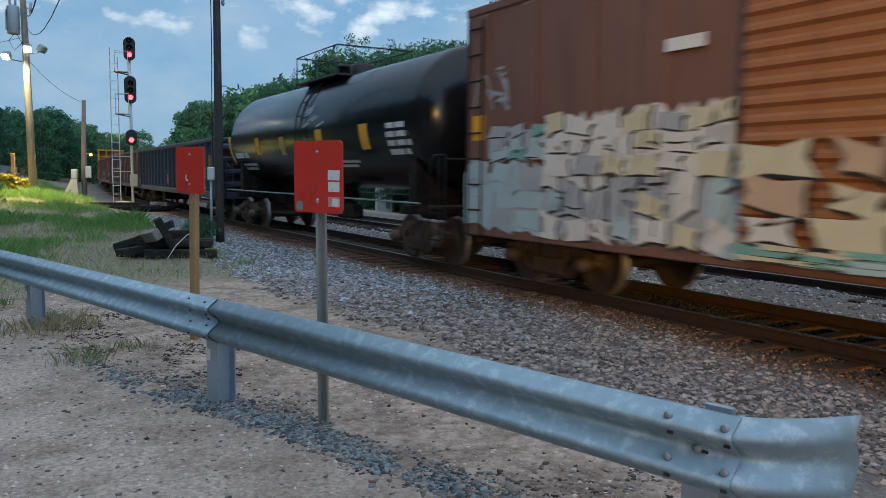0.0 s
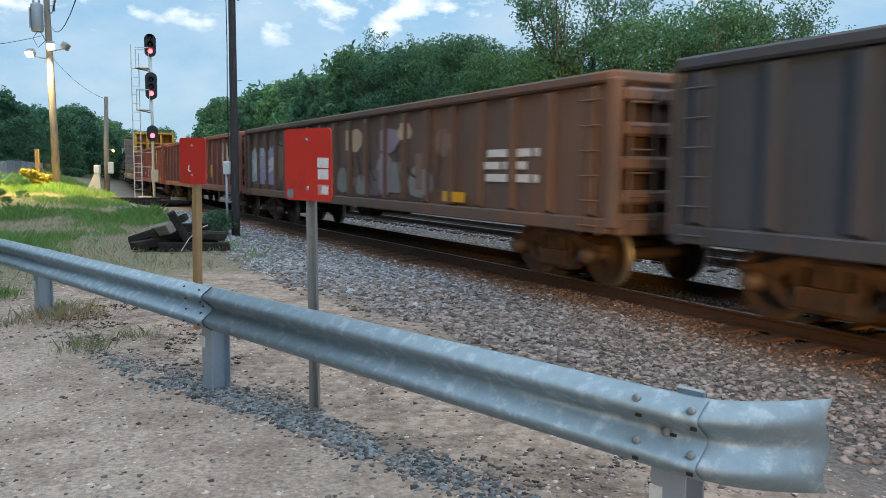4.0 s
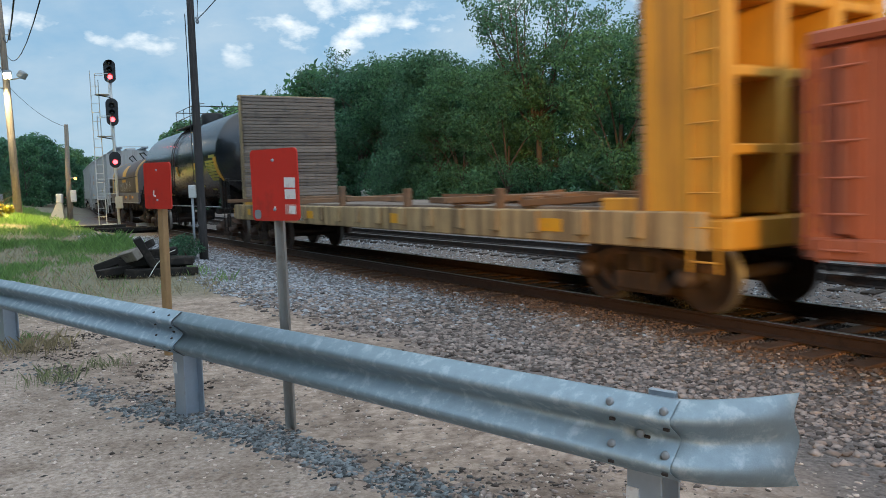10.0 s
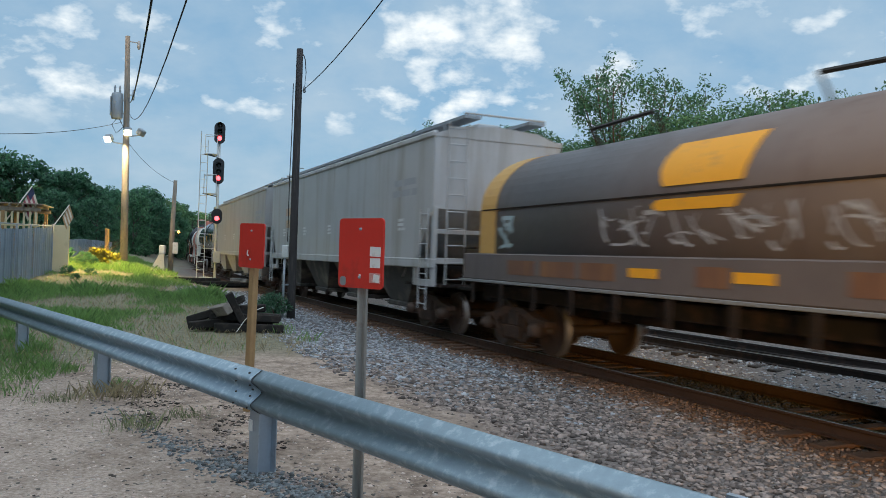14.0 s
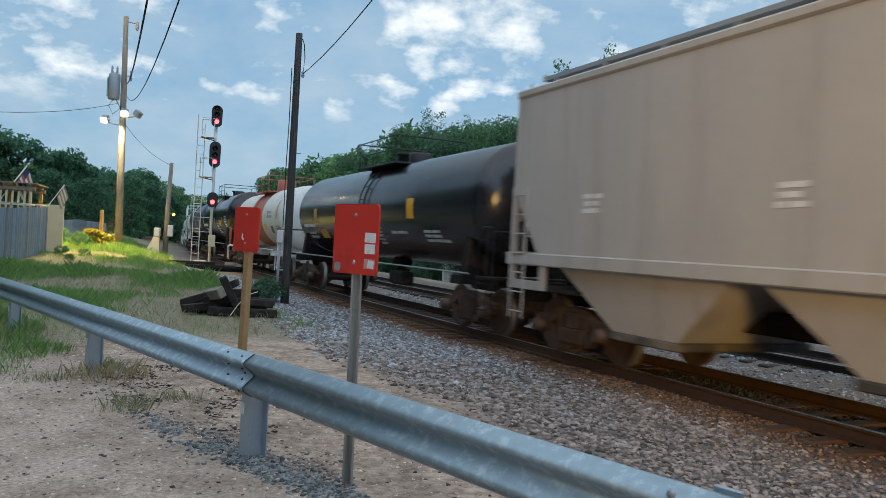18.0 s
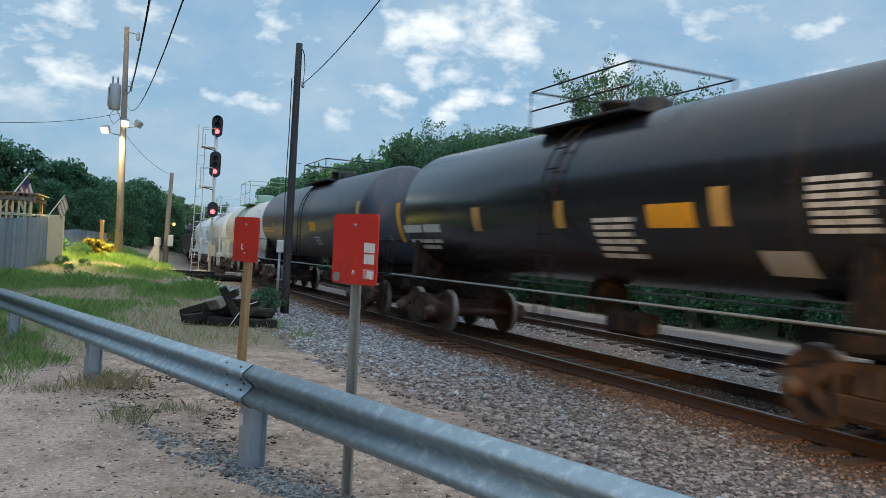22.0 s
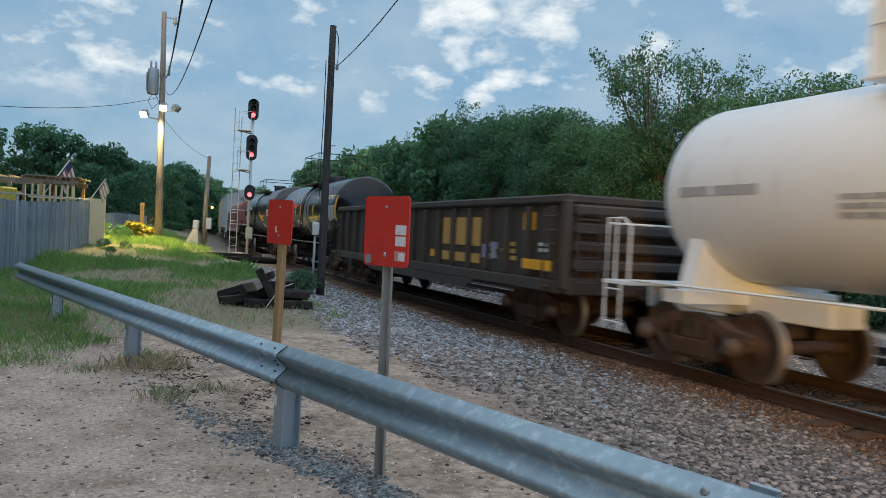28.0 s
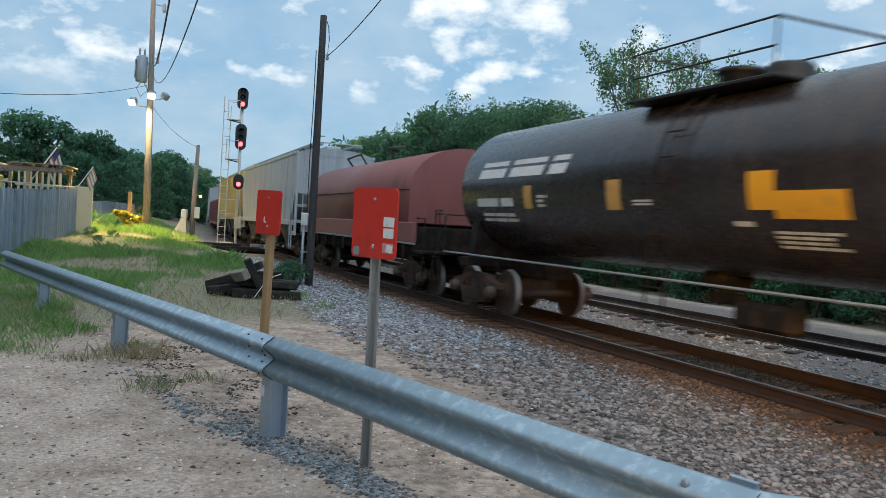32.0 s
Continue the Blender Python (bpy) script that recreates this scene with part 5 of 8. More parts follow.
def coil_car(length, paint, label, band=M_COILBAND, sill=M_COILSILL):
    """A coil car: a low tub with a long rounded hood over it."""
    car = new_car("coil_car", label)
    half = length / 2 - 0.95
    couplers(car, length / 2)
    trucks(car, (half - 1.0, -half + 1.0))
    underframe(car, length / 2 - 0.4)
    hw = 1.5
    arc = [(-hw, 1.79), (-hw, 2.62)] + [(-hw * math.cos(a), 2.62 + 1.13 * math.sin(a)) for a in np.linspace(0.08, math.pi - 0.08, 22)] + [(hw, 2.62), (hw, 1.79)]
    m = Mesh().prism(arc, -half + 0.35, half - 0.35)
    m.smooth = [i < len(arc) for i in range(len(m.f))]
    m.smooth[-3:] = [False] * 3
    part("hood", m, paint, car)
    part("hood_seam", Mesh().box(-half + 0.4, half - 0.4, -hw - 0.022, -hw - 0.001, 2.60, 2.625), M_UNDER, car)
    big = [((y * 1.006), 1.785 + (z - 1.79) * 1.006) for y, z in arc]
    if band:
        for x0, x1 in ((-half + 0.34, -half + 0.95), (half - 0.95, half - 0.34)):
            part("painted_band", Mesh().prism(big, x0, x1), band, car, "ochre painted band at the end of the hood")
        for x0, x1 in ((-half + 0.28, -half + 0.345), (half - 0.345, half - 0.28)):
            part("hood_end", Mesh().prism([(y * 0.985, 1.80 + (z - 1.79) * 0.985) for y, z in arc], x0, x1), paint, car)
    for y in (-hw - 0.02, hw + 0.02):
        part("side_sill", Mesh().box(-half - 0.2, half + 0.2, y - 0.06, y + 0.06, 1.30, 1.795, 0.02), sill, car)
        part("walkway_edge", Mesh().box(-half - 0.3, half + 0.3, y - 0.1 if y < 0 else y, y if y < 0 else y + 0.1, 1.25, 1.30, 0.008), M_LINE, car)
    post = Mesh().box(-0.05, 0.05, -0.04, 0.0, 0.85, 1.26, 0.01).data("sill_post", M_UNDER)
    for k in range(11):
        part("sill_post", post, None, car, m=pose(-half + 0.3 + k * (2 * half - 0.6) / 10, -hw - 0.08, 0))
    for end in (-1, 1):
        e = end * half
        part("end_wall", Mesh().box(e - 0.06, e + 0.06, -hw, hw, 1.05, 1.70, 0.02), M_UNDER, car)
        part("end_platform", Mesh().box(e - 0.05, e + end * 0.6 + 0.05, -hw, hw, 1.05, 1.12, 0.01), M_UNDER, car)
        hr = Mesh()
        for y in (-1.4, 1.4):
            hr.tube([(e + end * 0.55, y, 0.5), (e + end * 0.55, y, 1.9), (e, y, 1.9)], 0.022, 6)
        part("end_handrail", hr, M_UNDER, car)
        bracket = Mesh()
        bx = end * (half * 0.52)
        bracket.tube([(bx, -0.5, 3.62), (bx, -0.75, 3.92), (bx - end * 1.6, -0.75, 3.98), (bx - end * 1.6, -0.5, 3.62)], 0.035, 6)
        part("lifting_bracket", bracket, M_BLACK, car)
    part("tub", Mesh().box(-half, half, -1.25, 1.25, 0.95, 1.2, 0.02), M_UNDER, car)
    return car, half, -hw


def bulkhead_flat(length, label):
    """An empty flat car with a steel bulkhead at each end, lined with planks inside."""
    car = new_car("bulkhead_flat_car", label)
    half = length / 2 - 0.7
    couplers(car, length / 2)
    trucks(car, (half - 1.5, -half + 1.5))
    underframe(car, length / 2 - 0.4)
    hw, deck, top = 1.48, 1.32, 4.5
    for y in (-hw, hw):
        part("side_sill", Mesh().box(-half, half, y - 0.07, y + 0.07, 0.84, deck - 0.04, 0.02), M_BULKPALE if y < 0 else M_BULK, car, "faded yellow side sill")
    for k in range(26):
        x0 = -half + 0.6 + k * (2 * half - 1.2) / 26
        part("deck_board", Mesh().box(x0, x0 + (2 * half - 1.2) / 26 - 0.015, -hw + 0.07, hw - 0.07, deck - 0.1, deck, 0.008), M_PLANK, car)
    rng = random.Random(4)
    for k in range(17):
        x = -half + 1.0 + k * (2 * half - 2) / 16
        part("stake_pocket", Mesh().box(x - 0.1, x + 0.1, -hw - 0.15, -hw - 0.071, 0.95, deck - 0.05, 0.015), M_BULKPALE, car)
        if k % 3 == 1:
            h = rng.uniform(0.25, 0.62)
            part("stake", Mesh().box(x - 0.07, x + 0.07, -hw - 0.03, -hw + 0.09, deck - 0.1, deck + h, 0.01), M_DUNNAGE, car, "short wooden stake in its pocket")
    for k in range(30):
        x = rng.uniform(-half + 1.2, half - 1.6)
        y = rng.uniform(-hw + 0.3, hw - 0.5)
        L = rng.uniform(0.5, 1.3)
        mm = pose(x, y, deck + 0.055 + rng.uniform(0, 0.05), rng.uniform(-3, 3), rng.uniform(-3, 3), rng.uniform(-25, 25) + rng.choice((0, 90)))
        part("dunnage_board", Mesh().box(-L, L, -0.08, 0.08, -0.05, 0.05, 0.008), M_DUNNAGE, car, "", mm)
    for end in (-1, 1):
        e = end * half
        deep = 0.25 if end > 0 else -0.70
        paint = M_BULK if end > 0 else M_BULKPALE
        b = part("bulkhead", Mesh().box(min(e - end * 0.85, e - end * 0.95), max(e - end * 0.85, e - end * 0.95), -hw, hw, deck - 0.1, top, 0.01), paint, car, "steel bulkhead lined with weathered planks")
        # outer frame: posts, top beam, rails
        for y in (-hw + 0.09, -0.5, 0.5, hw - 0.09):
            part("bulkhead_post", Mesh().box(min(e - end * 0.849, e + end * deep), max(e - end * 0.849, e + end * deep), y - 0.09, y + 0.09, deck - 0.1, top - 0.03, 0.02), paint, b)
        part("bulkhead_beam", Mesh().box(min(e - end * 0.849, e + end * (deep + 0.03)), max(e - end * 0.849, e + end * (deep + 0.03)), -hw - 0.02, hw + 0.02, top - 0.14, top + 0.02, 0.02), paint, b)
        for z in (1.9, 2.75, 3.6):
            part("bulkhead_rib", Mesh().box(min(e - end * 0.848, e + end * (deep - 0.04)), max(e - end * 0.848, e + end * (deep - 0.04)), -hw + 0.18, hw - 0.18, z, z + 0.12, 0.02), M_BULK, b)
        part("gusset", Mesh().box(min(e - end * 1.7, e - end * 0.951), max(e - end * 1.7, e - end * 0.951), -hw - 0.02, -hw + 0.06, deck - 0.45, deck + 0.12, 0.02), M_BULK, b)
        zs = deck
        while zs < top - 0.06:
            h = rng.uniform(0.075, 0.11)
            h = min(h, top - 0.02 - zs)
            x0 = e - end * (0.951 + rng.uniform(0.0, 0.015))
            part("lining_plank", Mesh().box(min(x0, x0 - end * 0.09), max(x0, x0 - end * 0.09), -hw + rng.uniform(0.0, 0.03), hw - rng.uniform(0, 0.05), zs, zs + h - 0.012, 0.008), M_PLANK, b)
            zs += h
        if end > 0:
            ladder(car, e + deep - 0.25, -hw - 0.06, 0.6, top - 0.2, M_BULK, 0.4, 10)
        part("end_sill", Mesh().box(min(e, e + end * 0.3), max(e, e + end * 0.3), -hw, hw, 0.85, deck - 0.12, 0.03), M_BULK, car)
    return car, half, -hw - 0.07


def boxcar(length, label):
    car = new_car("box_car", label)
    half, hw, top, low = length / 2 - 0.6, 1.52, 4.62, 0.82
    couplers(car, length / 2)
    trucks(car, (half - 1.75, -half + 1.75))
    underframe(car, length / 2 - 0.4)
    for y in (-hw, hw):
        part("side_wall", Mesh().box(-half, half, y - 0.02, y + 0.02, low + 0.1, top - 0.2), M_BOXBROWN, car)
        part("side_sill", Mesh().box(-half, half, y - 0.05, y + 0.05, low - 0.08, low + 0.14, 0.02), M_BOXBROWN, car)
        part("eave", Mesh().box(-half, half, y - 0.05, y + 0.05, top - 0.3, top - 0.16, 0.02), M_BOXBROWN, car)
    rib = Mesh().prism([(0, 0), (-0.035, 0.02), (-0.035, top - low - 0.55), (0, top - low - 0.5)], -0.2, 0.2).data("side_rib", M_BOXBROWN)
    for k in range(14):
        x = -half + 0.5 + k * (2 * half - 1) / 13
        if not -3.5 < x < 0.9:
            part("side_rib", rib, None, car, m=pose(x, -hw - 0.02, low + 0.2))
    door = part("sliding_door", Mesh().box(-3.12, 0.5, -hw - 0.10, -hw - 0.022, low + 0.12, top - 0.34, 0.01), M_BOXORANGE, car, "orange-brown ribbed sliding door")
    for k in range(16):
        z = low + 0.3 + k * 0.19
        part("door_rib", Mesh().prism([(0, 0), (-0.05, 0.04), (-0.05, 0.09), (0, 0.13)], -1.78, 1.78), M_BOXORANGE, door, m=pose(-1.31, -hw - 0.098, z))
    part("roof", Mesh().prism([(-hw, top - 0.2), (0, top), (hw, top - 0.2), (hw, top - 0.26), (-hw, top - 0.26)], -half, half), M_GREYMETAL, car)
    part("floor", Mesh().box(-half, half, -hw, hw, low, low + 0.1), M_UNDER, car)
    for end in (-1, 1):
        e = end * half
        part("end_wall", Mesh().box(e - 0.03, e + 0.03, -hw, hw, low, top - 0.22), M_BOXBROWN, car)
        for k in range(9):
            z = low + 0.25 + k * 0.37
            part("end_rib", Mesh().box(min(e, e + end * 0.07), max(e, e + end * 0.07), -hw + 0.12, hw - 0.12, z, z + 0.18, 0.03), M_BOXBROWN, car)
        ladder(car, e - end * 0.35, -hw - 0.08, low - 0.2, top - 0.4, M_UNDER, 0.42, 9)
    return car, half, -hw - 0.022


CARS = []


def couple(car, q0, q1):
    """Put a car into the train between two coupling points, q metres behind the train's mark."""
    CARS.append((car, (q0 + q1) / 2, abs(q1 - q0)))


def tank_marks(car, half, r, cz, spots, seed, text=(), dx=0.0):
    for x, z, w, h, material in spots:
        x += dx
        curved_patch(car, "reflector", x - w / 2, x + w / 2, z - h / 2, z + h / 2, r, cz, material, "yellow reflective panel" if material in (M_YELLOW, M_YELLOWDULL) else "")
    for k, (x0, x1, z0, z1, rows) in enumerate(text):
        curved_bars(car, x0 + dx, x1 + dx, z0, z1, r, cz, rows, seed + k)


# q of the couplings, front to back
Q = [-6.6, 12.3, 28.4, 48.3, 68.1, 87.3, 106.9, 126.5, 143.3, 157.0, 175.2, 195.6, 212.0, 226.1, 242.5, 259.7, 271.3, 283.7, 295.2, 311.3, 325.6,
     342.1, 355.8, 374.0, 392.2, 411.0, 428.5, 445.0, 461.5]


def build_train():
    # x in a car counts forward from its middle; the front of the car is seen last as it leaves
    L = [b - a for a, b in zip(Q, Q[1:])]
    i = 0
    car, half, y = boxcar(L[0], "brown box car with an orange ribbed door and graffiti")
    graffiti(car, -half + 0.1, -half + 2.2, 0.85, 1.95, y - 0.036, ["paleblue", "white", "paleblue", "silver"], 3, 5, "silver", "paleblue")
    graffiti(car, -half + 0.8, -half + 2.4, 1.95, 2.5, y - 0.036, ["teal", "silver", "paleblue"], 3, 6, "black", "silver")
    graffiti(car, -half + 2.2, -3.2, 0.85, 1.9, y - 0.036, ["white", "white", "paleblue", "cream", "silver"], 7, 3, "black", "silver")
    graffiti(car, -half + 2.3, -3.3, 1.75, 2.6, y - 0.05, ["white", "white", "silver", "cream"], 6, 9, "black", "white")
    graffiti(car, -2.9, 0.3, 1.0, 2.1, y - 0.17, ["tan", "cream", "white", "tan"], 4, 4, "black")
    graffiti(car, -3.0, 0.4, 0.85, 1.05, y - 0.17, ["teal", "cream", "paleblue"], 3, 14, "black", "teal")
    graffiti(car, 0.8, half - 0.4, 0.9, 2.4, y - 0.036, ["blue", "white", "cream", "teal"], 7, 7, "black", "tan")
    scrawl(car, -half + 0.3, -half + 1.3, 2.7, 3.4, y - 0.04, "silver", 12, 15, 0.04)
    patch(car, "reflector", -half + 0.25, -half + 0.6, 2.3, 2.7, y - 0.03, M_YELLOW, "yellow reflective panel")
    patch(car, "placard", -4.3, -3.7, 3.2, 3.35, y - 0.04, M_MARK)
    couple(car, Q[0], Q[1])

    car, half, r, cz = tank(L[1], M_TANKBLACK, "black tank car with faded white stencilling and yellow reflectors", r=1.46, cz=2.86)
    tank_marks(car, half, r, cz, [(-half + 0.35, 2.5, 0.2, 0.9, M_YELLOW), (-3.7, 2.55, 0.34, 0.5, M_YELLOW), (-1.4, 2.5, 0.38, 0.5, M_COILBAND),
                                  (1.45, 2.55, 0.42, 0.55, M_YELLOW), (4.15, 2.55, 0.44, 0.55, M_YELLOW), (0.77, 2.2, 0.95, 0.32, M_YELLOWDULL)], 10,
               text=[(-6.4, -4.7, 2.22, 2.5, 1), (-6.3, -4.4, 1.85, 2.1, 2), (1.7, 3.6, 1.9, 2.1, 2), (5.25, 6.4, 2.14, 2.85, 4)])
    curved_patch(car, "placard", 5.35, 5.75, 1.45, 1.75, r, cz, GRAF["pink"], "faded pink placard")
    rng = random.Random(8)
    for k in range(9):
        x, z = 0.75 + rng.uniform(-0.5, 0.6), 3.0 + rng.uniform(-0.25, 0.35)
        m = Mesh().add([(x, tank_y(z, r + 0.01, cz), z), (x + 0.5, tank_y(z + 0.1, r + 0.01, cz), z + 0.1), (x + 0.52, tank_y(z + 0.15, r + 0.01, cz), z + 0.15), (x, tank_y(z + 0.05, r + 0.01, cz), z + 0.05)], [(0, 1, 2, 3)])
        part("painted_stroke", m, GRAF["silver"], car, "silver sprayed stroke")
    couple(car, Q[1], Q[2])

    # gondolas
    car, half, y, posts = gondola(L[2], M_GONDBLACK, "weathered black high-sided gondola car with yellow reflectors", ribs=19)
    for x in (-6.4, -3.45, -0.68, 2.15, 5.13):
        patch(car, "reflector", x - 0.2, x + 0.2, 1.22, 1.68, y - 0.02, M_YELLOW, "yellow reflective panel")
    patch(car, "reflector", 8.0, 8.42, 1.44, 2.39, y - 0.02, M_YELLOW, "tall yellow reflective panel")
    bars(car, 6.75, 7.5, 1.55, 1.95, y - 0.02, 4, 31)
    bars(car, 6.75, 7.5, 1.14, 1.35, y - 0.02, 2, 32)
    couple(car, Q[2], Q[3])

    car, half, y, posts = gondola(L[3], M_GONDBROWN, "rusty brown gondola car with faded graffiti along its side", ribs=19)
    graffiti(car, -half + 0.5, -half + 3.0, 1.25, 2.4, y - 0.02, ["paleblue", "white", "silver", "lilac"], 3, 41, "lilac", "silver", posts=posts)
    for k, (x, z, rx, rz, colour) in enumerate(((8.7, 1.42, 0.42, 0.30, "greyish"), (9.5, 2.36, 0.48, 0.26, "tan"), (10.0, 1.34, 0.45, 0.24, "greyish"), (11.2, 1.6, 0.44, 0.44, "mauve"),
                                                (11.5, 2.3, 0.42, 0.26, "mauve"), (12.2, 2.45, 0.34, 0.17, "tan"), (12.9, 1.45, 0.55, 0.32, "greyish"), (13.9, 2.2, 0.4, 0.26, "brownish"))):
        blot(car, -half + x, z, rx, rz, y - 0.02, colour, 142 + k, 0.004 + 0.0006 * k, posts=posts)
    for k in range(9):
        x0 = -half + 3.15 + 1.18 * k + 0.05 * (k % 3)
        patch(car, "painted_panel", x0, x0 + 0.42 + 0.13 * (k % 4), 1.12 + 0.09 * (k % 3), 1.5 + 0.17 * (k % 5), y - 0.0225, GRAF[("dusky", "greyish", "brownish")[k % 3]], "faded sprayed panel")
    scrawl(car, -half + 3.2, -half + 14.0, 1.2, 2.5, y - 0.03, "black", 26, 151, 0.03)
    for k in range(4):
        blot(car, -half + 3.7 + 1.1 * k, 1.95, 0.34, 0.58, y - 0.02, ("brownish", "dusky", "brownish", "pink")[k], 43 + k, 0.006, posts=posts)
    patch(car, "reflector", half - 4.6, half - 3.8, 1.12, 1.3, y - 0.09, M_YELLOW)
    bars(car, half - 3.3, half - 1.6, 1.5, 2.1, y - 0.02, 3, 48)
    couple(car, Q[3], Q[4])

    car, half, y, posts = gondola(L[4], M_GONDOXIDE, "oxide-red gondola car with pale graffiti and a worn round emblem", ribs=18, chord=M_GONDRED)
    for x in (-6.85, -4.1, -1.25, 1.45, 3.78):
        patch(car, "reflector", x - 0.18, x + 0.18, 1.36, 1.86, y - 0.02, M_YELLOW, "yellow reflective panel")
    graffiti(car, -3.9, -1.5, 1.1, 1.9, y - 0.02, ["teal", "lilac", "blue", "white"], 6, 51, "pink", posts=posts)
    graffiti(car, -0.3, 2.9, 1.0, 1.9, y - 0.02, ["green", "paleblue", "green"], 4, 52, "cream", posts=posts)
    blot(car, 6.5, 2.1, 0.6, 0.56, y - 0.02, "cream", 53, posts=posts)
    bars(car, half - 1.95, half - 1.05, 2.2, 2.7, y - 0.02, 4, 54, GRAF["tan"])
    bars(car, half - 1.95, half - 1.05, 1.3, 1.9, y - 0.02, 4, 55, GRAF["tan"])
    patch(car, "reflector", 8.15, 8.85, 1.48, 1.7, y - 0.14, M_YELLOW)
    blot(car, -half + 1.0, 2.2, 0.35, 0.35, y - 0.02, "blue", 56, posts=posts)
    couple(car, Q[4], Q[5])

    car, half, y, posts = gondola(L[5], M_GONDRED, "orange-red gondola car with multicoloured graffiti and a white round emblem", ribs=18)
    graffiti(car, -5.8, -2.1, 1.1, 2.25, y - 0.02, ["cream", "cream", "green"], 4, 61, "lilac", "cream", posts=posts)
    graffiti(car, -6.7, -5.9, 1.1, 2.0, y - 0.02, ["pink", "white", "pink"], 2, 62, "white", posts=posts)
    graffiti(car, -1.2, 0.6, 1.1, 2.35, y - 0.02, ["red", "pink", "red"], 3, 63, "tan", "red", posts=posts)
    graffiti(car, -2.1, -1.1, 1.1, 2.3, y - 0.02, ["pink", "tan"], 2, 69, "pink", "pink", posts=posts)
    blot(car, -0.5, 1.38, 0.36, 0.11, y - 0.03, "white", 68, 0.02, posts=posts)
    bars(car, -8.0, -7.0, 1.5, 2.6, y - 0.02, 6, 63)
    graffiti(car, 0.7, 3.8, 1.05, 2.0, y - 0.02, ["pink", "lilac", "white"], 4, 64, "lilac", "pink", posts=posts)
    blot(car, 6.47, 2.06, 0.68, 0.62, y - 0.02, "white", 65, posts=posts)
    bars(car, half - 1.8, half - 1.1, 2.35, 2.65, y - 0.02, 4, 66, GRAF["tan"])
    bars(car, half - 1.8, half - 1.1, 1.63, 1.93, y - 0.02, 4, 67, GRAF["tan"])
    patch(car, "reflector", half - 1.35, half - 0.45, 1.06, 1.2, y - 0.09, M_YELLOW)
    patch(car, "reflector", half - 4.9, half - 4.4, 1.06, 1.2, y - 0.09, M_YELLOW)
    couple(car, Q[5], Q[6])

    car, half, y = bulkhead_flat(L[6], "empty yellow bulkhead flat car with plank-lined ends and loose dunnage")
    for k in range(4):
        patch(car, "reflector", -half + 1.4 + 4.6 * k, -half + 1.95 + 4.6 * k, 0.98, 1.16, y - 0.005, M_YELLOW)
    bars(car, -half + 4.2, -half + 6.3, 0.92, 1.1, y - 0.005, 1, 71)
    couple(car, Q[6], Q[7])

    car, half, r, cz = tank(L[7], M_TANKGLOSS, "glossy black tank car with a hatched yellow panel", r=1.5, cz=2.95, dome="mid")
    tank_marks(car, half, r, cz, [(-half + 0.3, 2.5, 0.25, 0.85, M_COILBAND), (6.68, 2.45, 0.4, 0.8, M_YELLOW), (-4.45, 2.56, 0.3, 0.36, M_YELLOW), (-1.9, 2.56, 0.3, 0.36, M_COILBAND),
                                  (0.42, 2.54, 0.32, 0.36, M_YELLOW), (3.7, 2.56, 0.34, 0.38, M_YELLOW), (2.95, 2.03, 1.0, 0.27, M_YELLOWDULL), (6.3, 2.88, 0.8, 0.1, M_YELLOWDULL)], 80)
    for k in range(7):
        curved_patch(car, "hatch_line", 5.35, 6.45, 2.08 + 0.1 * k, 2.155 + 0.1 * k, r, cz, M_YELLOWDULL, "yellow painted line", 3)
    curved_patch(car, "placard", 5.3, 5.8, 1.3, 1.6, r, cz, GRAF["pink"], "faded pink placard")
    curved_bars(car, -6.55, -4.2, 1.92, 2.2, r, cz, 1, 81, M_YELLOWDULL)
    curved_bars(car, -6.1, -4.0, 1.58, 1.82, r, cz, 2, 82, M_YELLOWDULL)
    curved_bars(car, -3.9, -3.4, 1.92, 2.2, r, cz, 3, 83, M_YELLOWDULL)
    curved_bars(car, 1.4, 2.0, 1.7, 2.0, r, cz, 3, 84, GRAF["silver"])
    curved_bars(car, 4.1, 4.8, 1.75, 1.85, r, cz, 1, 85, M_YELLOWDULL)
    couple(car, Q[7], Q[8])

    car, half, y = coil_car(L[8], M_COIL, sill=M_COIL, label="grey-brown coil car with a rounded hood and ochre end bands")
    for x0, x1 in ((-4.3, -3.4), (-3.2, -2.2), (-2.05, -1.2), (0.45, 1.0), (2.6, 3.5)):
        patch(car, "painted_panel", x0, x1, 1.43, 1.68, -1.582, M_COILSILL, "faded ochre panel")
    for x0, x1 in ((-0.87, -0.27), (1.07, 1.68), (3.7, 4.3)):
        patch(car, "reflector", x0, x1, 1.5, 1.63, -1.582, M_YELLOW, "yellow reflective strip")

    def hood_y(z):
        return -1.5 * math.sqrt(max(0, 1 - (max(0, z - 2.62) / 1.13) ** 2)) - 0.02

    for z0, z1, xa, xb in ((2.40, 2.55, -0.5, 0.98), (2.72, 3.32, -0.42, 1.1)):
        m = Mesh()
        pts = []
        for k in range(7):
            z = z0 + (z1 - z0) * k / 6
            pts += [(xa + 0.12 * abs(k / 3 - 1) ** 2, hood_y(z), z), (xb + 0.12 * k / 6, hood_y(z), z)]
        m.add(pts, [(2 * k, 2 * k + 1, 2 * k + 3, 2 * k + 2) for k in range(6)], True)
        part("painted_logo", m, M_YELLOW, car, "plain yellow painted slab")
    scrawl(car, -1.97, 1.9, 1.9, 2.5, -1.508, "silver", 34, 91)
    scrawl(car, -half + 1.05, -half + 1.6, 1.9, 2.5, -1.508, "paleblue", 12, 92, 0.05)
    scrawl(car, 2.2, 2.9, 1.9, 2.4, -1.508, "silver", 8, 93)
    couple(car, Q[8], Q[9])

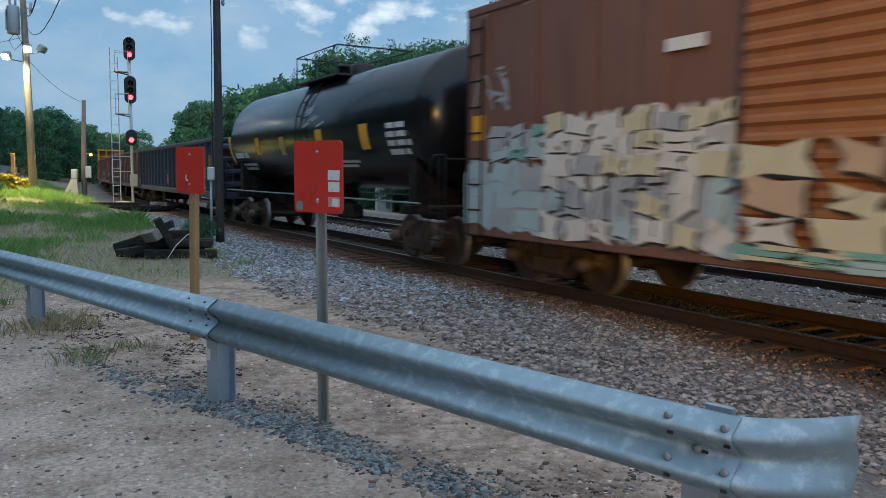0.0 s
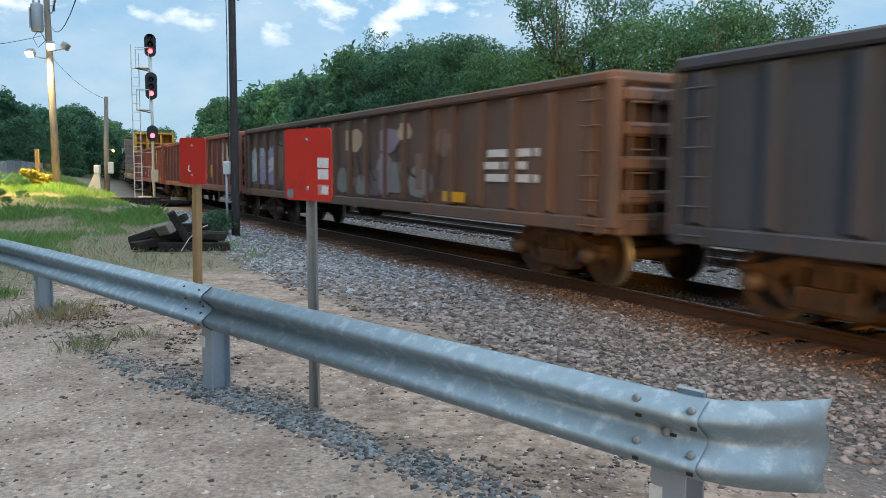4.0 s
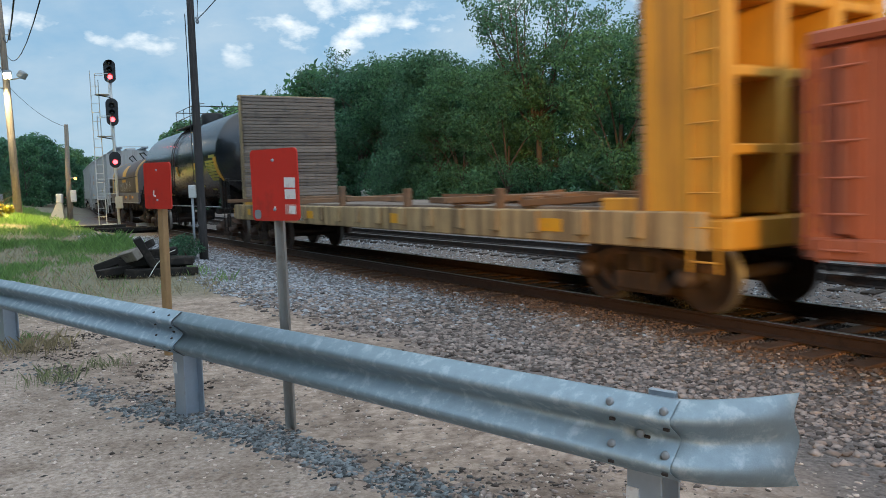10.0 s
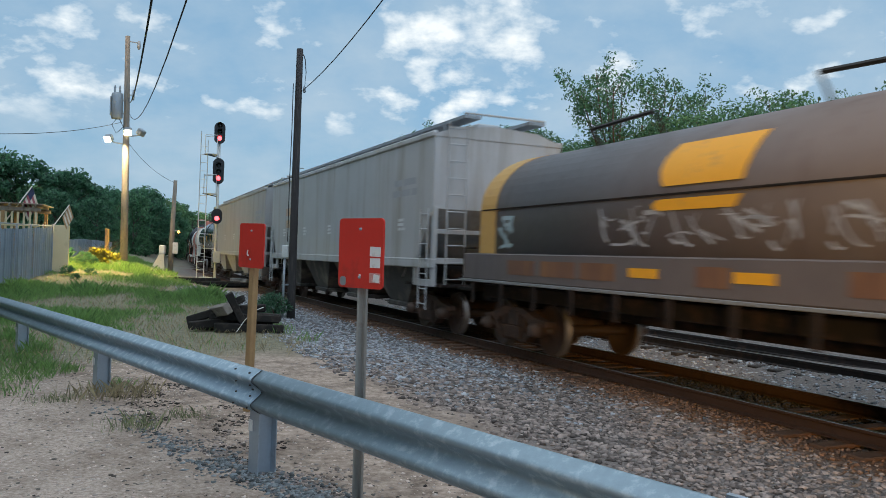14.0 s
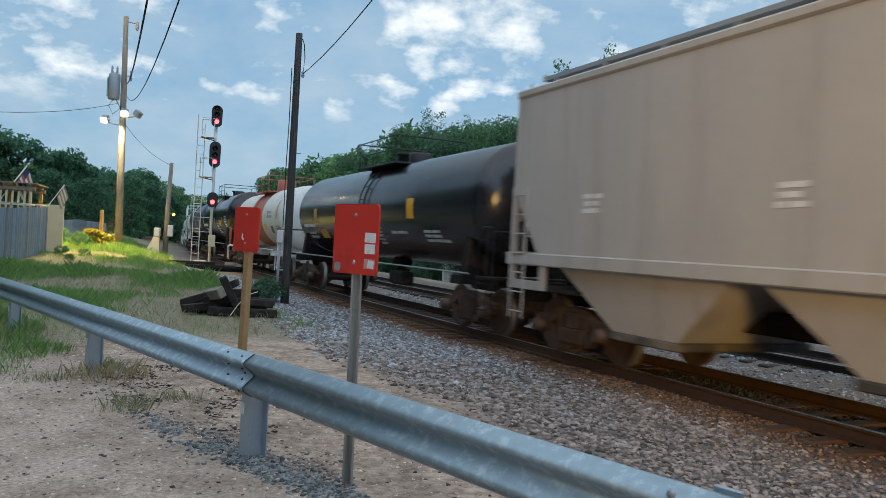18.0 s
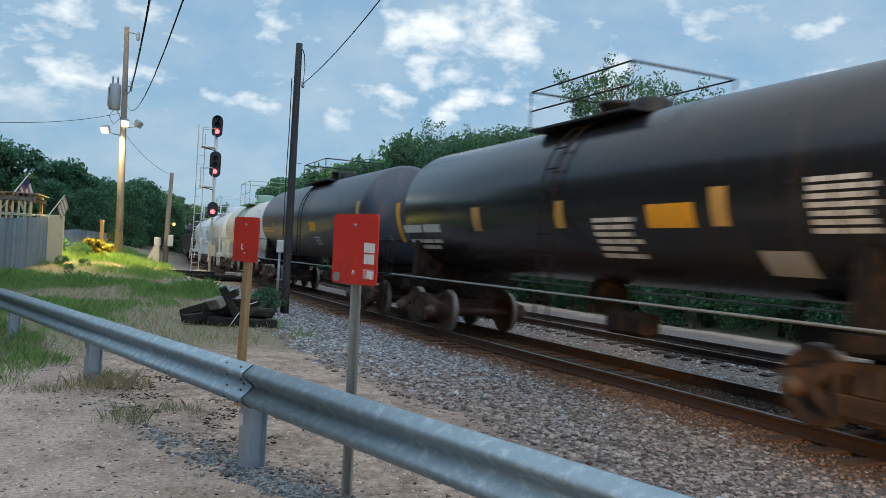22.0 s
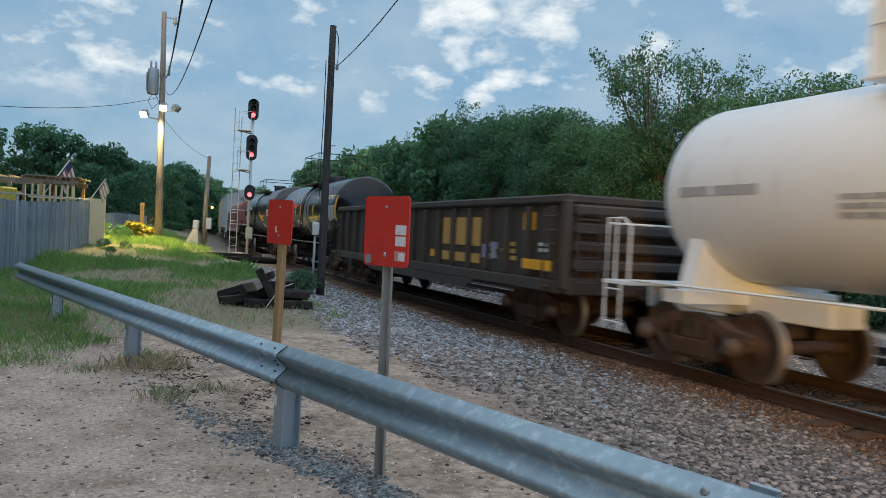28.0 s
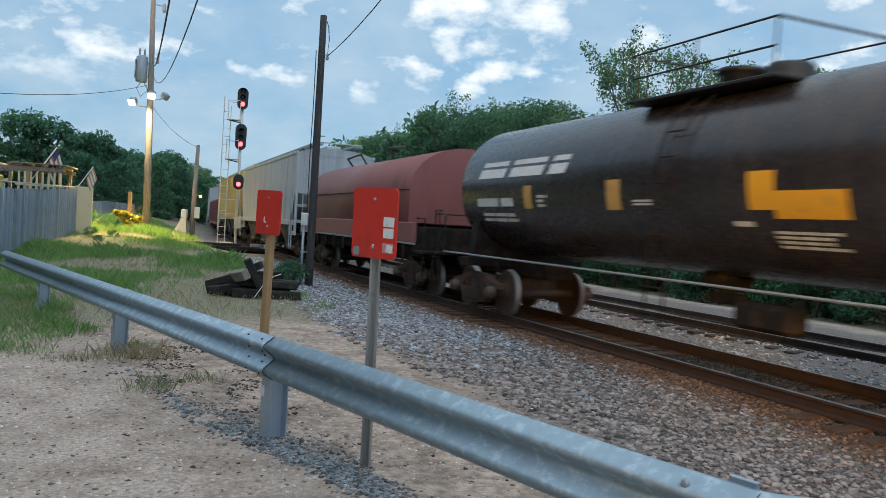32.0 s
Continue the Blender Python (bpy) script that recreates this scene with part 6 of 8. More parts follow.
    for n, paint, label in ((9, M_HOPGREY, "light grey covered hopper car with dark discharge chutes"), (10, M_HOPTAN, "tan-grey covered hopper car with streaked sides")):
        car, half, y = hopper(L[n], paint, label, chute=paint if n == 10 else None)
        for k in range(5):
            x = -half + 2.2 + k * (2 * half - 4.4) / 4
            bars(car, x, x + 0.5, 2.3, 2.62, y - 0.002, 3, 100 + n * 10 + k)
        patch(car, "reflector", half - 5.2, half - 4.9, 1.95, 2.2, y - 0.002, M_YELLOWDULL)
        bars(car, half - 2.6, half - 0.9, 3.1, 3.6, y - 0.002, 2, 140 + n, GRAF["silver"])
        if n == 9:
            bars(car, -half + 2.6, -half + 4.2, 2.6, 3.5, y - 0.002, 2, 148, GRAF["tan"])
            patch(car, "reflector", -half + 2.0, -half + 2.9, 1.72, 1.84, y - 0.002, M_YELLOW, "yellow reflective strip")
        couple(car, Q[n], Q[n + 1])

    car, half, r, cz = tank(L[11], M_TANKDUSK, "dark weathered tank car with yellow reflectors", r=1.34, cz=2.62, short=0.75)
    tank_marks(car, half, r, cz, [(-4.7, 2.5, 0.4, 0.42, M_COILBAND), (-2.2, 2.48, 0.42, 0.45, M_COILBAND), (0.75, 2.49, 0.45, 0.46, M_YELLOW), (3.62, 2.55, 0.44, 0.48, M_YELLOW),
                                  (-4.1, 1.9, 0.8, 0.28, M_YELLOW)], 110,
               text=[(-6.4, -4.7, 2.11, 2.27, 1), (-6.0, -5.0, 1.75, 2.0, 2), (0.88, 1.45, 1.67, 2.16, 5), (2.1, 3.55, 1.95, 2.06, 1), (4.2, 5.5, 1.78, 2.08, 3)])
    couple(car, Q[11], Q[12])

    car, half, r, cz = tank(13.2, M_TANKWORN, "worn white tank car with a brick-red band and red dome platform", dome="box", line=M_TANKCREAM, frame=M_TANKWORN, platform=M_REDBAND,
                            bands=((-1.0, 1.85, M_REDBAND, "brick-red painted band"),), r=1.30, cz=2.56, short=0.65)
    tank_marks(car, half, r, cz, [], 120, text=[])
    for k, (x0, x1, z0, z1, rows) in enumerate(((-5.1, -3.4, 1.98, 2.2, 1), (-4.9, -3.4, 1.6, 1.85, 2), (-2.7, -1.65, 1.92, 2.08, 2), (2.6, 3.9, 2.5, 2.85, 2), (4.2, 5.2, 1.9, 2.2, 3))):
        curved_bars(car, x0 + 0.3, x1 + 0.3, z0, z1, r, cz, rows, 121 + k, GRAF["silver"])
    curved_patch(car, "warning_label", 2.15, 2.70, 2.0, 2.24, r, cz, M_YELLOW, "yellow warning label")
    curved_patch(car, "notice_panel", 3.60, 4.05, 1.86, 2.16, r, cz, GRAF["dusky"], "dark notice panel")
    curved_patch(car, "repainted_patch", 4.85, 5.10, 2.45, 3.2, r, cz, GRAF["tan"], "ochre touched-up patch")
    curved_patch(car, "repainted_patch", 3.02, 3.18, 2.5, 2.85, r, cz, GRAF["tan"], "ochre touched-up patch")
    couple(car, 213.2, 226.4)

    car, half, r, cz = tank(L[13], M_TANKDUSK, "black tank car with white bars and yellow reflectors", r=1.41, cz=2.78, short=1.35)
    tank_marks(car, half, r, cz, [(-half - 0.18, 2.45, 0.26, 0.95, M_YELLOW), (-2.9, 2.44, 0.34, 0.46, M_COILBAND), (0.05, 2.46, 0.28, 0.44, M_COILBAND),
                                  (2.7, 2.38, 0.92, 0.32, M_YELLOW), (3.6, 2.47, 0.28, 0.48, M_COILBAND)], 130,
               text=[(-6.8, -4.5, 2.2, 2.48, 1), (-6.6, -4.6, 1.84, 2.1, 2), (0.9, 2.1, 1.8, 2.42, 6), (4.9, 5.9, 2.14, 2.77, 7)], dx=0.35)
    curved_patch(car, "notice_panel", 4.40, 5.07, 1.66, 1.95, r, cz, GRAF["silver"], "grey notice panel")
    couple(car, Q[13] + 0.35, Q[14] + 0.35)

    car, half, r, cz = tank(L[14], M_TANKNAVY, "blue-black tank car with yellow reflectors and a lone placard", r=1.40, cz=2.79, short=1.2)
    tank_marks(car, half, r, cz, [(6.55, 2.65, 0.26, 0.9, M_COILBAND), (1.55, 2.45, 0.75, 0.3, M_YELLOW), (-4.6, 2.5, 0.3, 0.4, M_COILBAND), (-1.7, 2.5, 0.24, 0.4, M_COILBAND)], 150,
               text=[(5.2, 6.15, 2.24, 2.66, 4), (1.35, 2.3, 1.85, 2.15, 3)])
    curved_patch(car, "placard", 5.45, 5.85, 1.4, 1.72, r, cz, GRAF["pink"], "faded diamond placard")
    curved_bars(car, -6.6, -4.2, 2.3, 2.55, r, cz, 2, 151, M_COILBAND)
    couple(car, Q[14], Q[15])

    car, half, r, cz = tank(L[15], M_TANKCREAM, "white tank car with a pale green band and platform", dome="green", line=M_TANKWHITE, frame=M_TANKCREAM, platform=M_GREENPAINT,
                            bands=((-1.45, 1.45, M_GREENBAND, "pale green painted band"),), r=1.32, cz=2.61, rail_h=1.15)
    tank_marks(car, half, r, cz, [(1.8, 2.5, 0.6, 0.24, M_YELLOW)], 160, text=[(-half + 0.7, -half + 2.4, 2.5, 2.8, 2)])
    couple(car, Q[15], Q[16])
    for n, extra in ((16, "with a yellow placard"), (17, "with a tall handrail round its dome")):
        car, half, r, cz = tank(L[n], M_TANKWHITE, "clean white tank car " + extra, dome="white", line=M_TANKWHITE, frame=M_TANKWHITE, platform=M_TANKWHITE, r=1.25, cz=2.5, rail_h=1.15)
        tank_marks(car, half, r, cz, [(0.85, 2.7, 0.42, 0.42, M_YELLOW)], 170 + n, text=[(2.0, 3.2, 2.4, 2.9, 5)])
        curved_bars(car, -half + 0.8, -half + 2.4, 2.4, 2.6, r, cz, 1, 175 + n, GRAF["silver"])
        curved_bars(car, -1.4, -0.6, 2.1, 2.4, r, cz, 3, 177 + n, GRAF["silver"])
        curved_bars(car, 0.2, 1.0, 1.75, 2.05, r, cz, 3, 178 + n, GRAF["silver"])
        curved_bars(car, 1.6, 3.0, 1.9, 2.1, r, cz, 2, 179 + n, GRAF["silver"])
        couple(car, Q[n] - 0.25, Q[n + 1] - 0.25)

    car, half, y, posts = gondola(L[18], M_GONDGREY, "grimy grey-brown low gondola car with worn yellow markings", top=2.5, floor=1.0, ribs=17)
    belly = [(-half + 3.1, 0.98), (-half + 4.0, 0.62), (half - 4.0, 0.62), (half - 3.1, 0.98)]
    part("fish_belly_sill", Mesh().add([(x, y - 0.10, z) for x, z in belly] + [(x, y - 0.04, z) for x, z in belly],
                                       [(0, 1, 2, 3), (7, 6, 5, 4), (0, 4, 5, 1), (1, 5, 6, 2), (2, 6, 7, 3), (3, 7, 4, 0)]), M_GONDGREY, car)
    for k, x in enumerate((-4.75, -4.0, -3.25)):
        patch(car, "painted_logo", x, x + 0.45, 1.3, 1.95, y - 0.02, M_COILBAND, "plain worn ochre bar")
    patch(car, "painted_logo", -1.05, -0.55, 1.28, 1.98, y - 0.02, M_COILBAND, "plain worn ochre bar")
    for k in range(3):
        x = 1.95 + k * 0.74
        patch(car, "painted_logo", x, x + 0.58, 1.52, 2.12, y - 0.02, M_COILBAND, "plain worn ochre bar")
        patch(car, "painted_logo", x, x + 0.58, 1.16, 1.36, y - 0.02, M_COILBAND, "plain worn ochre bar")
    for x, z in ((-2.4, 1.2), (-0.95, 1.1), (1.2, 1.2)):
        patch(car, "reflector", x, x + 0.42, z, z + 0.17, y - 0.02, M_YELLOW, "yellow reflective panel")
    patch(car, "reflector", 5.9, 6.35, 1.88, 2.2, y - 0.02, M_YELLOW, "yellow reflective panel")
    patch(car, "reflector", 6.1, 7.15, 1.18, 1.36, y - 0.12, M_YELLOW, "long yellow reflective strip")
    graffiti(car, 4.25, 4.8, 1.28, 1.62, y - 0.02, ["silver", "lilac"], 2, 183, "silver", posts=posts)
    bars(car, 5.0, 5.7, 1.3, 1.7, y - 0.02, 3, 181, M_COILBAND)
    bars(car, 6.5, 7.1, 1.5, 1.7, y - 0.02, 2, 182)
    couple(car, Q[18], Q[19])

    car, half, r, cz = tank(L[19], M_TANKBLACK, "black tank car with a blue-grey band and leaning yellow stripes", bands=((0.2, 0.65, M_BANDGREY, "blue-grey painted band"), (0.85, 1.2, M_BANDGREY, "blue-grey painted band")), rail_h=1.25, r=1.27, cz=2.48)
    curved_patch(car, "reflector", -5.28, -5.02, 2.05, 2.95, r, cz, M_YELLOW, "tall yellow reflective stripe", slope=-0.06)
    for x in (-1.9, -0.75, 1.9, 3.68):
        curved_patch(car, "reflector", x, x + 0.25, 2.26, 2.7, r, cz, M_YELLOW, "leaning yellow reflective stripe", slope=0.1)
    curved_patch(car, "reflector", 5.85, 6.12, 2.05, 2.97, r, cz, M_YELLOW, "tall yellow reflective stripe", slope=0.08)
    curved_patch(car, "notice_panel", 4.85, 5.8, 2.05, 2.62, r, cz, GRAF["silver"], "pale notice panel")
    curved_patch(car, "placard", 4.9, 5.2, 1.36, 1.64, r, cz, GRAF["white"], "white diamond placard")
    tank_marks(car, half, r, cz, [], 190, text=[(-3.95, -2.0, 2.18, 2.4, 1), (-1.6, -0.5, 1.9, 2.1, 2), (3.1, 3.9, 1.76, 2.14, 4), (-3.9, -2.6, 1.75, 2.0, 3), (1.5, 2.4, 2.0, 2.1, 1)])
    couple(car, Q[19], Q[20])

    car, half, r, cz = tank(L[20], M_TANKBROWN, "brownish black tank car with white block bars and yellow reflectors", r=1.34, cz=2.6)
    tank_marks(car, half, r, cz, [(-3.8, 2.36, 0.3, 0.42, M_COILBAND), (-1.12, 2.36, 0.36, 0.46, M_COILBAND), (1.86, 2.37, 0.42, 0.46, M_YELLOW), (2.55, 2.2, 1.02, 0.32, M_YELLOW)], 200,
               text=[(-5.95, -4.3, 2.19, 2.45, 1), (-5.8, -4.2, 1.9, 2.1, 2), (-3.5, -3.1, 2.18, 2.42, 3), (1.33, 1.8, 1.94, 2.04, 1), (1.95, 2.95, 1.7, 1.92, 4), (-0.65, 0.0, 2.2, 2.3, 2), (4.6, 5.8, 2.3, 2.7, 3)])
    curved_bars(car, -5.9, -2.2, 2.75, 3.28, r, cz, 1, 201, M_MARK, -0.12)
    couple(car, Q[20], Q[21])

    car, half, y = coil_car(L[21], M_COILRED, "dull red coil car with a rounded hood", band=None, sill=M_COILRED)
    couple(car, Q[21], Q[22])
    car, half, y = hopper(L[22], M_HOPGREY, "grey covered hopper car")
    couple(car, Q[22], Q[23])
    car, half, y = hopper(L[23], M_HOPYELLOW, "pale yellow ribbed covered hopper car", ribbed=True)
    couple(car, Q[23], Q[24])
    car, half, y, posts = gondola(L[24], M_GONDOXIDE, "oxide-red gondola car far down the line", ribs=18)
    couple(car, Q[24], Q[25])
    car, half, y = hopper(L[25], M_HOPGREY, "grey covered hopper car far down the line")
    couple(car, Q[25], Q[26])
    for n in (26, 27):
        car, half, r, cz = tank(L[n], M_TANKWHITE if n == 26 else M_TANKBLACK, "tank car far down the line")
        couple(car, Q[n], Q[n + 1])


build_train()

# ---- beside the track ----
RAIL_D = Vector((0.673, -0.740))
RAIL_TURN = math.degrees(math.atan2(RAIL_D.y, RAIL_D.x))


def build_guardrail():
    """W-beam panels lapped at the splice, on steel posts, with a flared end wing. Local x runs along the rail, -y to the lot."""
    g = thing("guardrail", pose(-1.55, 5.75, 0, 0, 0, RAIL_TURN), "galvanized W-beam guardrail on steel posts beside the gravel lot", "guardrail")
    prof = [(0.0, 0.73), (-0.008, 0.728), (-0.068, 0.682), (-0.080, 0.668), (-0.083, 0.655), (-0.078, 0.641), (-0.066, 0.630), (-0.016, 0.586), (-0.003, 0.572), (0.0, 0.56),
            (-0.003, 0.548), (-0.016, 0.534), (-0.066, 0.490), (-0.078, 0.479), (-0.083, 0.465), (-0.080, 0.452), (-0.068, 0.438), (-0.008, 0.392), (0.0, 0.39)]
    top = 0.755
    prof = [(y, top - (0.73 - z) * 0.915) for y, z in prof]

    def beam(x0, x1, shift=0.0, steps=1, bend=None, spread=1.0):
        m = Mesh()
        n = len(prof)
        xs = [x0 + (x1 - x0) * k / steps for k in range(steps + 1)]
        pts = []
        for layer in (0.0, 0.005):
            for x in xs:
                u = (x - x0) / (x1 - x0)
                for y, z in prof:
                    grow = 1 + (spread - 1) * max(0.0, u - 0.56) / 0.44
                    yy, zz = y * (1 - 0.30 * (max(0.0, u - 0.56) / 0.44 if spread > 1 else 0)) + layer + shift, top - (top - z) * grow
                    if bend:
                        yy += bend(u)
                    pts.append((x, yy, zz))
        k = len(xs) * n
        f = []
        for i in range(steps):
            for j in range(n - 1):
                a, b, c, d = i * n + j, i * n + j + 1, (i + 1) * n + j + 1, (i + 1) * n + j
                f += [(a, b, c, d), (k + d, k + c, k + b, k + a)]
            f += [(i * n, (i + 1) * n, k + (i + 1) * n, k + i * n), (i * n + n - 1, k + i * n + n - 1, k + (i + 1) * n + n - 1, (i + 1) * n + n - 1)]
        for i in (0, steps):
            f += [(i * n + j, k + i * n + j, k + i * n + j + 1, i * n + j + 1) for j in range(n - 1)]
        m.add(pts, f)
        m.smooth = [True] * len(f)
        return m

    part("beam", beam(-0.20, 3.90), M_STEEL, g)
    part("beam", beam(-10.40, 0.13, -0.007), M_STEEL, g)
    part("end_wing", beam(3.53, 4.20, 0.006, 14, lambda u: 0.36 * max(0.0, (u - 0.48) / 0.52) ** 1.7, 1.17), M_STEEL, g, "flared end wing with a scuffed edge")
    part("end_wing", beam(-10.30, -10.75, 0.006, 6, lambda u: 0.15 * u * u, 1.1), M_STEEL, g, "flared end wing")
    seam = [(0.1325, y - 0.0085, z) for y, z in prof]
    part("lap_seam", Mesh().tube(seam, 0.0022, 5), M_RAILDARK, g, "dark seam where the beams lap")
    post = Mesh().box(-0.075, 0.075, 0.006, 0.016, -0.3, 0.71, 0.002)
    post.box(-0.075, 0.075, 0.145, 0.155, -0.3, 0.71, 0.002)
    post.box(-0.006, 0.006, 0.016, 0.145, -0.3, 0.71)
    post_data = post.data("post", M_POSTSTEEL)
    tag_data = Mesh().box(-0.075, -0.02, -0.001, 0.0055, 0.29, 0.37, 0.0).data("post_tag", M_STICKER)
    block = Mesh().box(-0.06, 0.06, 0.150, 0.175, 0.52, 0.735, 0.004).data("block_plate", M_POSTSTEEL)
    for x in (0.0, -3.86, -7.72, 3.74):
        p = part("post", post_data, None, g, m=pose(x, 0.004, 0))
        part("post_tag", tag_data, None, p, "small pale tag")
        if x > 1:
            part("block_plate", block, None, p)
    bolt = Mesh().turned([(-0.012, 0.0), (-0.012, 0.010), (-0.008, 0.016), (0.004, 0.017)], 12, "y").data("bolt", M_GREYMETAL)
    slot = Mesh().box(-0.013, 0.013, -0.005, 0.004, -0.006, 0.006, 0.002).data("slot_bolt", M_RAILDARK)

    def face(z):
        """How far the beam's face stands out at a height."""
        return float(np.interp(-z, [-q for _, q in prof], [y for y, _ in prof]))

    for x in (-0.20, 0.03):
        for z in (0.727, 0.640, 0.560, 0.478):
            part("slot_bolt", slot, None, g, "dark slotted bolt", pose(x, face(z) - 0.010, z, 0, -20, 0))
    part("slot_bolt", slot, None, g, "dark slotted bolt", pose(0.0, face(0.60) - 0.010, 0.60))
    for x in (3.64, 3.87):
        for z in (0.722, 0.553):
            part("bolt", bolt, None, g, m=pose(x, face(z) - 0.012, z))
        for z in (0.655, 0.490):
            part("slot_bolt", slot, None, g, "dark slotted bolt", pose(x + 0.01, face(z) - 0.010, z))
    part("bolt", bolt, None, g, m=pose(3.74, face(0.60) - 0.010, 0.60))
    part("slot_bolt", slot, None, g, "dark slotted bolt", pose(3.77, face(0.594) - 0.010, 0.594))
    part("bolt", bolt, None, g, m=pose(-3.86, face(0.60) - 0.010, 0.60))


def rounded_plate(w, h, t, r, seg=5):
    """A flat plate with rounded corners, standing in x and z."""
    ring = []
    for cx, cz, a0 in ((w / 2 - r, h / 2 - r, 0), (-w / 2 + r, h / 2 - r, 90), (-w / 2 + r, -h / 2 + r, 180), (w / 2 - r, -h / 2 + r, 270)):
        for k in range(seg + 1):
            a = radians(a0 + 90 * k / seg)
            ring.append((cx + r * math.cos(a), cz + r * math.sin(a)))
    n = len(ring)
    return Mesh().add([(x, -t / 2, z) for x, z in ring] + [(x, t / 2, z) for x, z in ring],
                      [tuple(range(n)), tuple(range(n, 2 * n))[::-1], *[(i, n + i, n + (i + 1) % n, (i + 1) % n) for i in range(n)]])


def build_signs():
    # the nearer marker, on a steel channel
    yaw = math.degrees(math.atan2(5.103 - 5.372, -0.529 + 0.864))
    a = thing("marker_sign", pose(-0.715, 5.275, 0, 0.6, 0.0, yaw), "blank red reflective marker with white stickers on a steel channel post", "sign", "red markers beside the track")
    m = Mesh()
    ch = [(-0.042, 0.0), (-0.030, 0.006), (-0.020, 0.032), (0.020, 0.032), (0.030, 0.006), (0.042, 0.0), (0.042, 0.005), (0.033, 0.011), (0.023, 0.038), (-0.023, 0.038), (-0.033, 0.011), (-0.042, 0.005)]
    n = len(ch)
    m.add([(x, y + 0.014, -0.35) for x, y in ch] + [(x, y + 0.014, 1.80) for x, y in ch],
          [tuple(range(n))[::-1], tuple(range(n, 2 * n)), *[(i, (i + 1) % n, n + (i + 1) % n, n + i) for i in range(n)]])
    part("post", m, M_CHANNEL, a, "weathered steel channel post")
    plate = part("plate", rounded_plate(0.43, 0.465, 0.014, 0.03), M_REDSIGN, a, "", pose(0.0, 0, 1.618))
    for z, w, material in ((0.012, 0.100, M_STICKER), (-0.062, 0.095, M_STICKER), (-0.160, 0.10, M_PINKSTICKER)):
        part("sticker", rounded_plate(w, 0.064, 0.003, 0.004), material, plate, "", pose(0.145, -0.0088, z, 0, random.uniform(-3, 3), 0))
    part("sticker", rounded_plate(0.055, 0.05, 0.003, 0.004), M_STICKER, plate, "", pose(0.16, -0.0105, -0.163, 0, 8, 0))
    part("scuff", rounded_plate(0.06, 0.06, 0.003, 0.02), M_GREYMETAL, plate, "bare worn corner", pose(-0.165, -0.0085, -0.19))
    part("scuff", rounded_plate(0.016, 0.012, 0.003, 0.004), M_STICKER, plate, "", pose(0.0, -0.0085, -0.145))
    bolt = Mesh().turned([(-0.012, 0.0), (-0.012, 0.008), (0.0, 0.011)], 10, "y").data("bolt", M_GREYMETAL)
    for z in (-0.16, 0.16):
        part("bolt", bolt, None, plate, m=pose(0, -0.007, z))
    # the farther one, on a tan post
    b = thing("marker_sign", pose(-2.27, 7.97, 0, 0.0, 1.2, yaw - 2), "blank red reflective marker on a slim tan wooden post", "sign", "red markers beside the track")
    part("post", Mesh().box(-0.042, 0.042, 0.008, 0.075, -0.35, 1.86, 0.008), M_WOODPOST, b, "slim tan wooden post")
    plate = part("plate", rounded_plate(0.44, 0.45, 0.014, 0.03), M_REDSIGN, b, "", pose(0, 0, 1.665))
    part("scuff", rounded_plate(0.018, 0.05, 0.003, 0.006), M_STICKER, plate, "small pale scratch", pose(-0.06, -0.0085, -0.07, 0, 12, 0))
    part("scuff", rounded_plate(0.03, 0.016, 0.003, 0.005), M_STICKER, plate, "small pale scratch", pose(-0.045, -0.0085, -0.10))
    for z in (-0.14, 0.15):
        part("bolt", bolt, None, plate, m=pose(0, -0.007, z))


def pole_mesh(h, r0, r1, seg=14, lean=(0, 0)):
    m = Mesh()
    return m.tube([(lean[0] * k / 8, lean[1] * k / 8, -0.5 + (h + 0.5) * k / 8) for k in range(9)], r0, seg, True, r1)


def build_dark_pole():
    p = thing("utility_pole", pose(-5.0, 21.34, 0), "dark creosoted wooden utility pole beside the ballast", "utility pole", "wooden poles along the line")
    part("shaft", pole_mesh(7.15, 0.115, 0.088), M_POLE, p)
    box = part("meter_box", Mesh().box(-0.25, -0.07, -0.27, -0.13, 1.46, 1.80, 0.02), M_ALU, p, "small grey meter box")
    part("conduit", Mesh().tube([(-0.18, -0.2, -0.2), (-0.17, -0.2, 1.47)], 0.035, 8), M_GREYMETAL, p, "grey steel conduit")
    part("conduit_strap", Mesh().box(-0.23, -0.06, -0.21, -0.09, 0.72, 0.76, 0.004), M_GREYMETAL, p)
    part("down_wire", Mesh().tube([(-0.14, -0.06, 1.9), (-0.15, -0.05, 3.5), (-0.13, -0.06, 4.8), (-0.14, -0.05, 6.2)], 0.012, 6), M_WIRE, p)
    part("insulator", Mesh().turned([(5.95, 0.03), (6.0, 0.05), (6.05, 0.035), (6.1, 0.05), (6.13, 0.0)], 10, "z", (0.17, -0.05, 0)), M_GREYMETAL, p)
    part("wire_loop", Mesh().tube([(0.17, -0.05, 6.05), (0.2, -0.05, 6.5), (0.16, -0.03, 6.85), (0.1, 0, 7.0)], 0.012, 6), M_WIRE, p)
    part("pole_step", Mesh().tube([(0.12, -0.05, 3.9), (0.24, -0.08, 3.9)], 0.014, 6), M_GREYMETAL, p)


def cable(name, pts, r, label, sag=0.0):
    a, b = Vector(pts[0]), Vector(pts[-1])
    line = []
    for k in range(17):
        u = k / 16
        q = a.lerp(b, u)
        q.z -= sag * 4 * u * (1 - u)
        line.append(q)
    return solid(name, Mesh().tube(line, r, 6), M_WIRE, label, "cable")


LAMP_POLE = Vector((-21.5, 46.93, 0.0))


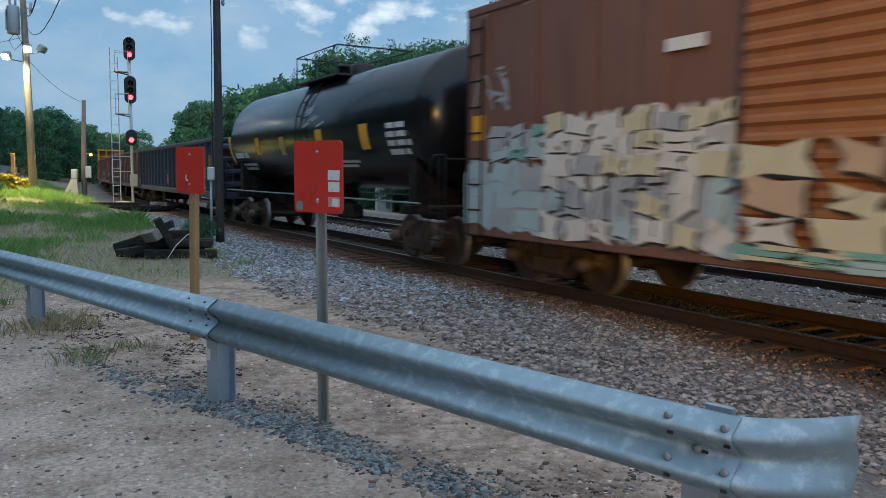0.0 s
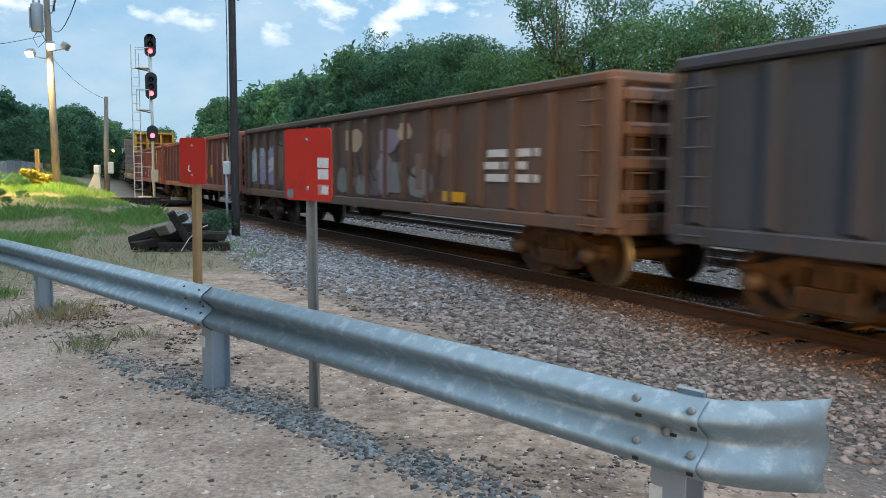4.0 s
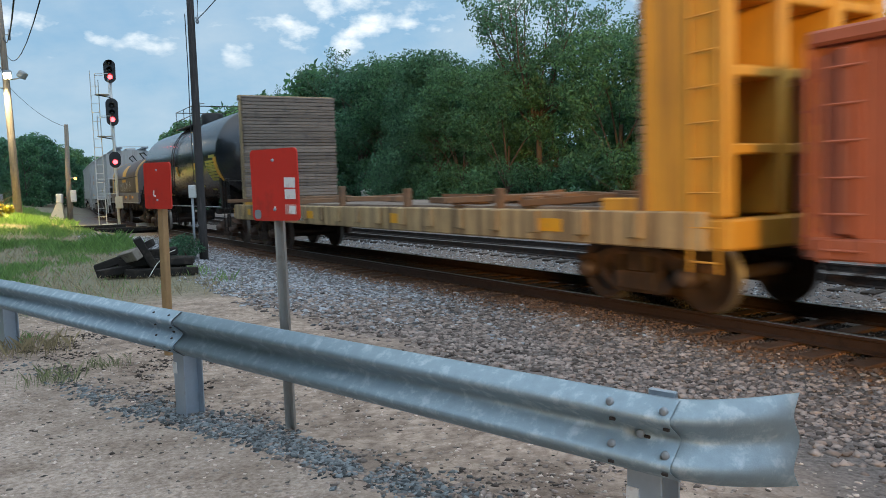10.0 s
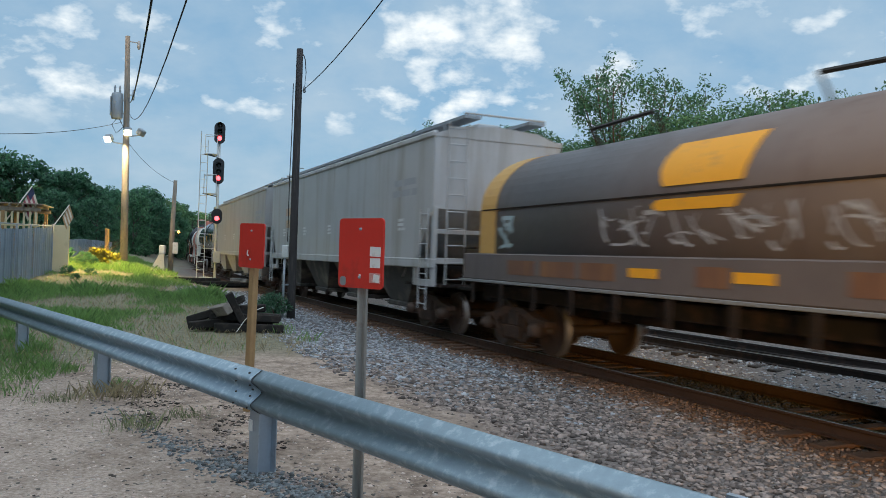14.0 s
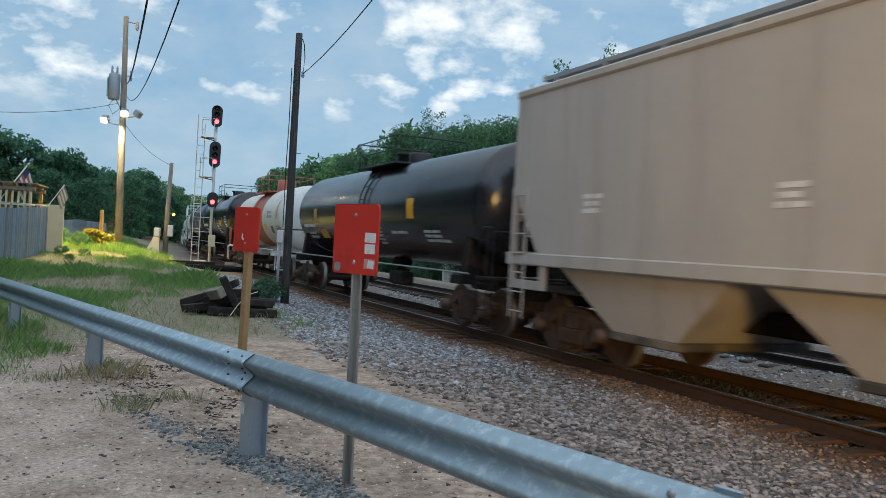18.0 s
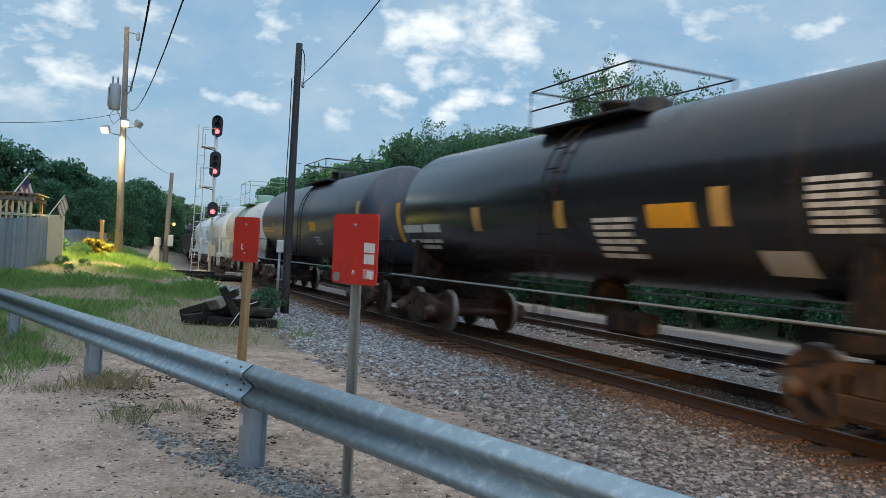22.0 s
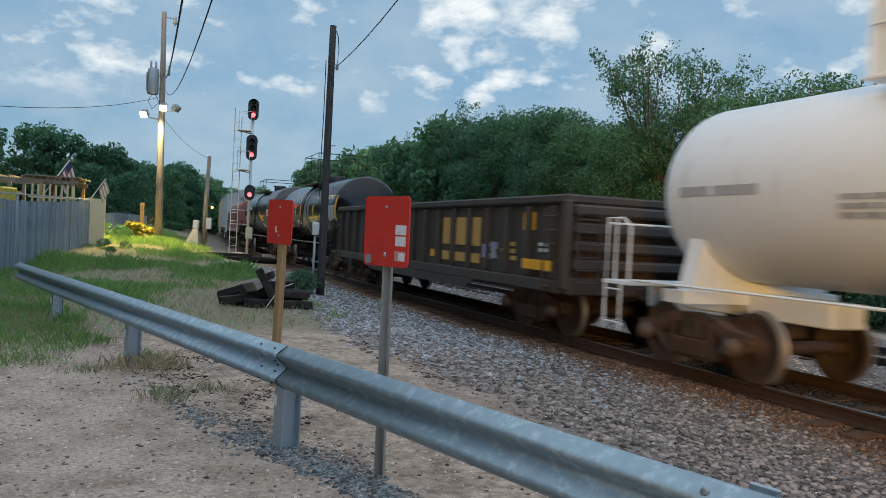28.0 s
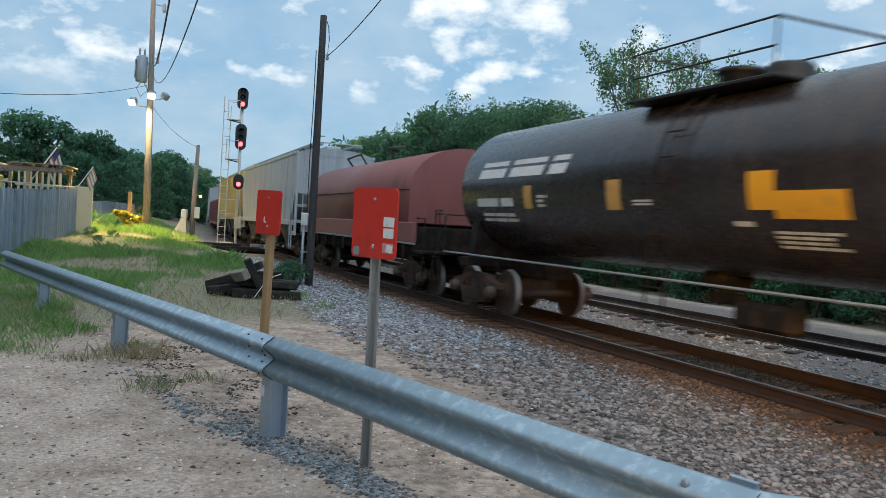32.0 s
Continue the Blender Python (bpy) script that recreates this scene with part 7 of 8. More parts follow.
def build_lamp_pole():
    base = ground_z(-21.5, 46.93)
    p = thing("lamp_pole", pose(-21.5, 46.93, 0, 0, 0, 24.6), "tall weathered wooden pole with a transformer and two lit floodlights", "utility pole", "wooden poles along the line")
    h = 14.35
    m = Mesh().tube([(0.14, 0, base - 0.5), (0.07, 0, 5), (-0.01, 0, 10), (-0.1, 0, h)], 0.24, 14, True, 0.14)
    part("shaft", m, M_POLEGREY, p)
    t = part("transformer", Mesh().turned([(9.3, 0.0), (9.3, 0.30), (9.38, 0.33), (10.75, 0.33), (10.82, 0.30), (10.9, 0.12), (10.92, 0.0)], 20, "z", (-0.55, -0.05, 0)), M_GREYMETAL, p, "grey can-shaped transformer")
    for dx in (-0.7, -0.42):
        part("bushing", Mesh().turned([(10.85, 0.05), (11.0, 0.07), (11.08, 0.045), (11.16, 0.07), (11.3, 0.03), (11.32, 0.0)], 10, "z", (dx, -0.05, 0)), M_GREYMETAL, t)
    part("cooling_fin", Mesh().box(-0.95, -0.88, -0.2, 0.1, 9.5, 10.6, 0.01), M_GREYMETAL, t)
    for z in (9.6, 10.4):
        part("bracket", Mesh().box(-0.3, 0.1, -0.06, 0.06, z, z + 0.1), M_GREYMETAL, p)
    part("fuse_cutout", Mesh().tube([(0.32, -0.1, 10.5), (0.36, -0.1, 11.1)], 0.07, 8).tube([(0.05, 0, 10.8), (0.34, -0.1, 10.8)], 0.03, 6), M_GREYMETAL, p)
    part("top_arm", Mesh().tube([(-0.08, 0, 14.05), (0.52, -0.05, 14.0)], 0.035, 6).turned([(13.75, 0.05), (13.85, 0.1), (14.0, 0.1), (14.25, 0.08), (14.3, 0.0)], 10, "z", (0.55, -0.05, -0.15)), M_GREYMETAL, p)
    part("jumper_cable", Mesh().tube([(-0.55, -0.1, 9.3), (-0.8, -0.2, 8.9), (-0.55, -0.2, 8.4), (-0.1, -0.1, 8.9)], 0.02, 6), M_WIRE, p)
    part("jumper_cable", Mesh().tube([(-0.4, -0.1, 9.3), (-0.1, -0.2, 8.7), (-0.15, -0.2, 8.3)], 0.02, 6), M_WIRE, p)
    # floodlights on short arms
    for k, (x, z, face) in enumerate(((-0.95, 8.05, -30), (0.1, 8.55, -5), (0.85, 8.55, 60))):
        m = Mesh().box(-0.22, 0.22, -0.15, 0.22, -0.2, 0.2, 0.06)
        f = part("floodlight", m, M_GREYMETAL, p, "", pose(x, -0.35, z, 35, 0, face))
        part("lens", rounded_plate(0.40, 0.36, 0.02, 0.05), M_LAMPGLOW if k < 2 else M_GREYMETAL, f, "glowing warm lens" if k < 2 else "", pose(0, -0.165, 0))
        part("arm", Mesh().tube([(0.08, 0, z - 0.25), (x * 0.6, -0.15, z - 0.2), (x, -0.3, z - 0.1)], 0.035, 8), M_GREYMETAL, p)
    for k, (x, z) in enumerate(((-0.75, 7.6), (0.25, 8.1))):
        q = p.matrix_basis @ Vector((x, -0.75, z))
        lamp = new("floodlight_beam", bpy.data.lights.new("floodlight_beam", "SPOT"))
        lamp.data.energy, lamp.data.color, lamp.data.shadow_soft_size = 15000, (1.0, 0.74, 0.17), 0.25
        lamp.data.spot_size, lamp.data.spot_blend = radians(84), 0.7
        lamp.matrix_world = look(q, (-20.2, 41.5, 0.3) if k else (-22.8, 40.0, 0.6))
    wash = new("pole_wash", bpy.data.lights.new("pole_wash", "SPOT"))
    wash.data.energy, wash.data.color, wash.data.shadow_soft_size = 3000, (1.0, 0.82, 0.45), 0.15
    wash.data.spot_size, wash.data.spot_blend = radians(60), 0.8
    wash.matrix_world = look(p.matrix_basis @ Vector((-0.4, -0.95, 8.3)), p.matrix_basis @ Vector((0.0, 0.2, 5.8)))


def build_far_pole():
    z0 = ground_z(-19.05, 48.38)
    p = thing("utility_pole", pose(-19.05, 48.38, 0, 0, 0, 20), "weathered grey wooden pole with a small amber lamp", "utility pole", "wooden poles along the line")
    part("shaft", Mesh().tube([(0, 0, z0 - 0.5), (0.04, 0, 3), (0.12, 0, 5.85)], 0.17, 12, True, 0.11), M_POLEGREY, p)
    part("service_box", Mesh().box(0.1, 0.42, -0.3, -0.1, 1.3, 2.0, 0.03), M_ALU, p, "white service box")
    part("lamp_arm", Mesh().tube([(0.1, -0.05, 2.7), (0.4, -0.2, 2.75)], 0.03, 6), M_GREYMETAL, p)
    part("lamp_lens", Mesh().turned([(2.58, 0.0), (2.60, 0.07), (2.68, 0.085), (2.74, 0.04), (2.75, 0.0)], 12, "z", (0.42, -0.22, 0)), M_AMBER, p, "glowing amber lamp")
    c = thing("footing_block", pose(-19.55, 47.9, z0 - 0.05, 0, 0, 12), "tapered beige concrete base beside the pole", "concrete block")
    part("block", Mesh().add([(-0.55, -0.4, 0), (0.4, -0.4, 0), (0.4, 0.4, 0), (-0.55, 0.4, 0), (0.0, -0.2, 1.2), (0.28, -0.2, 1.2), (0.28, 0.2, 1.2), (0.0, 0.2, 1.2)],
                              [(0, 3, 2, 1), (4, 5, 6, 7), (0, 1, 5, 4), (1, 2, 6, 5), (2, 3, 7, 6), (3, 0, 4, 7)]), M_BOXTAN, c)
    part("cap", Mesh().box(-0.02, 0.32, -0.22, 0.22, 1.2, 1.75, 0.05), M_ALU, c, "white cover on top")
    s = thing("fence_post", pose(-21.6, 45.2, ground_z(-21.6, 45.2)), "lone square wooden post in the grass", "post")
    part("shaft", Mesh().box(-0.09, 0.09, -0.09, 0.09, -0.4, 1.9, 0.015), M_WOODPOST, s)


def build_signal():
    """A mast with three signal heads, a ladder with cages beside it, and its case at the foot."""
    z0 = ground_z(-14.68, 43.74)
    s = thing("railway_signal", pose(-14.68, 43.74, 0, 0, 0, 18.5), "three-headed railway signal mast showing red over red over red", "railway signal")
    part("mast", Mesh().tube([(0, 0.1, z0 - 0.4), (0, 0.1, 8.6)], 0.075, 12), M_ALU, s)
    for z, h, w, lamp in ((8.15, 1.22, 0.60, -0.30), (6.02, 1.46, 0.62, -0.40), (3.50, 0.86, 0.58, -0.12)):
        ring = []
        r = w / 2
        for k in range(20):
            a = 2 * math.pi * k / 20
            ring.append((r * math.cos(a), (h / 2 - r) * (1 if math.sin(a) >= 0 else -1) + r * math.sin(a)))
        n = len(ring)
        m = Mesh().add([(x, -0.14, z + q) for x, q in ring] + [(x, -0.10, z + q) for x, q in ring],
                       [tuple(range(n)), tuple(range(n, 2 * n))[::-1], *[(i, n + i, n + (i + 1) % n, (i + 1) % n) for i in range(n)]])
        hd = part("signal_head", m, M_BLACK, s, "black oval signal backboard")
        part("housing", Mesh().box(-0.2, 0.2, -0.10, 0.05, z - h / 2 + 0.15, z + h / 2 - 0.15, 0.05), M_BLACK, hd)
        lamps = [lamp] if h < 1 else [lamp, lamp + 0.36, lamp + 0.72]
        for k, dz in enumerate(lamps):
            part("lens", Mesh().turned([(-0.17, 0.0), (-0.165, 0.09), (-0.145, 0.125)], 18, "y", (0, 0, z + dz)), M_REDLIGHT if k == 0 else M_SIGNALLAMP_OFF, hd, "lit red lens" if k == 0 else "dark lens")
            hood = Mesh()
            pts = []
            for j in range(13):
                a = math.pi * (-0.12 + 1.24 * j / 12)
                for y, rr in ((-0.14, 0.15), (-0.40, 0.15)):
                    pts.append((rr * math.cos(a), y, z + dz + rr * math.sin(a)))
            hood.add(pts, [(2 * j, 2 * j + 2, 2 * j + 3, 2 * j + 1) for j in range(12)], True)
            part("hood", hood, M_BLACK, hd)
        part("bracket", Mesh().box(-0.06, 0.06, -0.1, 0.06, z - 0.08, z + 0.08, 0.01), M_ALU, s)
    lad = Mesh()
    for x in (-0.98, -0.60):
        lad.tube([(x, 0.1, z0 - 0.1), (x, 0.1, 8.2 if x < -0.8 else 7.7)], 0.028, 6)
    for z in np.arange(z0 + 0.3, 7.6, 0.46):
        lad.tube([(-0.98, 0.1, z), (-0.60, 0.1, z)], 0.016, 5)
    part("ladder", lad, M_ALU, s, "pale aluminium ladder")
    for z in (6.95, 4.75):
        part("ladder_stay", Mesh().tube([(-0.8, 0.1, z), (0, 0.1, z - 0.15)], 0.03, 6), M_BLACK, s)
        pf = Mesh()
        for dz in (0.0, 1.05):
            pf.tube([(-0.75, -0.25, z + dz), (-0.75, 0.5, z + dz), (-0.1, 0.5, z + dz), (-0.1, -0.25, z + dz), (-0.75, -0.25, z + dz)], 0.02, 5)
        for x in (-0.75, -0.1):
            for y in (-0.25, 0.5):
                pf.tube([(x, y, z), (x, y, z + 1.05)], 0.018, 5)
        part("platform_cage", pf, M_ALU, s)
        part("platform_deck", Mesh().box(-0.74, -0.11, -0.24, 0.49, z - 0.02, z + 0.01), M_ALU, s)
    low = Mesh()
    for dz in (1.7, 2.5):
        low.tube([(-0.9, -0.2, dz), (-0.9, 0.4, dz), (-0.05, 0.4, dz), (-0.05, -0.2, dz)], 0.02, 5)
    part("lower_guard", low, M_ALU, s)
    part("service_case", Mesh().box(-0.12, 0.26, -0.22, 0.02, 0.9, 1.55, 0.03), M_BOXTAN, s, "beige service case")
    part("base", Mesh().box(-0.32, 0.32, -0.22, 0.42, z0 - 0.3, z0 + 0.3, 0.04), M_CONCRETE, s, "concrete footing")
    # pieces at its foot
    for k, (x, y, w, turn) in enumerate(((-14.9, 42.9, 0.7, 10), (-13.2, 43.4, 0.9, 24), (-12.5, 43.0, 0.6, 40))):
        c = thing("concrete_block", pose(x, y, ground_z(x, y), 0, 0, turn), "pale concrete block lying by the signal", "concrete block", "concrete blocks by the signal")
        part("block", Mesh().box(-w / 2, w / 2, -0.25, 0.25, -0.05, 0.36, 0.04), M_CONCRETE, c)
    rng = random.Random(6)
    for k in range(6):
        x, y = -14.6 + k * 0.45, 39.0 + rng.uniform(-0.5, 0.5) + 0.2 * k
        t = thing("old_tie", pose(x, y, ground_z(x, y) + 0.1 + 0.1 * (k % 2), 0, 0, 20 + rng.uniform(-15, 15)), "dark old railway tie lying flat by the signal", "railway tie", "old ties by the signal")
        part("timber", Mesh().box(-1.25, 1.25, -0.12, 0.12, -0.1, 0.08, 0.015), M_TIE, t)


def build_tie_pile():
    """Old dark ties thrown in a heap on the grass edge."""
    rng = random.Random(3)
    lay = [  # x, y, z, pitch, roll, turn, length
        (-4.35, 15.45, 0.11, 0, 1, 18, 1.7), (-4.85, 15.95, 0.12, 0, -3, 10, 1.9), (-4.55, 15.75, 0.33, 0, 2, 14, 1.75), (-4.75, 15.95, 0.52, 0, -3, 26, 1.3),
        (-4.35, 16.0, 0.36, 0, 4, 5, 1.3), (-5.05, 15.25, 0.52, 62, 8, 128, 0.95), (-4.72, 15.45, 0.56, 8, 62, 30, 0.85), (-5.45, 15.6, 0.40, 0, 18, 172, 1.2),
        (-5.2, 15.55, 0.22, 0, -6, 40, 1.5), (-5.0, 15.7, 0.60, 0, 28, 185, 0.9)]
    for k, (x, y, z, rx, ry, rz, L) in enumerate(lay):
        x, y, z, L = -4.72 + (x + 4.72) * 0.76, 15.7 + (y - 15.7) * 0.7, z * 0.84, L * 0.78
        t = thing("old_tie", pose(x, y, z, rx, ry, rz), "splintered old railway tie in a heap on the grass edge", "railway tie", "heap of old ties")
        m = Mesh().box(-L / 2, L / 2, -0.105, 0.105, -0.075, 0.075, 0.018)
        m.v = [(a + rng.uniform(-0.012, 0.012), b + rng.uniform(-0.008, 0.008), c + rng.uniform(-0.008, 0.008)) for a, b, c in m.v]
        part("timber", m, M_TIEGREY if k in (5,) else M_TIE, t)
    w = thing("loose_wire", pose(-4.35, 15.2, 0.02), "bent pale wire poking from the tie heap", "wire")
    part("strand", Mesh().tube([(-0.25, 0, 0.0), (-0.1, 0.05, 0.25), (0.1, 0.1, 0.45), (0.22, 0.2, 0.5)], 0.008, 5), M_STICKER, w)


# ---- plants ----
def leaves(name, centres, radii, count, size, material, seed, squash=0.75):
    """A crown of many single leaves gathered in clumps; returns mesh data."""
    rng = np.random.default_rng(seed)
    centres, radii = np.asarray(centres, float), np.asarray(radii, float)
    which = rng.choice(len(centres), count, p=radii ** 2 / (radii ** 2).sum())
    way = rng.normal(size=(count, 3))
    way /= np.linalg.norm(way, axis=1)[:, None]
    far = rng.uniform(0.35, 1.05, count) ** 0.6
    pos = centres[which] + way * (radii[which] * far)[:, None] * np.array([1, 1, squash])
    a = way + rng.normal(0, 0.7, (count, 3))
    a /= np.linalg.norm(a, axis=1)[:, None]
    b = np.cross(a, rng.normal(size=(count, 3)))
    b /= np.linalg.norm(b, axis=1)[:, None]
    c = np.cross(a, b)
    s = size * rng.uniform(0.6, 1.4, count)[:, None]
    quad = np.stack([pos - b * s, pos - c * s * 0.5 + a * s * 0.15, pos + b * s, pos + c * s * 0.5 + a * s * 0.15], 1).reshape(-1, 3)
    me = bpy.data.meshes.new(name)
    me.vertices.add(count * 4)
    me.vertices.foreach_set("co", quad.ravel())
    me.loops.add(count * 4)
    me.loops.foreach_set("vertex_index", np.arange(count * 4, dtype=np.int32))
    me.polygons.add(count)
    me.polygons.foreach_set("loop_start", np.arange(0, count * 4, 4, dtype=np.int32))
    me.update(calc_edges=True)
    me.materials.append(material)
    return me


def make_tree(name, label, seed, height, spread, low, count, leaf, material, clumps=46, group="trees", category="tree", airy=False):
    rng = random.Random(seed)
    t = thing(name, pose(0, 0, -200), label, category, group)
    m = Mesh()
    h = height * 0.55
    m.tube([(0, 0, -0.3), (rng.uniform(-0.1, 0.1), 0.05, h * 0.4), (rng.uniform(-0.3, 0.3), rng.uniform(-0.3, 0.3), h)], 0.16 * height / 9, 9, True, 0.08)
    tips = []
    for k in range(9 if airy else 7):
        a, up = rng.uniform(0, 6.28), rng.uniform(0.3, 0.95)
        reach = spread * rng.uniform(0.5, 0.9)
        z0 = h * rng.uniform(0.35, 1.0)
        tip = (reach * math.cos(a), reach * math.sin(a), z0 + (height - z0) * up * rng.uniform(0.6, 0.95))
        mid = (tip[0] * 0.45, tip[1] * 0.45, z0 + (tip[2] - z0) * 0.6)
        m.tube([(0, 0, z0), mid, tip], 0.055 * height / 9, 6, True, 0.015)
        tips.append(tip)
        for _ in range(4):
            tw = [mid[i] + (tip[i] - mid[i]) * rng.uniform(0.2, 1) for i in range(3)]
            m.tube([tw, (tw[0] + rng.uniform(-0.9, 0.9), tw[1] + rng.uniform(-0.9, 0.9), tw[2] + rng.uniform(0.2, 1.1))], 0.016, 4, True, 0.006)
    part("trunk", m, M_BARK, t)
    centres, radii = [], []
    for k in range(clumps):
        u = rng.uniform(0, 1)
        z = low + (height - low) * u
        w = spread * math.sqrt(max(0.05, 1 - ((u - 0.42) / 0.62) ** 2))
        a, d = rng.uniform(0, 6.28), w * math.sqrt(rng.uniform(0.2, 1.0))
        centres.append((d * math.cos(a), d * math.sin(a), z))
        radii.append(rng.uniform(0.45, 1.1) * (0.62 if airy else 1.0) * spread / 2.6)
    for tip in tips:
        centres.append(tip)
        radii.append(0.6 * spread / 2.6)
    part("crown", leaves(name + "_crown", centres, radii, count, leaf, material, seed), None, t)
    return t


def make_airy_tree(label, seed, height, spread, fork, material, count, leaf):
    """A thin-leaved tree: a forked trunk, long limbs with twigs, and small leaf tufts with sky between them."""
    rng = random.Random(seed)
    t = thing("tree", pose(0, 0, -200), label, "tree", "trees")
    m = Mesh()
    m.tube([(0, 0, -0.3), (0.05, 0.0, fork * 0.5), (0.0, 0.05, fork)], 0.15, 9, True, 0.11)
    centres, radii = [], []
    limbs = 17
    for k in range(limbs):
        a = 2 * math.pi * k / limbs + rng.uniform(-0.25, 0.25)
        reach = spread * rng.uniform(0.35, 1.0)
        z1 = fork + (height - fork) * (rng.uniform(0.75, 1.0) if reach < 0.75 * spread else rng.uniform(0.45, 0.8))
        z0 = fork * rng.uniform(0.8, 1.0)
        pts = [(0, 0, z0)]
        for j in range(1, 6):
            u = j / 5
            pts.append((reach * u ** 0.8 * math.cos(a + 0.25 * u) + rng.uniform(-0.08, 0.08), reach * u ** 0.8 * math.sin(a + 0.25 * u) + rng.uniform(-0.08, 0.08), z0 + (z1 - z0) * u ** 1.15))
        m.tube(pts, 0.065, 6, True, 0.012)
        for _ in range(13):
            j = rng.uniform(1.6, 5.0)
            i = min(4, int(j))
            q = Vector(pts[i]).lerp(Vector(pts[min(5, i + 1)]), j - i)
            e = q + Vector((rng.uniform(-0.8, 0.8), rng.uniform(-0.8, 0.8), rng.uniform(-0.15, 0.75))) * (spread / 3.0)
            m.tube([q, (q + e) / 2 + Vector((0, 0, 0.05)), e], 0.012, 4, True, 0.004)
            for w in (0.5, 0.8, 1.02):
                centres.append(tuple(q.lerp(e, w)))
                radii.append(rng.uniform(0.16, 0.36) * spread / 3.0)
    part("trunk", m, M_BARK, t)
    part("crown", leaves("airy_crown", centres, radii, count, leaf, material, seed), None, t)
    return t


def plant_all():
    kinds = [make_tree("tree", "dense green broadleaf tree in the row behind the tracks", 11, 9.6, 3.4, 0.6, 30000, 0.08, M_LEAF[0], 64),
             make_tree("tree", "dense dark green broadleaf tree in the row behind the tracks", 12, 9.0, 3.2, 0.4, 30000, 0.08, M_LEAF[1], 64),
             make_tree("tree", "light green broadleaf tree in the row behind the tracks", 13, 8.6, 3.0, 0.4, 28000, 0.08, M_LEAF[2], 64),
             make_airy_tree("tall airy tree with sky showing through its crown", 14, 10.0, 3.7, 5.0, M_LEAF[1], 15000, 0.066),
             make_tree("tree", "dense green broadleaf tree deep in the wood", 16, 9.6, 3.4, 0.6, 4200, 0.24, M_LEAF[0]),
             make_tree("tree", "dark green broadleaf tree deep in the wood", 17, 9.2, 3.3, 0.5, 4200, 0.24, M_LEAF[1]),
             make_tree("tree", "light green broadleaf tree deep in the wood", 18, 8.8, 3.1, 0.4, 4000, 0.24, M_LEAF[2])]
    bush = make_tree("bush", "low leafy green bush at the foot of the trees", 15, 2.6, 1.7, 0.1, 3200, 0.09, M_LEAF[1], 24, "undergrowth", "bush")
    rng = random.Random(21)
    rows = []
    s = -16.0
    while s < 150:
        for d0 in ((20.2, 24.5, 29) if s < 60 else (20.5, 26)):
            rows.append((s + rng.uniform(-1.0, 1.0), d0 + rng.uniform(-1.0, 1.0), rng.choice((0, 0, 1, 1, 2)) + (0 if d0 < 21 and s < 46 else 4), rng.uniform(0.93, 1.05)))
        s += 3.9 if s < 60 else 5.2
    rows += [(26.6, 20.3, 3, 1.0), (46.5, 20.6, 3, 1.0), (17.7, 20.4, 3, 0.72), (14.3, 20.6, 3, 0.6), (63.0, 21.0, 3, 1.0), (7.5, 20.5, 3, 0.6)]
    used = set()

    def plant(kind, x, y, scale, turn):
        m = pose(x, y, ground_z(x, y) - 0.1, 0, 0, turn)
        if id(kind) not in used:
            used.add(id(kind))
            kind.matrix_basis = m
            kind.scale = (scale,) * 3
            return kind
        old = kind.scale.copy()
        kind.scale = (scale,) * 3
        c = copy_thing(kind, m)
        kind.scale = old
        c.scale = (scale,) * 3
        return c

    for s, d, k, size in rows:
        p, _ = along(s, d)
        # the skyline of the row: the height of the crowns along the line
        tops = float(np.interp(s, (0, 10, 14, 16.3, 17.6, 19.2, 20.8, 21.9, 23.2, 26, 29, 31.5, 34, 37, 41.5, 44, 47, 51, 56, 63, 68, 75, 102, 150),
                               (5.9, 6.0, 5.6, 4.9, 6.2, 6.8, 8.0, 7.6, 6.2, 5.9, 6.3, 7.4, 8.1, 8.3, 8.9, 9.4, 9.8, 9.1, 9.3, 10.0, 9.7, 9.2, 10.2, 11.6)))
        low = tops / 9.3 * (1.0 if d < 22 else 0.97)
        if k == 3:
            low = 1.0
        plant(kinds[k], p.x, p.y, size * low, rng.uniform(0, 360))
    for k in range(30):
        p, _ = along(-12 + k * 3.7 + rng.uniform(-0.8, 0.8), rng.uniform(19.0, 20.2))
        plant(bush, p.x, p.y, rng.uniform(0.45, 1.0), rng.uniform(0, 360))
    left = [(-49, 70, 1.16), (-46, 74, 1.2), (-43.5, 73, 1.18), (-41, 77, 1.1), (-44, 80, 1.12), (-42, 84, 0.98), (-46, 86, 1.0), (-45, 95, 0.92), (-48, 99, 1.0), (-44.5, 104, 1.06),
            (-47, 108, 1.1), (-44, 112, 0.86), (-48, 116, 0.9), (-50, 128, 0.95), (-55, 140, 0.9), (-60, 156, 0.9), (-56, 160, 0.85), (-63, 170, 1.0), (-54, 165, 0.8), (-50, 160, 0.9),
            (-38, 70, 0.75), (-36.5, 74, 0.7), (-47, 66, 1.0), (-52, 64, 1.0), (-56, 60, 1.1), (-60, 55, 1.1), (-53, 72, 1.2), (-57, 66, 1.15), (-64, 60, 1.2), (-40, 90, 0.8), (-42, 120, 0.8), (-46, 135, 0.8)]
    for x, y, size in left:
        plant(kinds[rng.choice((4, 5, 5, 5))], x, y, size * (0.79 if y < 90 else 0.87), rng.uniform(0, 360))
    for k in range(30):
        b = radians(-18 - k * 1.0)
        d = rng.uniform(175, 215)
        plant(kinds[rng.choice((4, 5, 6))], d * math.sin(b), d * math.cos(b), rng.uniform(1.1, 1.4), rng.uniform(0, 360))
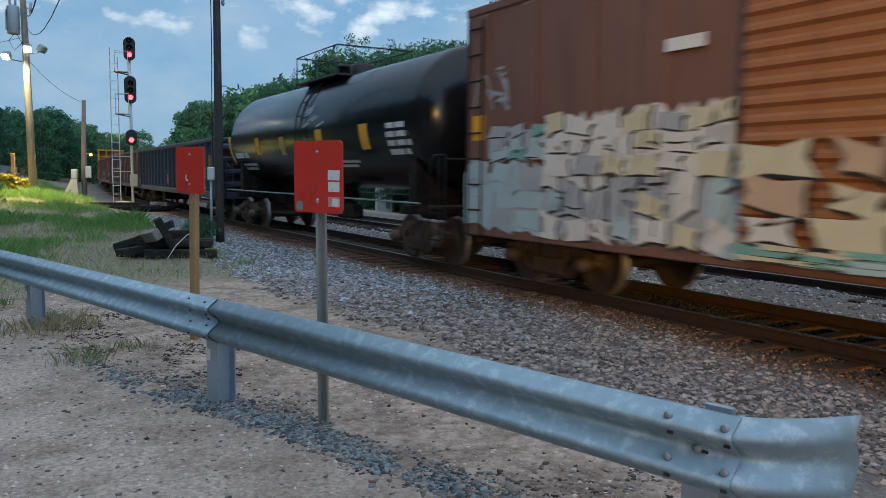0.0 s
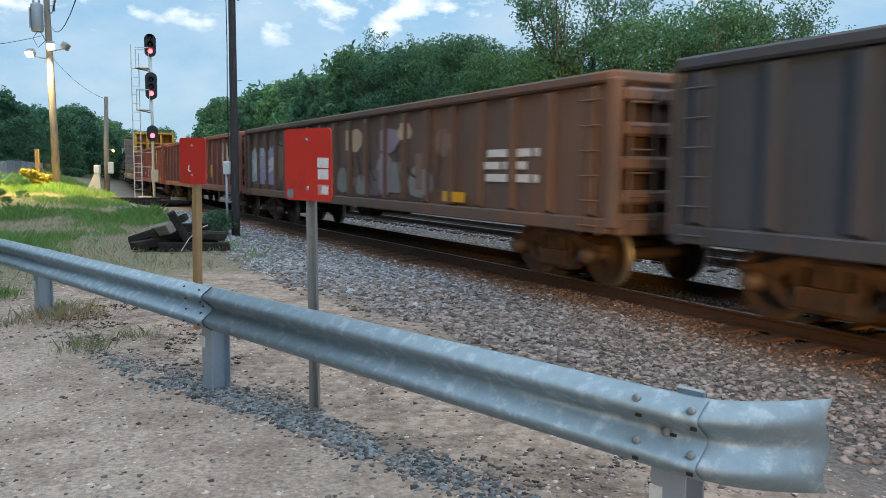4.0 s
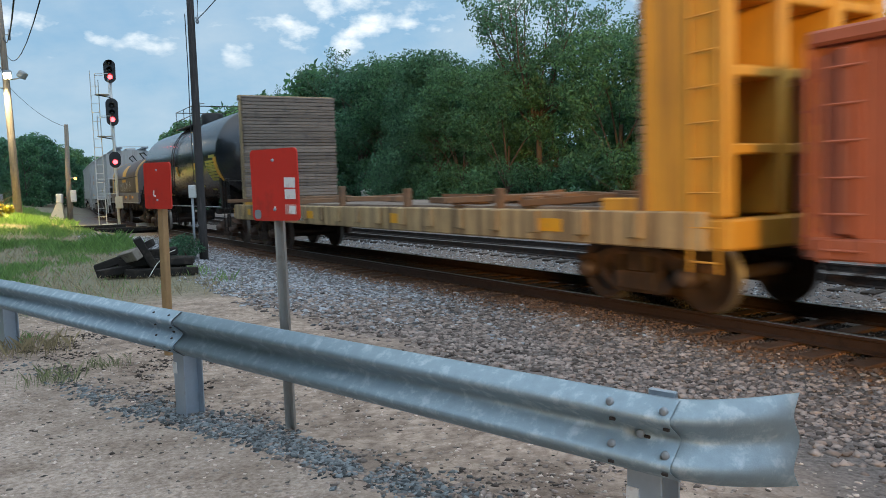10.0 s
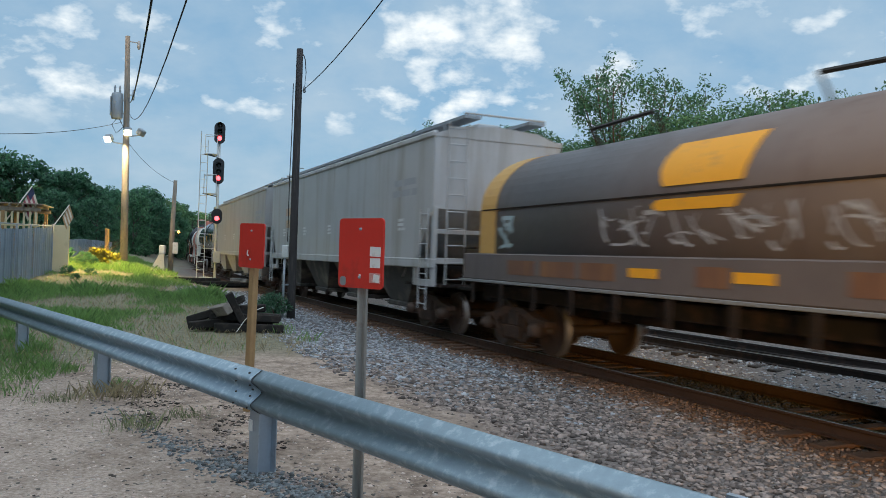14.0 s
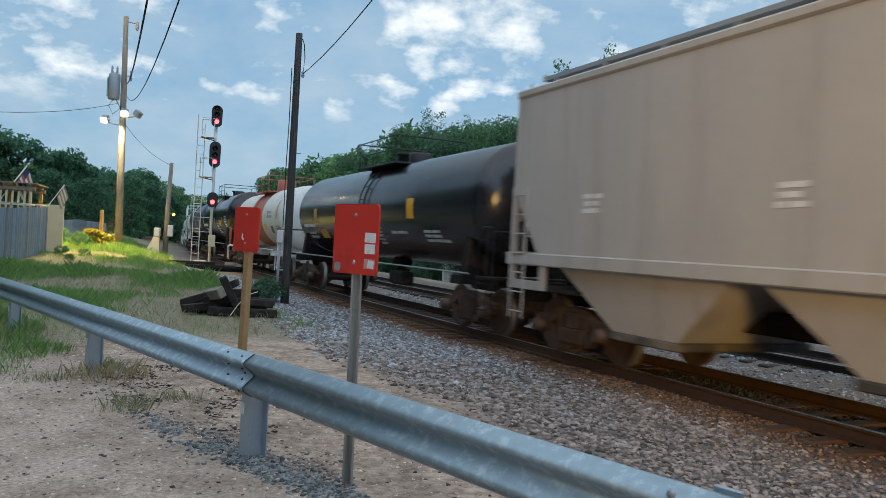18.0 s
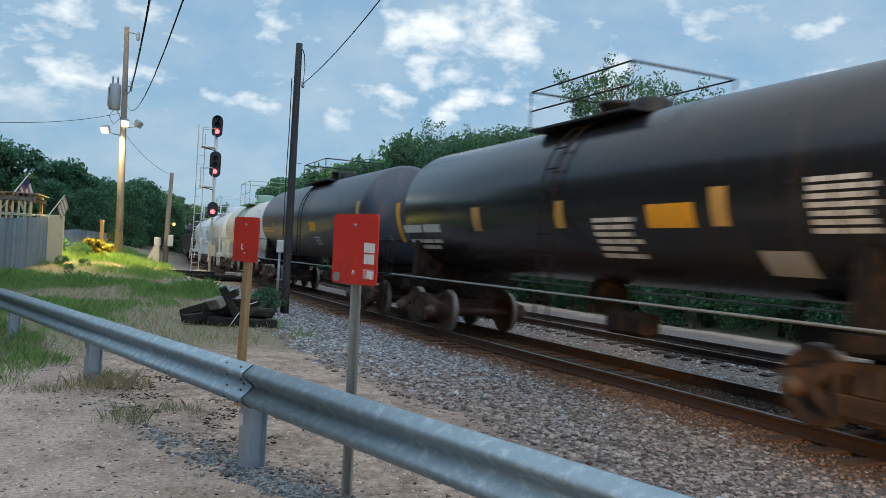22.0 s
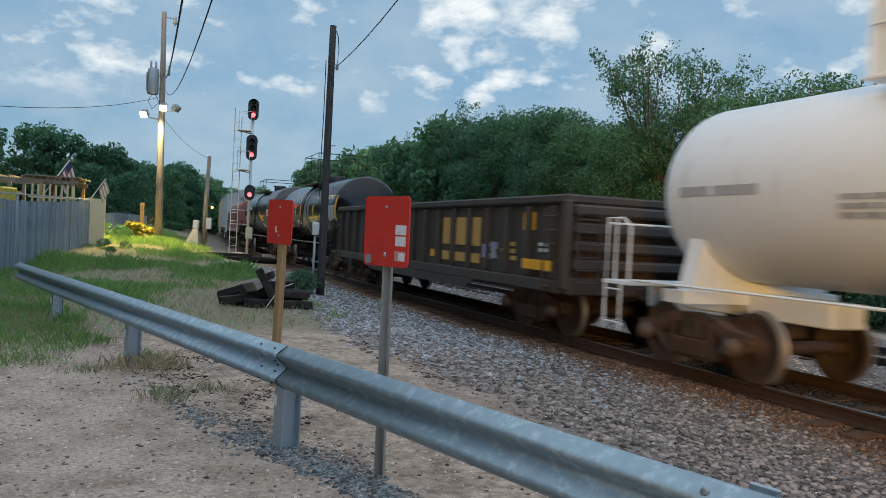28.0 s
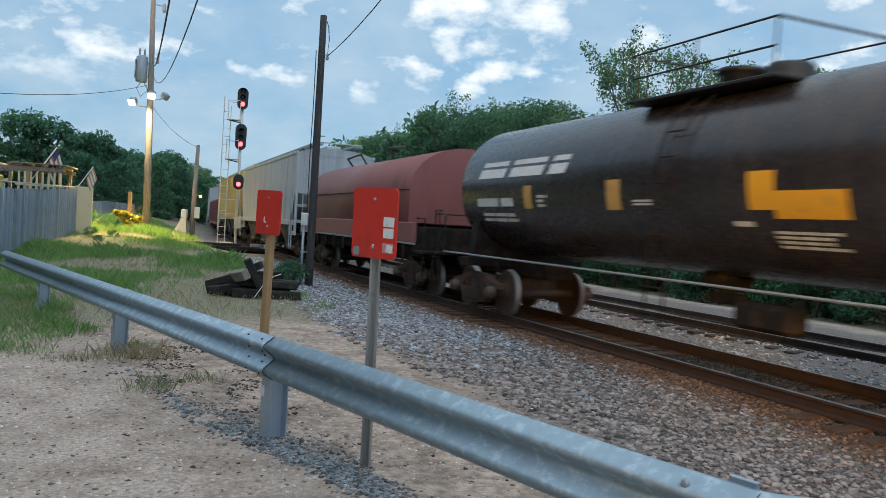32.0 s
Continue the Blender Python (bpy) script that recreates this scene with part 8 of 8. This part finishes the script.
    # unseen added wood behind the lot: takes low sun from most of the line
    for k in range(24):
        p, _ = along(-25.0 + k * 3.9 + rng.uniform(-1, 1), -19 - 4.0 * (k % 2) + rng.uniform(-1, 1))
        plant(kinds[rng.choice((4, 5))], p.x, p.y, rng.uniform(1.6, 1.85), rng.uniform(0, 360))
    plant(bush, -5.35, 20.9, 0.27, 30)
    plant(bush, -5.6, 21.4, 0.22, 130)
    for x, y, size in ((-20.5, 40.5, 0.3), (-19.2, 38.6, 0.26), (-22.2, 41.5, 0.35), (-17.4, 33.0, 0.20), (-17.0, 34.2, 0.15), (-16.0, 31.0, 0.13), (-25.0, 52.0, 0.30)):
        plant(bush, x, y, size, rng.uniform(0, 360))
    yb = make_tree("bush", "spiky yellow-green bush lit by the floodlights", 33, 0.8, 0.8, 0.05, 900, 0.11, M_BUSHYELLOW, 16, "undergrowth", "bush")
    yb.matrix_basis = pose(-20.9, 43.0, ground_z(-20.9, 43.0) - 0.1)


def blades(name, places, heights, material, label, category, seed):
    """Grass: each blade a bent sliver."""
    rng = np.random.default_rng(seed)
    n = len(places)
    p = np.asarray(places, float)
    h = np.asarray(heights)[:, None]
    a = rng.uniform(0, 2 * math.pi, n)
    side = np.stack([np.cos(a), np.sin(a), 0 * a], 1) * 0.0045 * (0.6 + h)
    lean = rng.normal(0, 0.36, (n, 3)) * h
    lean[:, 2] = 0
    up = np.array([0, 0, 1.0]) * h
    quad = np.stack([p - side, p + side, p + side * 0.7 + up * 0.6 + lean * 0.4, p + up + lean], 1).reshape(-1, 3)
    me = bpy.data.meshes.new(name)
    me.vertices.add(n * 4)
    me.vertices.foreach_set("co", quad.ravel())
    me.loops.add(n * 4)
    me.loops.foreach_set("vertex_index", np.arange(n * 4, dtype=np.int32))
    me.polygons.add(n)
    me.polygons.foreach_set("loop_start", np.arange(0, n * 4, 4, dtype=np.int32))
    me.update(calc_edges=True)
    me.materials.append(material)
    return tagged(new(name, me), label, category, kind="stuff")


def grow_grass():
    rng = np.random.default_rng(9)
    green, dry, gh, dh = [], [], [], []
    tries = 0
    while len(green) < 110000 and tries < 480000:
        tries += 1
        s, d = rng.uniform(8, 62), rng.uniform(-16, 4.2)
        if s > 30 and rng.random() > 0.55:
            continue
        p, _ = along(s, d)
        _, _, g, _ = zone(p.x, p.y)
        if rng.random() > g:
            continue
        lush = noise.noise(Vector((p.x * 0.33, p.y * 0.22, 5))) + 0.5 * noise.noise(Vector((p.x * 1.1, p.y * 0.9, 1)))
        lush += 0.26 * ease(15, 24, s) - 0.21 + 0.16 * ease(15.5, 18, s) * ease(27, 23, s) * ease(-1.5, 1.0, d)
        z = ground_z(p.x, p.y)
        if lush > 0.0 or rng.random() < 0.07 and d < 2.6:
            green.append((p.x, p.y, z))
            gh.append(rng.uniform(0.05, 0.15) + 0.62 * max(0, lush) * rng.uniform(0.3, 1.0))
        elif rng.random() < 0.35:
            dry.append((p.x, p.y, z))
            dh.append(rng.uniform(0.04, 0.14))
    blades("grass", green, gh, M_GRASSBLADE, "patchy green grass on the verge", "grass", 3)
    blades("grass", dry, dh, M_GRASSDRY, "thin dry straw-coloured grass", "grass", 4)
    green, gh = [], []
    for _ in range(30000):
        x, y = rng.uniform(-12, -4.6), rng.uniform(7.0, 14)
        n = noise.noise(Vector((x * 0.8, y * 0.8, 5)))
        if x + 5.2 + 0.5 * n < 0.15 * (y - 8) and y < rail_line(x) + 0.6 + n:
            green.append((x, y, ground_z(x, y)))
            gh.append(rng.uniform(0.04, 0.10) + 0.22 * max(0, noise.noise(Vector((x * 1.7, y * 1.7, 2)))))
    blades("grass", green, gh, M_GRASSBLADE, "short green grass at the edge of the lot", "grass", 6)
    # weeds by the guardrail posts
    for x, y, r, h, material, label in ((-3.0, 7.12, 0.26, 0.24, M_WEED, "grey-green weed tuft in the gravel"), (-3.8, 8.45, 0.42, 0.34, M_GRASSDRY, "dry brown weed clump under the guardrail"),
                                        (-4.12, 9.0, 0.22, 0.22, M_GRASSBLADE, "small green tuft by a guardrail post"), (-2.7, 7.6, 0.24, 0.16, M_WEED, "grey-green weed tuft in the gravel"),
                                        (-5.05, 8.4, 0.3, 0.2, M_GRASSBLADE, "small green tuft at the lot's edge"), (-4.3, 8.1, 0.3, 0.14, M_WEED, "grey-green weed tuft in the gravel")):
        n = int(170 * r / 0.3)
        q = rng.normal(0, r * 0.5, (n, 2))
        pts = [(x + a, y + b, ground_z(x + a, y + b)) for a, b in q]
        blades("weed", pts, rng.uniform(0.15, 0.6, n) * h, material, label, "weed", int(h * 100))


# ---- the lot beyond the fence ----
def build_fence():
    a, b = Vector((-11.2, 14.2)), Vector((-19.0, 34.6))
    d = (b - a).normalized()
    turn = math.degrees(math.atan2(d.y, d.x))
    f = thing("fence", pose(a.x, a.y, 0, 0, 0, turn), "tall blue-grey slatted chain-link fence round a yard", "fence", "fences")
    L = (b - a).length
    post = Mesh().tube([(0, 0, -0.3), (0, 0, 2.15)], 0.035, 8).data("post", M_GREYMETAL)
    for k in range(9):
        x = L * k / 8
        q = a + d * x
        part("post", post, None, f, m=pose(x, 0, ground_z(q.x, q.y)))
    n = 150
    slat = Mesh().box(-0.055, 0.055, -0.006, 0.006, 0.05, 2.0).data("slat", M_FENCE)
    for k in range(n):
        x = L * (k + 0.5) / n
        q = a + d * x
        part("slat", slat, None, f, m=pose(x, -0.02, ground_z(q.x, q.y) + random.uniform(-0.03, 0.02), 0, random.uniform(-1, 1), random.uniform(-8, 8)))
    part("top_rail", Mesh().tube([(0, 0, 2.05 + ground_z(a.x, a.y)), (L, 0, 2.05 + ground_z(b.x, b.y))], 0.025, 6), M_GREYMETAL, f)
    # the lit end panel
    z = ground_z(-19.0, 35.0)
    w = thing("end_panel", pose(-19.0, 35.1, z, 0, 0, 20), "tall cream-coloured panel closing the end of the fence", "panel")
    part("sheet", Mesh().box(-0.55, 0.45, -0.06, 0.06, -0.2, 2.1, 0.02), M_CREAMWALL, w)
    part("edge_post", Mesh().box(-0.62, -0.55, -0.08, 0.08, -0.2, 2.2, 0.01), M_WOODPOST, w)
    # a far fence
    a, b = Vector((-23.2, 43.0)), Vector((-34.0, 72.0))
    d = (b - a).normalized()
    f = thing("fence", pose(a.x, a.y, 0, 0, 0, math.degrees(math.atan2(d.y, d.x))), "long pale blue-grey board fence far behind the pole", "fence", "fences")
    L = (b - a).length
    for k in range(16):
        x0, x1 = L * k / 16, L * (k + 1) / 16
        q = a + d * (x0 + x1) / 2
        part("panel", Mesh().box(x0, x1 - 0.03, -0.02, 0.02, -0.3, 1.15, 0.005), M_FENCE, f, m=pose(0, 0, ground_z(q.x, q.y)))


def build_yard():
    """A low timber shelter in the yard with flags, and clutter behind the fence."""
    z = ground_z(-22, 34)
    h = thing("shelter", pose(-21.6, 34.6, z, 0, 0, 20), "low timber shelter with a lit front and open slats", "shelter")
    for x in (-3.9, -2.4, -0.9, 0.4, 1.7):
        for y in (-0.7, 1.9):
            part("post", Mesh().box(x - 0.07, x + 0.07, y - 0.07, y + 0.07, 0, 2.62, 0.01), M_POLEGREY if x < 0 else M_WOODPOST, h)
    for y in (-0.7, 1.9):
        part("beam", Mesh().box(-4.2, 1.9, y - 0.05, y + 0.05, 2.62, 2.80, 0.01), M_POLEGREY, h)
        part("beam", Mesh().box(-4.1, -0.9, y - 0.05, y + 0.05, 2.15, 2.27, 0.01), M_CREAMWALL, h, "lit cream beam")
    for k in range(12):
        x = -4.0 + k * 0.52
        part("rafter", Mesh().box(x - 0.03, x + 0.03, -1.0, 2.2, 2.80, 2.92, 0.01), M_POLEGREY, h)
    part("roof", Mesh().box(-0.3, 2.0, -0.9, 2.1, 2.925, 2.97, 0.01), M_POLEGREY, h, "grey roof sheet over one end")
    for k in range(8):
        x = 0.0 + k * 0.24
        part("slat", Mesh().box(x, x + 0.09, -0.78, -0.74, 1.35, 2.58, 0.005), M_CREAMWALL, h)
    part("rail", Mesh().box(-0.1, 1.9, -0.80, -0.72, 1.95, 2.05, 0.005), M_CREAMWALL, h)
    part("back_wall", Mesh().box(-4.0, 1.7, 2.0, 2.1, 0, 1.5), M_POLEGREY, h)
    for k, (x, y, material, label, zz) in enumerate(((-20.7, 34.3, M_FLAGRED, "faded striped flag on a slanting staff", 0.25), (-19.1, 35.0, M_FLAGPALE, "pale flag on a slanting staff", 0.0))):
        f = thing("flag", pose(x, y, z + 1.75 + zz, 0, 0, 20), label, "flag", "flags on the yard fence")
        k = 1.0 if material is M_FLAGRED else 0.72
        f.scale = (k, k, k)
        part("staff", Mesh().tube([(-0.35, 0, 0.0), (0.75, 0, 1.75)], 0.03, 6), M_STICKER, f)
        # stripes run along the hanging cloth, with a dark corner by the staff's tip
        stripes, n = 7, 8
        for j in range(stripes):
            pts = []
            for i in range(n + 1):
                u = i / n
                for v in (j / stripes, (j + 1) / stripes):
                    q = Vector((0.75 - 0.5 * v, 0, 1.72 - 0.8 * v)) + Vector((0.28 * u + 0.1 * v, 0.08 * math.sin(5 * u + v), -0.75 * u))
                    pts.append(tuple(q))
            cut = 3 if j < 3 and material is M_FLAGRED else 0
            paint = (M_FLAGRED if j % 2 else M_FLAGPALE) if material is M_FLAGRED else (M_FLAGPALE if j % 2 else M_FLAGTAN)
            part("stripe", Mesh().add(pts, [(2 * i, 2 * i + 1, 2 * i + 3, 2 * i + 2) for i in range(cut, n)], True), paint, f)
            if cut:
                part("corner_field", Mesh().add(pts, [(2 * i, 2 * i + 1, 2 * i + 3, 2 * i + 2) for i in range(cut)], True), M_FLAGDARK, f, "dark corner of the flag")
    yb = thing("yellow_bin", pose(-20.9, 31.0, ground_z(-20.9, 31.0)), "yellow plastic bin behind the fence", "bin")
    part("body", Mesh().box(-0.5, 0.5, -0.5, 0.5, 0, 2.4, 0.06), M_YELLOWDULL, yb)


def build_far_things():
    # the crossing far down the line: a pale case with a red light, and another red light beyond
    for x, y, w, label in ((-48.0, 110.0, 1.6, "pale crossing case with a red lamp far down the line"), (-52.5, 132.0, 0.5, "slim far signal with a red lamp")):
        z = ground_z(x, y)
        c = thing("crossing_case", pose(x, y, z, 0, 0, 22), label, "signal case")
        part("case", Mesh().box(-w / 2, w / 2, -0.4, 0.4, -0.3, 1.0, 0.05), M_ALU, c)
        part("mast", Mesh().tube([(-0.3, 0, 0), (-0.3, 0, 2.6)], 0.07, 8), M_GREYMETAL, c)
        part("lamp", Mesh().turned([(-0.5, 0.0), (-0.48, 0.16), (-0.42, 0.2)], 12, "y", (-0.2, 0, 1.25)), M_REDLIGHT, c, "lit red lamp")
    hut = thing("equipment_hut", pose(-1.2, 44.0, ground_z(-1.2, 44.0), 0, 0, 10), "small white equipment hut at the foot of the trees", "hut")
    part("body", Mesh().box(-0.42, 0.42, -0.4, 0.4, 0, 1.75, 0.02), M_ALU, hut)
    part("door", Mesh().box(0.05, 0.3, -0.42, -0.401, 0.2, 1.5, 0.005), M_GREYMETAL, hut, "grey louvred door")
    part("roof", Mesh().add([(-0.5, -0.5, 1.75), (0.5, -0.5, 1.75), (0.5, 0.5, 1.75), (-0.5, 0.5, 1.75), (0, -0.5, 2.0), (0, 0.5, 2.0)], [(0, 3, 2, 1), (0, 1, 4), (2, 3, 5), (1, 2, 5, 4), (3, 0, 4, 5)]), M_ALU, hut)


build_guardrail()
build_signs()
build_dark_pole()
build_lamp_pole()
build_far_pole()
build_signal()
build_tie_pile()
cable("overhead_cable", [(-21.4, 46.8, 10.6), (7.2, -14.0, 8.3)], 0.022, "thick black overhead cable from the lamp pole", 3.2)
cable("overhead_cable", [(-21.3, 46.8, 9.7), (8.0, -14.0, 8.0)], 0.014, "thin grey overhead cable from the lamp pole", 3.2)
cable("overhead_cable", [(-4.84, 21.3, 6.05), (4.0, -2.0, 7.4)], 0.011, "thin black cable from the dark pole", 0.8)
cable("overhead_cable", [(-21.6, 46.6, 9.1), (-17.0, 18.0, 4.5)], 0.014, "service cable from the lamp pole to the yard", 0.6)
cable("overhead_cable", [(-21.4, 46.9, 8.0), (-18.93, 48.4, 5.7)], 0.012, "slack cable between the two far poles", 0.35)
build_fence()
build_yard()
build_far_things()
plant_all()
grow_grass()


def build_sun_block():
    """A plain wall added unseen behind the eye, keeping low sun off the lot."""
    p, _ = along(-10, -7.5)
    w = Mesh().box(-24, 24, -0.1, 0.1, -0.4, 2.5, 0.02)
    solid("wall_sun_block", w, M_CONCRETE, "plain grey concrete wall added out of view to keep low sun off the gravel lot", "wall", kind="structure", m=pose(p.x, p.y, 0, 0, 0, 117))


build_sun_block()


def motions():
    """The train runs by at a steady pace, each car along the rails."""
    for car, q, length in CARS:
        rows = []
        for k in range(17):
            t = 2.0 * k
            s = q - SPEED * t
            a, _ = along(s - length * 0.36, TRACK)
            b, _ = along(s + length * 0.36, TRACK)
            mid = (a + b) / 2
            turn = math.degrees(math.atan2(a.y - b.y, a.x - b.x))
            rows.append((t, pose(mid.x, mid.y, RAIL_Z, 0, 0, turn)))
        walk(car, rows)


motions()
